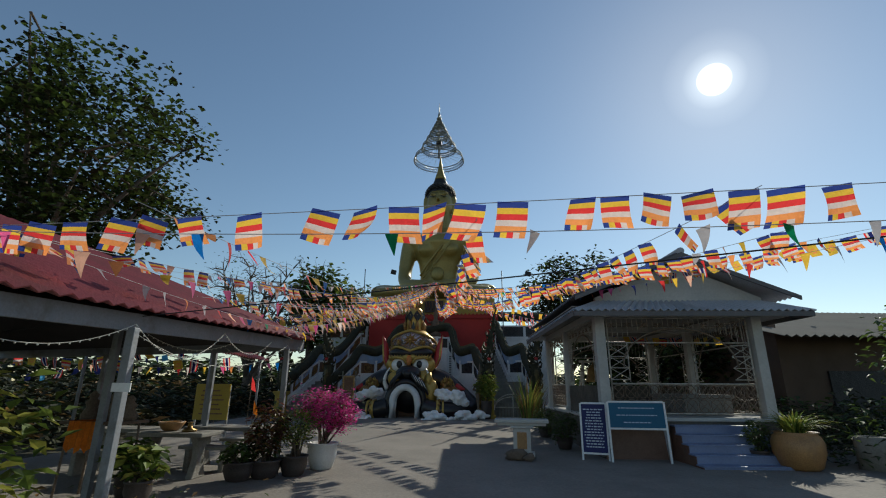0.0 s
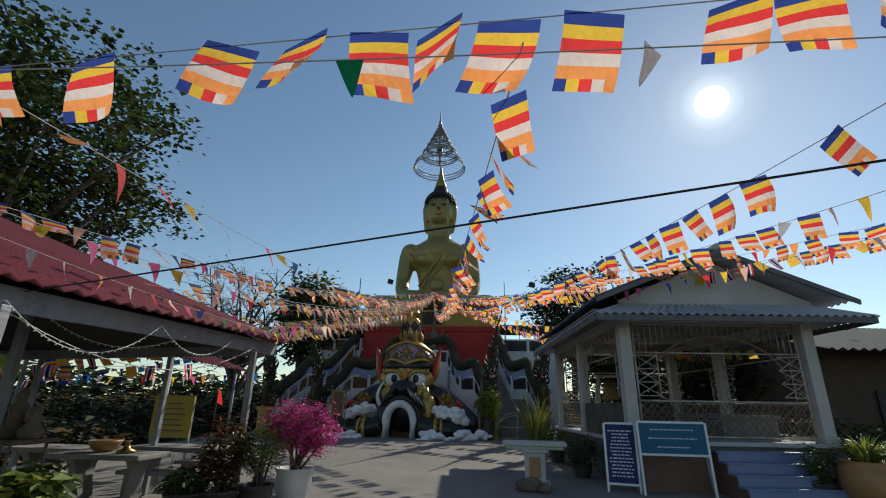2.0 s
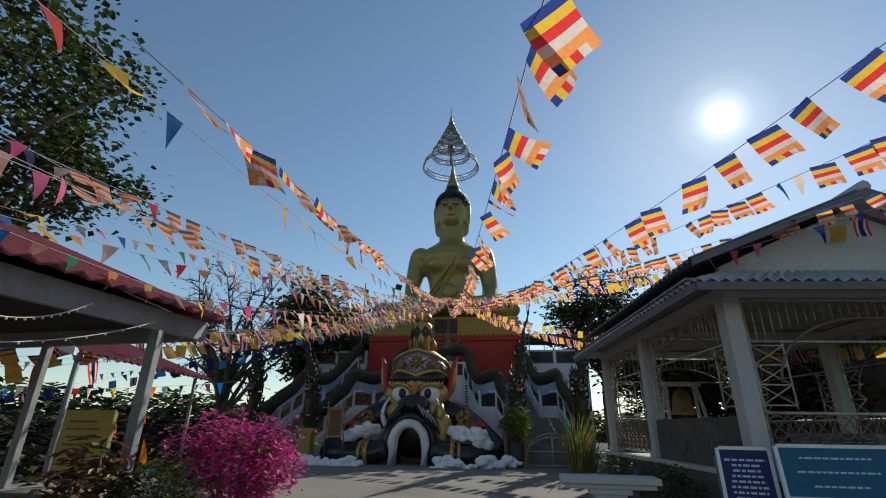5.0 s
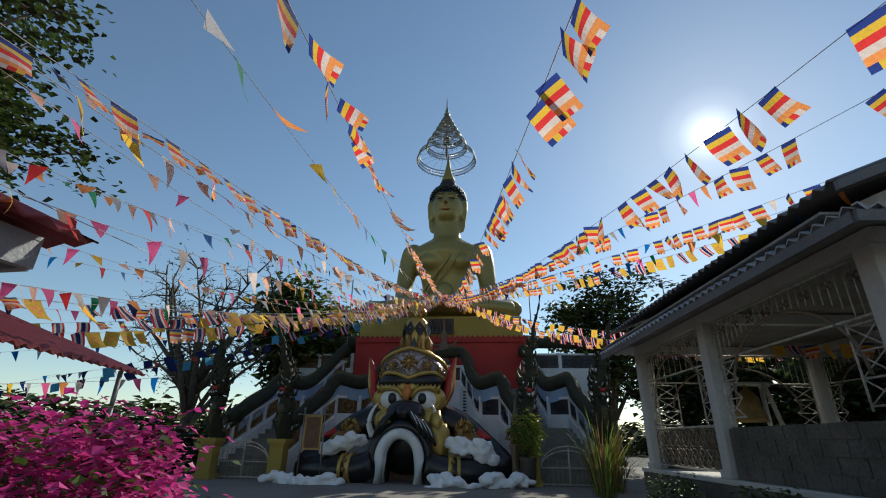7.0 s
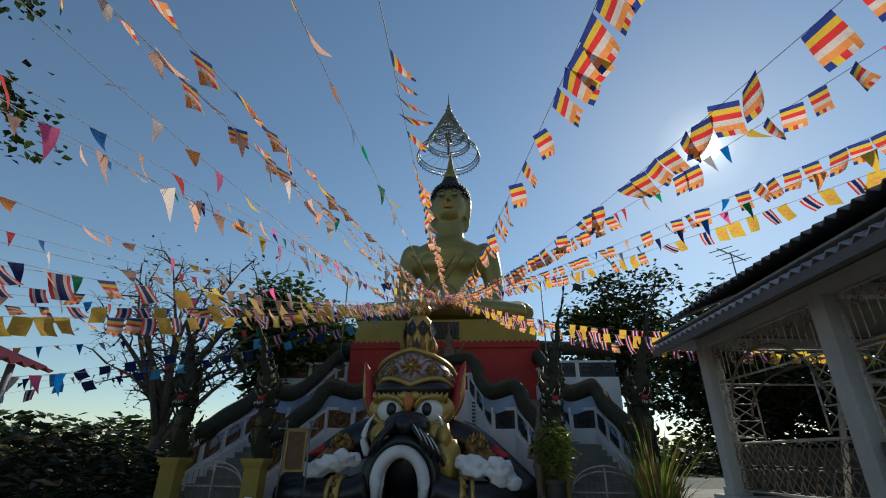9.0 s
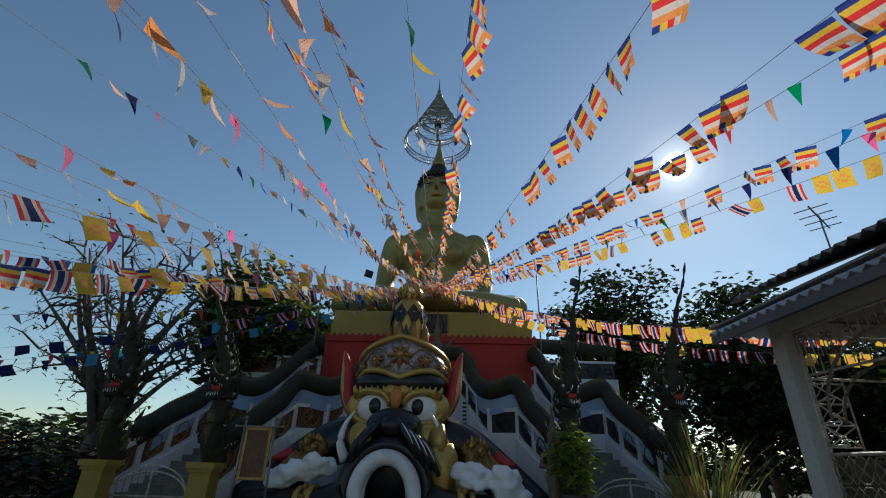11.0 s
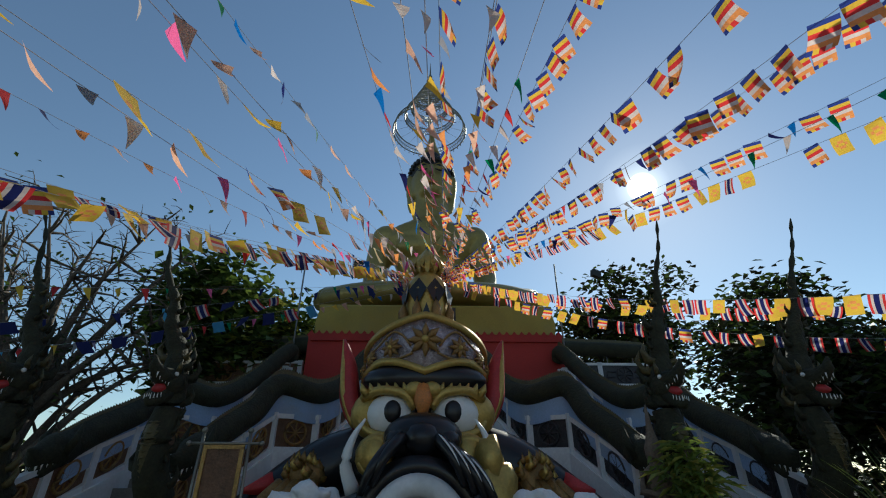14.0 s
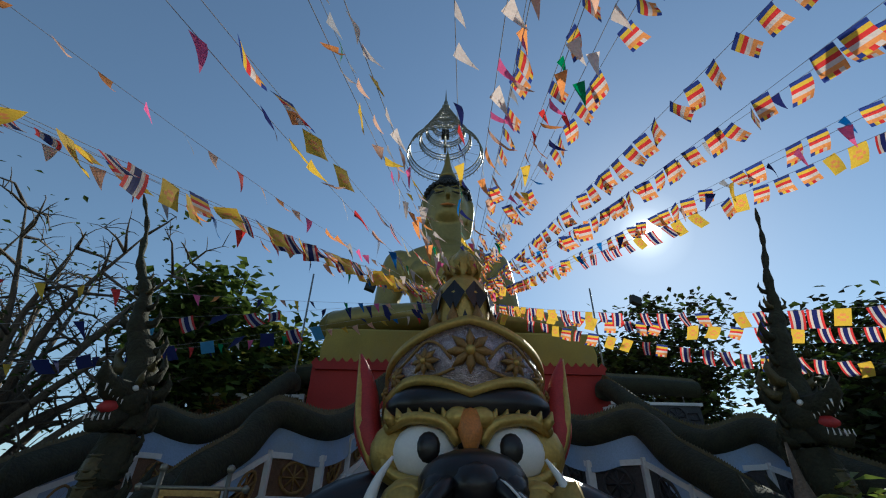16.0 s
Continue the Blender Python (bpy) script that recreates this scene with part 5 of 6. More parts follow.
for a, b in ((E0, E1), (E1 + Vector((-0.03, 0, 0)), W1)):
    s = Shape()
    dv = (b - a).normalized()
    nr = Vector((dv.y, -dv.x, 0)) * 0.03
    q = [a + nr, b + nr, b - nr, a - nr]
    s.add([(v.x, v.y, v.z - 0.20) for v in q] + [(v.x, v.y, v.z) for v in q], [(0, 3, 2, 1), (4, 5, 6, 7), (0, 1, 5, 4), (1, 2, 6, 5), (2, 3, 7, 6), (3, 0, 4, 7)], STEEL)
    part("eave_beam", s, shelter, "grey steel eave channel")
for k in range(8):
    s = Shape()
    a = E0.lerp(E1, (k + 0.3) / 8.6)
    b = R0.lerp(R1, (k + 0.3) / 8.6)
    s.tube([a + Vector((-0.05, 0, -0.09)), b + Vector((0, 0, -0.12))], 0.045, SHADED_UNDERSIDE, 4)
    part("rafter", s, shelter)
for k in range(4):
    s = Shape()
    f = (k + 0.5) / 4
    s.tube([E0.lerp(R0, f) + Vector((0, 0, -0.08)), E1.lerp(R1, f) + Vector((0, 0, -0.08))], 0.03, SHADED_UNDERSIDE, 4)
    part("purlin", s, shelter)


def post(x, y, h, w=0.045, lean=0.0, mat=STEEL):
    s = Shape()
    s.box((x - w, y - w, 0.0), (x + w, y + w, h), mat)
    return part("post", s, shelter, bevel=0.006)


post(-3.12, 5.1, 2.16)
post(-2.86, 9.15, 2.26)
post(-4.6, 6.9, 2.95, 0.045)
post(-4.7, 10.0, 2.35, 0.04)
post(-6.9, 5.0, 3.6, 0.045)
post(-7.2, 10.2, 2.3, 0.04)
post(-10.1, 5.0, 2.25, 0.045)
post(-9.8, 10.3, 2.25, 0.045)
s = Shape()
s.box((-3.17, 5.005, 1.49), (-2.97, 5.018, 1.58), WHITE)
part("switch_plate", s, shelter, "small white sign plate")
# garlands of fairy lights
for x0, y0, z0, x1, y1, z1, sag in ((-3.3, 5.2, 2.2, -2.8, 9.0, 2.3, 0.42), (-3.9, 3.2, 2.35, -3.1, 5.1, 2.2, 0.35), (-4.2, 6.4, 2.5, -3.0, 7.4, 2.25, 0.3), (-3.1, 5.1, 2.2, -3.0, 6.9, 2.3, 0.35), (-3.0, 6.9, 2.3, -2.85, 8.3, 2.3, 0.25),
                               (-5.3, 3.0, 2.6, -3.4, 4.4, 2.3, 0.3), (-4.7, 10.0, 2.5, -2.75, 9.5, 2.3, 0.35)):
    s = Shape()
    pts = []
    for k in range(25):
        f = k / 24
        pts.append((x0 + (x1 - x0) * f, y0 + (y1 - y0) * f, z0 + (z1 - z0) * f - sag * 4 * f * (1 - f)))
    s.tube(pts, 0.0045, LIGHT_CORD, 4)
    for p in pts:
        s.ball((p[0], p[1], p[2] - 0.012), 0.009, LIGHT_CORD, 5)
    thing("fairy_light_string", s, "pale unlit fairy light string looped under the roof", "fairy lights", "shelter fairy lights")

# second small roof beyond
canopy = thing("canopy", None, "small roof with red edge and white fascia", "canopy")
s = Shape()
corrugated(s, (-5.3, 11.3, 2.36), (-5.7, 15.5, 2.36), (-8.7, 11.1, 3.6), (-9.1, 15.5, 3.6), ROOF_RED, pitch=0.2)
part("roof", s, canopy)
s = Shape()
s.prism([(-5.28, 2.28), (-5.28, 2.38), (-8.7, 3.62), (-8.7, 3.50)], 11.04, 11.10, WHITE)
part("verge_board", s, canopy, "white verge board")
for x, y in ((-5.5, 11.4), (-5.8, 15.0), (-8.6, 11.4)):
    s = Shape()
    s.tube([(x, y, 0), (x, y, 2.35 if x > -7 else 3.5)], 0.04, STEEL, 6)
    part("post", s, canopy)


def stone_table(x, y, turn, w, l):
    ob = thing("stone_table", None, "worn pale concrete table on two flared legs", "table", "concrete tables", at=pose(x, y, 0.02, 0, 0, turn))
    s = Shape()
    s.box((-l / 2, -w / 2, 0.68), (l / 2, w / 2, 0.75), CONCRETE)
    part("tabletop", s, ob, bevel=0.015)
    for q in (-1, 1):
        s = Shape()
        s.prism([(-0.20, 0), (0.20, 0), (0.16, 0.08), (0.09, 0.3), (0.10, 0.5), (0.19, 0.66), (0.19, 0.68), (-0.19, 0.68), (-0.19, 0.66), (-0.10, 0.5), (-0.09, 0.3), (-0.16, 0.08)], q * l * 0.33 - 0.06, q * l * 0.33 + 0.06, CONCRETE, ("y", "z", "x"))
        part("leg", s, ob, bevel=0.015)
    return ob


def stone_bench(x, y, turn, l):
    ob = thing("stone_bench", None, "low worn concrete bench", "bench", "concrete benches", at=pose(x, y, 0.02, 0, 0, turn))
    s = Shape()
    s.box((-l / 2, -0.16, 0.38), (l / 2, 0.16, 0.44), CONCRETE)
    part("seat", s, ob, bevel=0.012)
    for q in (-1, 1):
        s = Shape()
        s.box((q * l * 0.33 - 0.05, -0.13, 0), (q * l * 0.33 + 0.05, 0.13, 0.38), CONCRETE)
        part("leg", s, ob, bevel=0.012)


stone_table(-4.25, 10.1, -8, 0.75, 1.5)
stone_table(-5.9, 9.6, -6, 0.7, 1.5)
stone_table(-4.6, 8.85, -5, 0.7, 1.4)
stone_bench(-4.3, 9.5, -8, 1.1)
stone_bench(-6.0, 8.9, -6, 1.1)
stone_bench(-4.2, 10.9, -8, 1.1)
s = Shape()
s.lathe([(0.10, 0), (0.16, 0.04), (0.21, 0.12), (0.23, 0.16), (0.20, 0.16), (0.14, 0.06)], (-4.75, 8.9, 0.77), TERRACOTTA, 16)
thing("clay_bowl", s, "round brown clay bowl on the concrete table", "bowl")
s = Shape()
s.lathe([(0.12, 0), (0.13, 0.03), (0.05, 0.06), (0.03, 0.14), (0.06, 0.16)], (-4.35, 8.8, 0.77), BRONZE, 10)
thing("incense_dish", s, "small dark metal dish on the table", "dish")
# yellow notice board on posts
ob = thing("yellow_notice_board", None, "large faded yellow notice board on two posts", "sign", at=pose(-5.75, 12.2, 0.02, 0, 0, -4))
s = Shape()
s.box((-0.45, -0.02, 0.72), (0.45, 0.02, 1.58), SIGN_YELLOW)
part("panel", s, ob)
for q in (-1, 1):
    s = Shape()
    s.box((q * 0.42 - 0.025, 0.02, 0), (q * 0.42 + 0.025, 0.06, 1.55), STEEL)
    part("post", s, ob)
s = Shape()
for k in range(6):
    s.box((-0.3 + 0.03 * (k % 2), -0.026, 0.85 + k * 0.11), (0.32 - 0.06 * (k % 3), -0.021, 0.88 + k * 0.11), BROWN_RELIEF)
part("lettering", s, ob, "faint unreadable lines")
# side table with draped shrine figures
ob = thing("shrine_table", None, "steel side table with an orange-draped shrine", "table", at=pose(-4.75, 7.2, 0.02, 0, 0, -10))
for x, y in ((-0.4, -0.2), (0.4, -0.2), (-0.4, 0.2), (0.4, 0.2)):
    s = Shape()
    s.tube([(x * 1.1, y, 0), (x, y, 1.0)], 0.018, RUST, 5)
    part("leg", s, ob)
s = Shape()
s.box((-0.5, -0.27, 1.0), (0.5, 0.27, 1.04), BRICK_DARK)
part("tabletop", s, ob)
for dx, h in ((-0.28, 0.42), (0.12, 0.55), (0.36, 0.36)):
    s = Shape()
    s.lathe([(0.11, 0), (0.13, 0.08), (0.07, h * 0.45), (0.10, h * 0.6), (0.05, h * 0.72), (0.065, h * 0.85), (0.01, h)], (-4.75 + dx, 7.2 - dx * 0.15, 1.06), STONE_FIG, 12)
    thing("small_figure", s, "small dark shrine figure on the side table", "statue", "shrine figures")
s = Shape()
for k in range(9):
    x = -0.30 + 0.05 * k
    s.add([(x, -0.30 + 0.03 * (k % 2), 1.045), (x + 0.05, -0.30 + 0.03 * ((k + 1) % 2), 1.045), (x + 0.05, -0.32 + 0.03 * ((k + 1) % 2), 0.62 + 0.04 * (k % 3)), (x, -0.32 + 0.03 * (k % 2), 0.62 + 0.04 * ((k + 2) % 3))], [(0, 1, 2, 3)], CLOTH_ORANGE)
s.add([(-0.30, -0.30, 1.05), (0.15, -0.30, 1.05), (0.15, 0.1, 1.055), (-0.30, 0.1, 1.055)], [(0, 1, 2, 3)], CLOTH_ORANGE)
ob2 = thing("orange_cloth", s, "orange cloth draped over the side table", "cloth", at=pose(-4.75, 7.2, 0.02, 0, 0, -10))
# red pennants on thin sticks
for x, y, h in ((-4.55, 11.6, 1.75), (-4.5, 11.75, 1.2), (-6.3, 13.5, 1.5)):
    ob = thing("stick_pennant", None, "orange-red pennant on a thin stick", "pennant", "stick pennants", at=pose(x, y, 0.02))
    s = Shape()
    s.tube([(0, 0, 0), (0.02, 0, h)], 0.008, BARK, 4)
    part("stick", s, ob)
    s = Shape()
    s.add([(0.02, -0.01, h), (0.10, -0.02, h - 0.13), (0.16, -0.03, h - 0.36), (0.03, -0.015, h - 0.3)], [(0, 1, 2, 3)], C_RED if h > 1.6 else CLOTH_ORANGE)
    part("pennant", s, ob)
# round stone pedestal table in the yard
s = Shape()
ob = thing("pedestal_table", None, "pale stone pedestal table with carved square foot", "table", at=pose(1.95, 11.75, 0.02, 0, 0, -8))
s.box((-0.62, -0.24, 0.74), (0.62, 0.24, 0.82), PLASTER)
s.box((-0.56, -0.20, 0.68), (0.56, 0.20, 0.74), PLASTER)
part("tabletop", s, ob, bevel=0.015)
s = Shape()
s.box((-0.20, -0.16, 0.10), (0.20, 0.16, 0.62), PLASTER)
s.box((-0.28, -0.22, 0), (0.28, 0.22, 0.10), PLASTER)
s.box((-0.26, -0.20, 0.62), (0.26, 0.20, 0.68), PLASTER)
part("foot", s, ob, bevel=0.012)
s = Shape()
s.box((-0.11, -0.175, 0.18), (0.11, -0.162, 0.54), TERRACOTTA)
part("plaque", s, ob, "red-brown plaque")
s = Shape()
s.ball((1.75, 11.2, 0.13), (0.26, 0.16, 0.12), STONE_FIG, 12, rough=0.5, seed=3)
s.ball((2.0, 11.05, 0.10), (0.13, 0.10, 0.08), STONE_FIG, 10, rough=0.5, seed=9)
thing("broken_stone", s, "dark lump of broken stone beside the pedestal table", "stone")
# overhead cable
s = Shape()
s.tube([(-16 + 34 * k / 40, 10.02 - 12.4 * k / 40, 2.05 + 0.98 * k / 40 - 0.10 * 4 * (k / 40) * (1 - k / 40)) for k in range(41)], 0.0065, CABLE, 5)
thing("overhead_cable", s, "black electric cable strung across the yard", "cable")
s = Shape()
for z in (2.9, 3.3):
    s.tube([(7.5 + 20 * k / 20, 24 + 3 * k / 20, z + 1.2 * k / 20 - 0.4 * 4 * (k / 20) * (1 - k / 20)) for k in range(21)], 0.012, CABLE, 4)
thing("power_lines", s, "two thin power lines beyond the trees", "cable")

# ---- trees and plants ----


def tree(name, x, y, trunk_h, r0, crown, n_leaf, size, mats, label, seed, limbs=7, narrow=0.55, bare=False, lean=(0, 0), clump=0.55):
    """Tapered trunk, limbs and twigs, and leaves in uneven clumps round the twig ends. crown: centre and radii."""
    rr = random.Random(seed)
    ob = thing(name, None, label, "tree", at=pose(x, y, ground_height(y)))
    (cx, cy, cz), (rx, ry, rz) = crown
    s = Shape()
    top = Vector((lean[0], lean[1], trunk_h))
    tr = curve_points([(0, 0, -0.1), (lean[0] * 0.3 + rr.uniform(-.15, .15), lean[1] * 0.3, trunk_h * 0.4), top], 10)
    s.tube(tr, [r0 * (1.25 if i == 0 else 1) * (1 - 0.045 * i) for i in range(11)], BARK, 10)
    part("trunk", s, ob)
    ends = []
    for k in range(limbs):
        s = Shape()
        start = tr[rr.randint(5, 10)]
        a = 2 * math.pi * (k + rr.uniform(-.3, .3)) / limbs
        f = rr.uniform(0.55, 0.95)
        end = Vector((cx + rx * f * math.cos(a), cy + ry * f * math.sin(a), cz + rz * rr.uniform(-0.5, 0.85)))
        mid = start.lerp(end, 0.5) + Vector((rr.uniform(-.4, .4), rr.uniform(-.4, .4), rr.uniform(0.1, 0.5)))
        pts = curve_points([start, mid, end], 8)
        s.tube(pts, [r0 * 0.5 * (1 - i / 9.2) for i in range(9)], BARK, 6)
        for j in range(9 if not bare else 13):
            p0 = pts[rr.randint(2, 8)]
            d = Vector((rr.gauss(0, 1), rr.gauss(0, 1), rr.gauss(0.35, 0.7))).normalized()
            L = rr.uniform(0.18, 0.42) * (rx + rz) * 0.5
            p2 = p0 + d * L
            p1 = p0.lerp(p2, 0.5) + Vector((rr.uniform(-.1, .1), rr.uniform(-.1, .1), rr.uniform(0, .2))) * L
            s.tube([p0, p1, p2], [r0 * 0.16, r0 * 0.10, r0 * 0.03], BARK, 4)
            ends += [p2, p1]
            if bare:
                for q in range(4):
                    b = p1.lerp(p2, rr.random())
                    e = b + Vector((rr.gauss(0, 1), rr.gauss(0, 1), rr.gauss(0.5, 0.6))).normalized() * L * rr.uniform(0.3, 0.6)
                    s.tube([b, b.lerp(e, .5) + Vector((0, 0, .05)), e], [r0 * 0.05, r0 * 0.04, r0 * 0.02], BARK, 3)
                    ends.append(e)
        part("limb", s, ob)
    for k in range(int(len(ends) * 0.8) if not bare else 0):
        u = Vector((rr.gauss(0, 1), rr.gauss(0, 1), rr.gauss(0, 1))).normalized() * rr.uniform(0.45, 1.0)
        ends.append(Vector((cx + rx * u.x, cy + ry * u.y, cz + rz * u.z)))

    def place(r):
        e = r.choice(ends)
        return (e.x + r.gauss(0, clump), e.y + r.gauss(0, clump), e.z + r.gauss(0, clump * 0.6))
    part("crown", leaves(n_leaf, place, size, mats, rr, 0.35, narrow), ob, "clumps of leaves")
    return ob


tree("tree", -12.8, 13.0, 4.6, 0.30, ((0.6, 0.6, 8.7), (4.0, 3.6, 4.2)), 17000, 0.21, [LEAF_SHADED, LEAF_DARK, LEAF_DARK, LEAF_MID], "large spreading green tree beside the shelter", 11, limbs=17, narrow=0.8, lean=(0.4, 0.2), clump=0.34)
tree("bare_tree", -12.6, 29.2, 3.4, 0.30, ((0.2, 0.2, 6.4), (4.0, 3.0, 3.2)), 900, 0.20, [LEAF_DARK, LEAF_MID], "nearly leafless dark tree behind the stairs", 5, limbs=18, bare=True, lean=(0.3, 0))
tree("tree", -9.4, 31.5, 5.0, 0.24, ((0, 0, 6.9), (1.7, 1.6, 2.6)), 4200, 0.40, [LEAF_DARK, LEAF_MID, LEAF_LIGHT], "tall broad-leaved green tree behind the stairs", 21, limbs=8, narrow=0.75, clump=0.4)
tree("tree", -6.9, 33.0, 4.5, 0.22, ((0, 0, 6.3), (1.7, 1.6, 2.2)), 3800, 0.38, [LEAF_DARK, LEAF_MID, LEAF_LIGHT, LEAF_YELLOW], "broad-leaved green tree behind the terrace", 22, limbs=8, narrow=0.75, clump=0.4)
tree("tree", 9.2, 36.6, 5.5, 0.3, ((0, 0, 7.9), (3.3, 2.6, 3.4)), 8000, 0.36, [LEAF_SHADED, LEAF_SHADED, LEAF_DARK, LEAF_MID], "dense dark tree behind the terrace", 31, limbs=10, narrow=0.7, clump=0.5)
tree("tree", 12.6, 31.0, 4.0, 0.25, ((0, 0, 5.6), (2.6, 2.4, 3.2)), 7000, 0.34, [LEAF_SHADED, LEAF_SHADED, LEAF_DARK, LEAF_MID], "dense dark tree beyond the serpent stairs", 32, limbs=9, narrow=0.7, clump=0.5)
tree("tree", 9.2, 27.0, 2.5, 0.18, ((0, 0, 3.6), (2.4, 2.2, 2.6)), 6500, 0.30, [LEAF_SHADED, LEAF_SHADED, LEAF_DARK, LEAF_MID], "dark bushy tree beyond the pavilion", 33, limbs=9, narrow=0.7, clump=0.5)
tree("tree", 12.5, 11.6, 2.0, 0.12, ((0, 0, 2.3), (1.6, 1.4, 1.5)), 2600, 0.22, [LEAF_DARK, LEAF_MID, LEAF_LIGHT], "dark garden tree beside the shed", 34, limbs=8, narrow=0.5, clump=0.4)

tree("tree", 11.2, 20.5, 2.0, 0.16, ((0, 0, 2.9), (2.0, 2.6, 2.5)), 5000, 0.28, [LEAF_SHADED, LEAF_SHADED, LEAF_DARK, LEAF_MID], "dense dark tree behind the pavilion", 35, limbs=9, narrow=0.7, clump=0.5)
tree("tree", 10.9, 24.5, 2.0, 0.16, ((-0.5, 0, 2.6), (2.4, 2.0, 2.4)), 5000, 0.28, [LEAF_SHADED, LEAF_SHADED, LEAF_DARK, LEAF_MID], "dense dark tree behind the pavilion", 36, limbs=9, narrow=0.7, clump=0.5)
tree("tree", 15.5, 27.0, 2.5, 0.2, ((0, 0, 3.6), (3.2, 3.0, 3.0)), 5000, 0.34, [LEAF_SHADED, LEAF_SHADED, LEAF_DARK, LEAF_MID], "dense dark tree beyond the pavilion", 37, limbs=9, narrow=0.7, clump=0.5)

# scrub and woods on the horizon
rr = random.Random(8)


def far_place(r):
    a = r.uniform(-1.35, 1.3)
    d = r.uniform(48, 75)
    x, y = d * math.sin(a), 10 + d * math.cos(a)
    h = 2.9 + (1.3 if a < -0.3 else 0) + 1.6 * noise.noise(Vector((x * 0.09, y * 0.09, 0))) + 0.9 * noise.noise(Vector((x * 0.4, y * 0.4, 3)))
    return (x, y, max(0.05, h * r.uniform(0, 1.0) + 0.1))


thing("far_woods", leaves(22000, far_place, 1.1, [LEAF_SHADED, LEAF_SHADED, LEAF_DARK], rr, 0.1, 0.7), "distant low woods along the horizon", "woods", kind="stuff")


def scrub_place(r):
    x, y = r.uniform(-30, -9.5), r.uniform(12, 44)
    h = (1.6 if y > 22 else 0.8) + 0.7 * noise.noise(Vector((x * 0.3, y * 0.3, 0)))
    return (x, y, max(0.05, r.uniform(0, h)))


thing("scrub", leaves(24000, scrub_place, 0.5, [LEAF_SHADED] * 9 + [LEAF_DARK, LEAF_DRY], rr, 0.1, 0.45), "dry grass and scrub beyond the yard", "scrub", kind="stuff")


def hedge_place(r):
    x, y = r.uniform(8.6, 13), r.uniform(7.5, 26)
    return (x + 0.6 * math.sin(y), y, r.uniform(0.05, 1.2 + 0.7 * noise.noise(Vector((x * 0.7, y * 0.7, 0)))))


thing("shrubbery", leaves(9000, hedge_place, 0.20, [LEAF_SHADED, LEAF_SHADED, LEAF_DARK, LEAF_MID], rr, 0.2, 0.45), "dark mixed shrubs between pavilion and shed", "shrubs", kind="stuff")


def pot(s, r, h, mat):
    s.lathe([(r * 0.62, 0), (r * 0.72, h * 0.06), (r * 0.95, h * 0.55), (r * 0.92, h * 0.85), (r, h * 0.9), (r * 1.02, h), (r * 0.9, h), (r * 0.85, h * 0.88)], (0, 0, 0), mat, 22)
    s.lathe([(r * 0.86, h * 0.86), (0.01, h * 0.89)], (0, 0, 0), SOIL, 14)


def potted(name, x, y, pr, ph, pmat, label, crown_c, crown_r, n, size, mats, seed, narrow=0.5, stems=7, cat="potted plant", droop=0.3):
    rr = random.Random(seed)
    ob = thing(name, None, label, cat, at=pose(x, y, ground_height(y) + 0.02))
    s = Shape()
    pot(s, pr, ph, pmat)
    part("pot", s, ob)
    cx, cy, cz = crown_c
    rx, ry, rz = crown_r
    s = Shape()
    ends = []
    for k in range(stems):
        u = Vector((rr.gauss(0, 1), rr.gauss(0, 1), rr.gauss(0.2, 0.8))).normalized()
        e = Vector((cx + rx * u.x * 0.8, cy + ry * u.y * 0.8, cz + rz * u.z * 0.8))
        b = Vector((rr.uniform(-.3, .3) * pr, rr.uniform(-.3, .3) * pr, ph * 0.85))
        m = b.lerp(e, 0.45) + Vector((rr.uniform(-.06, .06), rr.uniform(-.06, .06), 0.06))
        s.tube([b, m, e], [0.022, 0.016, 0.006], BARK, 5)
        ends += [e, b.lerp(e, 0.7)]
    part("stems", s, ob)

    def place(r):
        if r.random() < 0.45:
            e = r.choice(ends)
            k = 0.22
            return (e.x + r.gauss(0, rx * k), e.y + r.gauss(0, ry * k), e.z + r.gauss(0, rz * k))
        u = Vector((r.gauss(0, 1), r.gauss(0, 1), r.gauss(0, 1))).normalized() * r.uniform(0.35, 1.0) ** 0.6
        q = 1 + 0.35 * noise.noise(u * 2.5 + Vector((seed, 0, 0)))
        return (cx + rx * u.x * q, cy + ry * u.y * q, cz + rz * u.z * q)
    part("foliage", leaves(n, place, size, mats, rr, droop, narrow), ob)
    return ob


potted("bougainvillea", -2.22, 9.85, 0.30, 0.48, POT_WHITE, "bright magenta bougainvillea in a white pot", (0.12, -0.2, 1.10), (0.58, 0.55, 0.40), 5200, 0.052, [PETAL, PETAL, PETAL, PETAL, LEAF_MID], 41, 0.95, 12, "flowering plant")
potted("shrub", -2.52, 9.1, 0.25, 0.34, POT_DARK, "yellow-green leafy shrub in a dark pot", (0, 0, 0.80), (0.36, 0.36, 0.38), 1500, 0.065, [LEAF_LIGHT, LEAF_MID, LEAF_YELLOW], 42, 0.5, 9)
potted("croton", -2.95, 8.85, 0.28, 0.30, POT_DARK, "maroon-leaved croton shrub in a dark pot", (0, 0, 0.82), (0.33, 0.33, 0.45), 900, 0.13, [LEAF_RED, LEAF_RED, LEAF_DARK, LEAF_DRY], 43, 0.4, 8)
potted("shrub", -3.3, 8.6, 0.26, 0.30, POT_DARK, "low dark green plant in a dark pot", (0, 0, 0.42), (0.30, 0.28, 0.20), 300, 0.12, [LEAF_DARK, LEAF_MID], 44, 0.6, 6)
potted("broadleaf_plant", -3.9, 6.9, 0.18, 0.30, POT_DARK, "broad-leaved yellow-green plant in a pot", (0, 0, 0.55), (0.30, 0.28, 0.22), 160, 0.20, [LEAF_LIGHT, LEAF_YELLOW, LEAF_MID], 45, 0.6, 8)
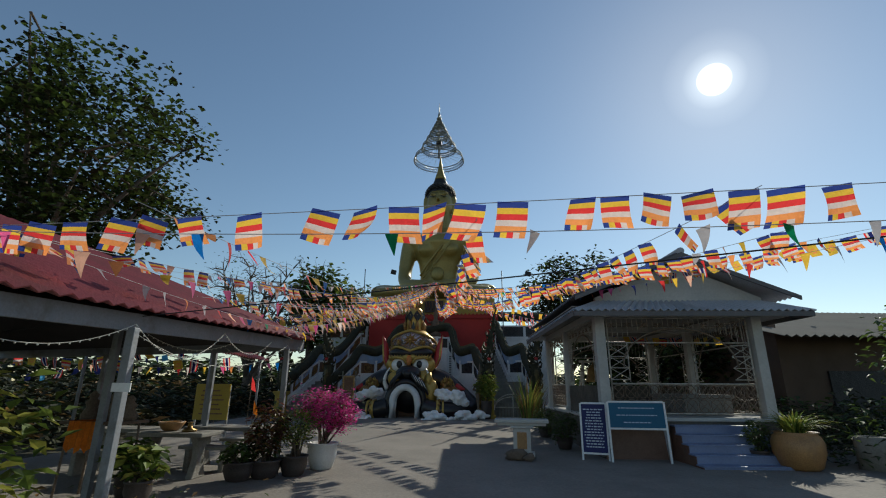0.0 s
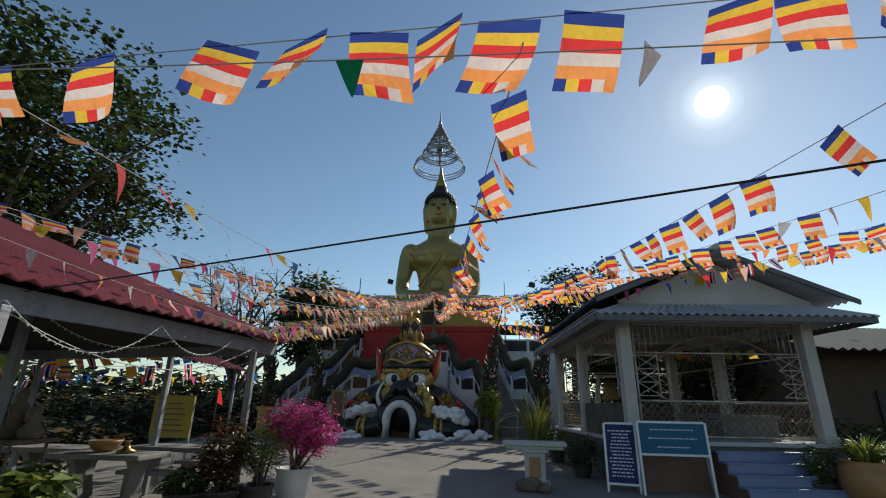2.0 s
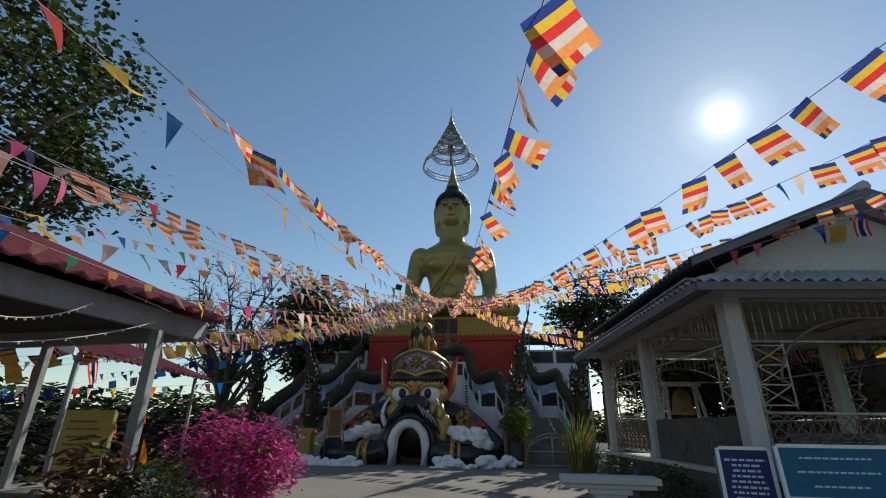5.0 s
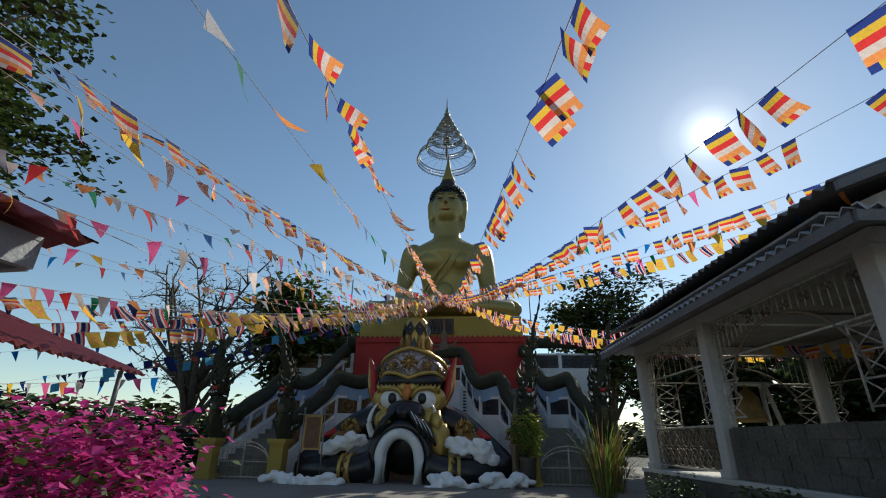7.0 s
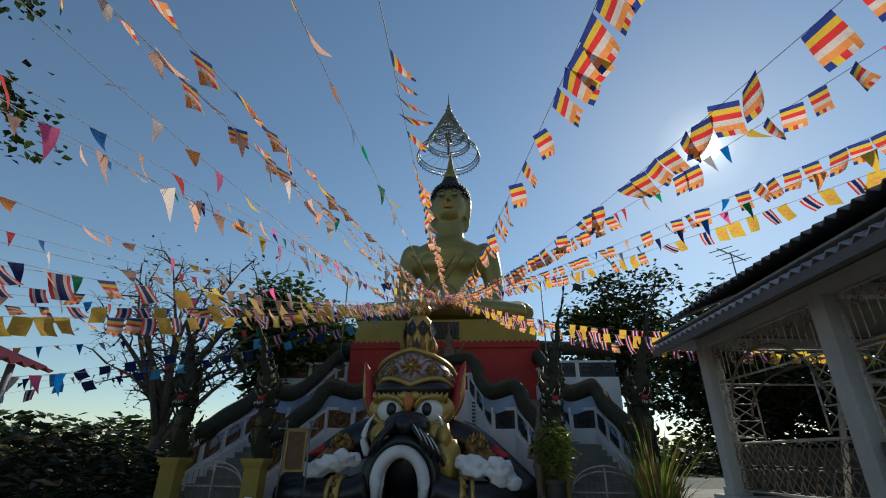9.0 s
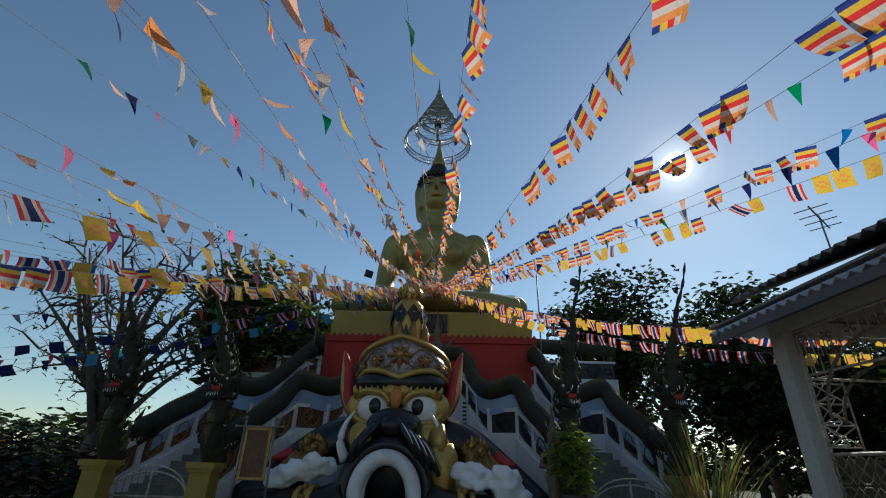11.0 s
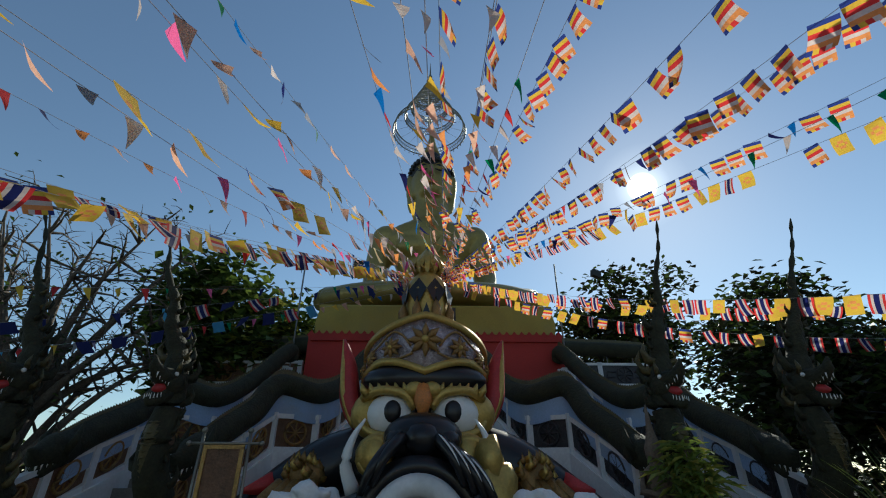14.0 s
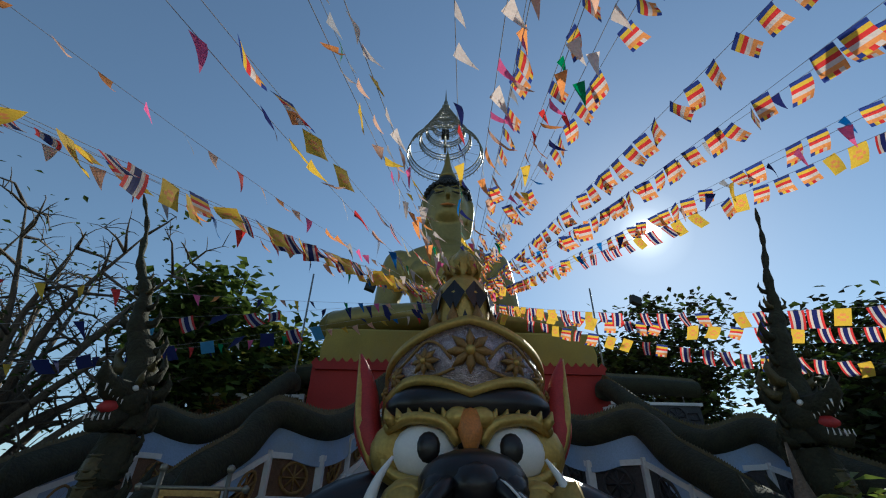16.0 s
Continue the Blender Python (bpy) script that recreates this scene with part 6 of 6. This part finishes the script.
potted("broadleaf_plant", -4.3, 7.3, 0.20, 0.30, POT_DARK, "broad-leaved green plant in a pot", (0, 0, 0.55), (0.34, 0.3, 0.26), 150, 0.20, [LEAF_MID, LEAF_LIGHT], 46, 0.6, 8)
potted("bush", 1.75, 21.55, 0.24, 0.75, POT_DARK, "bright yellow-green dracaena bush in a tall dark pot", (0, 0, 1.42), (0.42, 0.42, 0.55), 700, 0.24, [LEAF_LIGHT, LEAF_YELLOW, LEAF_LIGHT], 47, 0.28, 9)


def blades(name, x, y, n, length, base_z, mats, label, seed, spread=0.5, width=0.03, base_r=0.1, stiff=0.5, cat="plant", into=None):
    """Long arching blades from a crown."""
    rr = random.Random(seed)
    s = Shape()
    for k in range(n):
        a = rr.uniform(0, 2 * math.pi)
        d = Vector((math.cos(a), math.sin(a), 0))
        side = Vector((-d.y, d.x, 0))
        L = length * rr.uniform(0.55, 1.1)
        out = L * spread * rr.uniform(0.3, 1.0)
        b = d * base_r * rr.random() + Vector((0, 0, base_z))
        pts = []
        for j in range(7):
            f = j / 6
            pts.append(b + d * out * f ** 1.4 + Vector((0, 0, L * (f - (1 - stiff) * f * f * (out / L + 0.2)))))
        vs, fs = [], []
        for j, p in enumerate(pts):
            w = width * (1 - (j / 6) ** 2) * (0.6 + 0.4 * min(1, j / 2)) + 0.001
            vs += [p + side * w + Vector((0, 0, w * 0.4)), p, p - side * w + Vector((0, 0, w * 0.4))]
        for j in range(6):
            q = j * 3
            fs += [(q, q + 1, q + 4, q + 3), (q + 1, q + 2, q + 5, q + 4)]
        s.add(vs, fs, rr.choice(mats))
    if into is not None:
        return part(name, s, into)
    return thing(name, s, label, cat, at=pose(x, y, ground_height(y) + 0.01))


blades("tall_grass", 3.25, 19.6, 90, 2.3, 0.0, [LEAF_LIGHT, LEAF_MID, LEAF_YELLOW, LEAF_DRY], "tall clump of green and dry reed grass beside the pavilion", 51, 0.45, 0.022, 0.35, 0.45)
blades("tall_grass", 3.75, 20.5, 70, 1.9, 0.0, [LEAF_LIGHT, LEAF_MID, LEAF_DRY, LEAF_DRY], "reed grass with dry drooping blades beside the pavilion", 52, 0.6, 0.022, 0.35, 0.3)
blades("spider_plant", -2.7, 4.05, 60, 0.55, 0.0, [LEAF_YELLOW, LEAF_LIGHT], "pale yellow-green spider plant", 53, 0.8, 0.014, 0.08, 0.3)
ob = thing("big_jar_plant", None, "striped green dracaena spilling from a large terracotta jar", "potted plant", at=pose(7.3, 10.35, 0.02))
s = Shape()
s.lathe([(0.30, 0), (0.36, 0.05), (0.45, 0.3), (0.46, 0.5), (0.41, 0.62), (0.36, 0.66), (0.40, 0.70), (0.34, 0.70), (0.30, 0.60)], (0, 0, 0), TERRACOTTA, 26)
s.lathe([(0.33, 0.6), (0.01, 0.62)], (0, 0, 0), SOIL, 12)
part("jar", s, ob, "large glazed terracotta jar")
blades("foliage", 0, 0, 150, 0.85, 0.62, [LEAF_LIGHT, LEAF_YELLOW, LEAF_MID], "", 54, 0.85, 0.022, 0.22, 0.25, into=ob)
potted("shrub", 6.75, 10.75, 0.2, 0.3, POT_DARK, "dark green shrub beside the steps", (0, 0, 0.6), (0.26, 0.26, 0.35), 500, 0.10, [LEAF_DARK, LEAF_MID], 55, 0.5, 7)
s = Shape()
s.lathe([(0.27, 0), (0.27, 0.6), (0.25, 0.62), (0.21, 0.62), (0.20, 0.5)], (8.75, 10.35, 0.02), CONCRETE, 20)
thing("concrete_ring", s, "plain grey concrete cylinder planter", "planter")
blades("spiky_plant", 9.1, 10.9, 60, 1.1, 0.0, [LEAF_DARK, LEAF_MID], "spiky dark green plant beside the jar", 56, 0.5, 0.03, 0.1, 0.4)
potted("shrub", 3.25, 13.2, 0.22, 0.3, POT_DARK, "dark green shrub at the pavilion wall", (0, 0, 0.55), (0.40, 0.5, 0.38), 900, 0.09, [LEAF_DARK, LEAF_MID], 57, 0.5, 7)
potted("shrub", 3.2, 15.6, 0.22, 0.3, POT_DARK, "dark green shrub at the pavilion wall", (0, 0, 0.5), (0.38, 0.7, 0.36), 900, 0.09, [LEAF_DARK, LEAF_MID], 58, 0.5, 7)


def big_leaf_place(r):
    return (-4.3 + r.gauss(0, 0.35), 4.6 + r.gauss(0, 0.45), 0.3 + abs(r.gauss(0.55, 0.42)))


rr = random.Random(61)
thing("broadleaf_shrub", leaves(420, big_leaf_place, 0.24, [LEAF_LIGHT, LEAF_LIGHT, LEAF_YELLOW, LEAF_MID], rr, 0.35, 0.5), "tall broad-leaved shrub at the shelter edge", "shrub")
thing("ground_cover", leaves(700, lambda r: (-3.4 + r.gauss(0, 0.5), 4.6 + r.gauss(0, 0.8), 0.03 + abs(r.gauss(0, 0.2))), 0.10, [LEAF_DARK, LEAF_MID, LEAF_DRY], rr, 0.2, 0.5), "low weedy plants at the shelter edge", "plants", kind="stuff")

# ---- bunting ----
rr = random.Random(77)


def flag_mesh(kind, seed):
    """One small cloth flag, hanging from its top edge at z = 0, 1 wide; curled by the wind."""
    r = random.Random(seed)
    s = Shape()
    ph, amp, sw = r.uniform(0, 6.28), r.uniform(0.03, 0.16), r.uniform(-0.28, 0.28)

    def bend(x, z):
        f = -z / 1.2
        return (x + sw * f * f + 0.05 * f * math.sin(ph), amp * f * math.sin(3.2 * x + ph + 2.2 * f) + 0.25 * f * f * math.sin(ph * 1.7), z + 0.10 * f * f * abs(sw))

    def grid(xs, zs, pick):
        for i in range(len(xs) - 1):
            for j in range(len(zs) - 1):
                vs = [bend(xs[i], zs[j]), bend(xs[i + 1], zs[j]), bend(xs[i + 1], zs[j + 1]), bend(xs[i], zs[j + 1])]
                s.add(vs, [(0, 1, 2, 3)], pick(i, j))
    if kind == "six":
        bands = [C_BLUE, C_YELLOW, C_RED, C_WHITE, C_ORANGE]
        grid([-0.5 + k / 5 for k in range(6)], [0, -0.2, -0.4, -0.6, -0.8, -1.0, -1.2], lambda i, j: bands[j] if j < 5 else bands[i])
    elif kind == "national":
        cols = [C_RED, C_WHITE, C_NAVY, C_NAVY, C_WHITE, C_RED]
        grid([-0.42, -0.28, -0.14, 0, 0.14, 0.28, 0.42], [0, -0.3, -0.6, -0.9, -1.2], lambda i, j: cols[i])
    elif kind == "wheel":
        grid([-0.45 + 0.9 * k / 6 for k in range(7)], [-1.2 * k / 7 for k in range(8)],
             lambda i, j: C_ORANGE if (i, j) in ((2, 2), (3, 2), (2, 4), (3, 4), (1, 3), (4, 3)) else C_YELLOW)
    else:
        col = {"pg": C_GREEN, "pp": C_PINK, "pb": C_AZURE, "pw": C_WHITE, "po": C_ORANGE, "py": C_YELLOW, "pr": C_RED, "pe": C_PEACH, "pn": C_NAVY, "ps": C_GREY}.get(kind)
        if col is not None:
            zs = [0, -0.3, -0.6, -0.9, -1.2, -1.45]
            vs, fs = [], []
            for z in zs:
                w = 0.40 * (1 + z / 1.5)
                vs += [bend(-w, z), bend(0, z), bend(w, z)]
            for j in range(len(zs) - 1):
                q = j * 3
                fs += [(q, q + 1, q + 4, q + 3), (q + 1, q + 2, q + 5, q + 4)]
            s.add(vs, fs, col)
        else:
            grid([-0.45, -0.15, 0.15, 0.45], [0, -0.35, -0.7, -1.05], lambda i, j: C_SKY if kind == "sky" else C_NAVY)
    return s.mesh("flag_" + kind)


KINDS = ["six", "national", "wheel", "pg", "pp", "pb", "pw", "po", "py", "pr", "pe", "pn", "ps", "sky", "navy"]
FLAGS = {k: [flag_mesh(k, 100 * i + j) for j in range(6 if k == "six" else 3)] for i, k in enumerate(KINDS)}
PENNANTS = ["pg", "pp", "pb", "pw", "po", "py", "pr", "pe", "pn", "ps"]
PALE = ["pw", "pe", "pw", "pp", "pe", "po", "py"]
FLAG_WORDS = {"six": "strings of striped six-colour flags", "mixed": "string of small coloured triangular pennants", "pale": "string of pale pink and white pennants",
              "big": "string of yellow wheel flags and tricolour flags", "both": "string of striped flags and coloured pennants", "dark": "string of dark blue and tricolour square flags"}
ANCHOR = tp(0.45, 6.75, 8.0)


def bunting(a, b, sag, kind, size, step, skip=0.12, start=0.0, lean=0.0):
    """A cord from a to b with flags tied along it."""
    a, b = Vector(a), Vector(b)
    ob = thing("bunting", None, FLAG_WORDS[kind], "bunting", "temple bunting")
    L = (b - a).length

    def at(f):
        p = a.lerp(b, f)
        p.z -= sag * 4 * f * (1 - f)
        return p
    s = Shape()
    s.tube([at(k / 40) for k in range(41)], 0.003, CORD, 4)
    part("cord", s, ob)
    d = 0.35
    n = 0
    while d < L - 0.1:
        f = d / L
        d += step * rr.uniform(0.75, 1.25)
        if rr.random() < skip or f < start:
            continue
        k = {"six": "six", "mixed": rr.choice(PENNANTS), "pale": rr.choice(PALE), "big": rr.choice(["wheel", "national", "wheel", "national", "six"]),
             "both": rr.choice(["six", "six", "six", rr.choice(PENNANTS)]), "dark": rr.choice(["navy", "navy", "national", "sky", "pn"])}[kind]
        me = rr.choice(FLAGS[k])
        fl = new("flag", me)
        fl.parent = ob
        p, q = at(f), at(min(1, f + 0.01))
        ax = (q - p).normalized()
        up = Vector((0, 0, 1)) - ax * ax.z
        up.normalize()
        yv = up.cross(ax)
        m = Matrix((ax, yv, up)).transposed().to_4x4()
        # the breeze lifts each flag a little and turns it about its cord
        sw = pose(0, 0, 0, rr.gauss(24 * yv.x + 3, 12), rr.gauss(0, 6), rr.gauss(0, 32 if k.startswith("p") else 18))
        sz = size * rr.uniform(0.9, 1.1) * (0.72 if k.startswith("p") else 1.0)
        fl.matrix_local = Matrix.Translation(p) @ m @ sw @ Matrix.Scale(sz, 4)
        n += 1
    return ob


# the cross string over the path, and strings fanning from the lap of the statue
bunting((-3.3, 3.35, 2.72), (5.5, 2.35, 2.74), 0.02, "six", 0.19, 0.235, 0.12)
bunting((-3.4, 3.05, 2.60), (6.2, 2.45, 2.62), 0.14, "mixed", 0.16, 0.5, 0.3)
for B, sag, kind, size, step in (
        ((2.4, 2.9, 2.82), 1.1, "six", 0.20, 0.29), ((3.8, 4.6, 3.1), 0.7, "both", 0.18, 0.25), ((7.2, 3.0, 3.4), 0.6, "both", 0.20, 0.26),
        ((7.6, 5.6, 3.9), 0.9, "big", 0.20, 0.28), ((6.0, 3.6, 3.2), 0.9, "mixed", 0.22, 0.42), ((0.55, 2.9, 2.6), 1.1, "six", 0.18, 0.25),
        ((-2.75, 3.0, 2.6), 1.2, "pale", 0.20, 0.38), ((-1.0, 6.0, 2.6), 0.35, "six", 0.18, 0.28),
        ((-1.75, 2.9, 2.75), 0.9, "mixed", 0.22, 0.42), ((-3.0, 7.0, 3.2), 1.2, "pale", 0.18, 0.36), ((-2.4, 6.0, 2.6), 0.6, "both", 0.17, 0.36),
        ((-3.5, 3.0, 2.75), 0.7, "both", 0.18, 0.30), ((-4.4, 4.6, 2.7), 0.8, "mixed", 0.24, 0.34), ((-6.5, 7.0, 3.6), 0.45, "mixed", 0.22, 0.30),
        ((-5.0, 11.0, 3.3), 1.0, "pale", 0.22, 0.30), ((-6.0, 11.0, 2.6), 0.6, "big", 0.26, 0.62), ((-6.0, 11.0, 2.9), 0.9, "mixed", 0.24, 0.34),
        ((-10.0, 9.0, 4.2), 1.2, "mixed", 0.24, 0.36), ((-11.5, 9.0, 3.2), 1.2, "big", 0.26, 0.60), ((-11.5, 9.4, 3.0), 1.1, "mixed", 0.24, 0.36),
        ((-3.0, 9.8, 2.75), 0.6, "pale", 0.22, 0.30), ((-4.6, 10.8, 2.6), 0.7, "pale", 0.22, 0.30), ((-8.8, 12.0, 2.3), 0.6, "big", 0.26, 0.30), ((-9.6, 12.6, 2.5), 0.35, "big", 0.26, 0.36),
        ((-15.0, 20.0, 2.2), 0.35, "dark", 0.30, 0.55), ((-18.0, 14.5, 2.2), 0.8, "mixed", 0.26, 0.42), ((-20.0, 22.0, 2.0), 0.8, "dark", 0.32, 0.7),
        ((-16.0, 25.0, 3.4), 0.5, "mixed", 0.26, 0.36), ((8.6, 14.4, 3.05), 1.1, "big", 0.24, 0.30), ((10.5, 19.5, 4.4), 1.0, "big", 0.24, 0.34), ((10.5, 21.5, 4.0), 0.9, "big", 0.25, 0.38)):
    bunting(ANCHOR + Vector((rr.uniform(-.15, .15), 0, rr.uniform(-.15, .15))), B, sag, kind, size, step)
# pennants along the shelter eave
bunting((-3.35, 4.0, 2.75), (-2.55, 10.4, 2.62), 0.10, "mixed", 0.17, 0.32)
bunting((-11, 11.4, 2.35), (-4.6, 11.0, 2.2), 0.15, "big", 0.22, 0.36)
bunting((-11.5, 14.5, 2.2), (-5.0, 15.2, 2.3), 0.15, "mixed", 0.22, 0.30)

# ---- the sun's disc ----
s = Shape()
m = bpy.data.materials.new("sun_glow")
m.use_nodes = True
nt = m.node_tree
nt.nodes.remove(nt.nodes["Principled BSDF"])
em = nt.nodes.new("ShaderNodeEmission")
em.inputs["Color"].default_value = (1, 0.97, 0.90, 1)
tc = nt.nodes.new("ShaderNodeTexCoord")
ln = nt.nodes.new("ShaderNodeVectorMath")
ln.operation = "LENGTH"
nt.links.new(tc.outputs["Object"], ln.inputs[0])
cr = nt.nodes.new("ShaderNodeValToRGB")
cr.color_ramp.elements[0].position, cr.color_ramp.elements[0].color = 0.0, (1, 1, 1, 1)
cr.color_ramp.elements[1].position, cr.color_ramp.elements[1].color = 1.0, (0, 0, 0, 1)
for pos, val in ((0.24, 1.0), (0.33, 0.14), (0.6, 0.04)):
    e = cr.color_ramp.elements.new(pos)
    e.color = (val, val, val, 1)
nt.links.new(ln.outputs["Value"], cr.inputs["Fac"])
mu = nt.nodes.new("ShaderNodeMath")
mu.operation = "MULTIPLY"
mu.inputs[1].default_value = 2.5
nt.links.new(cr.outputs["Color"], mu.inputs[0])
nt.links.new(mu.outputs[0], em.inputs["Strength"])
tr = nt.nodes.new("ShaderNodeBsdfTransparent")
ad = nt.nodes.new("ShaderNodeAddShader")
nt.links.new(em.outputs[0], ad.inputs[0])
nt.links.new(tr.outputs[0], ad.inputs[1])
nt.links.new(ad.outputs[0], nt.nodes["Material Output"].inputs["Surface"])
n = 48
s.add([(0, 0, 0)] + [(math.cos(2 * math.pi * k / n), math.sin(2 * math.pi * k / n), 0) for k in range(n)], [(0, k + 1, (k + 1) % n + 1) for k in range(n)], m)
disc = thing("sun_disc", s, "blinding low sun with soft glow", "sun", kind="structure")
disc.matrix_world = look(sun_dir * 2500, (0, 0, 0)) @ Matrix.Scale(215, 4)
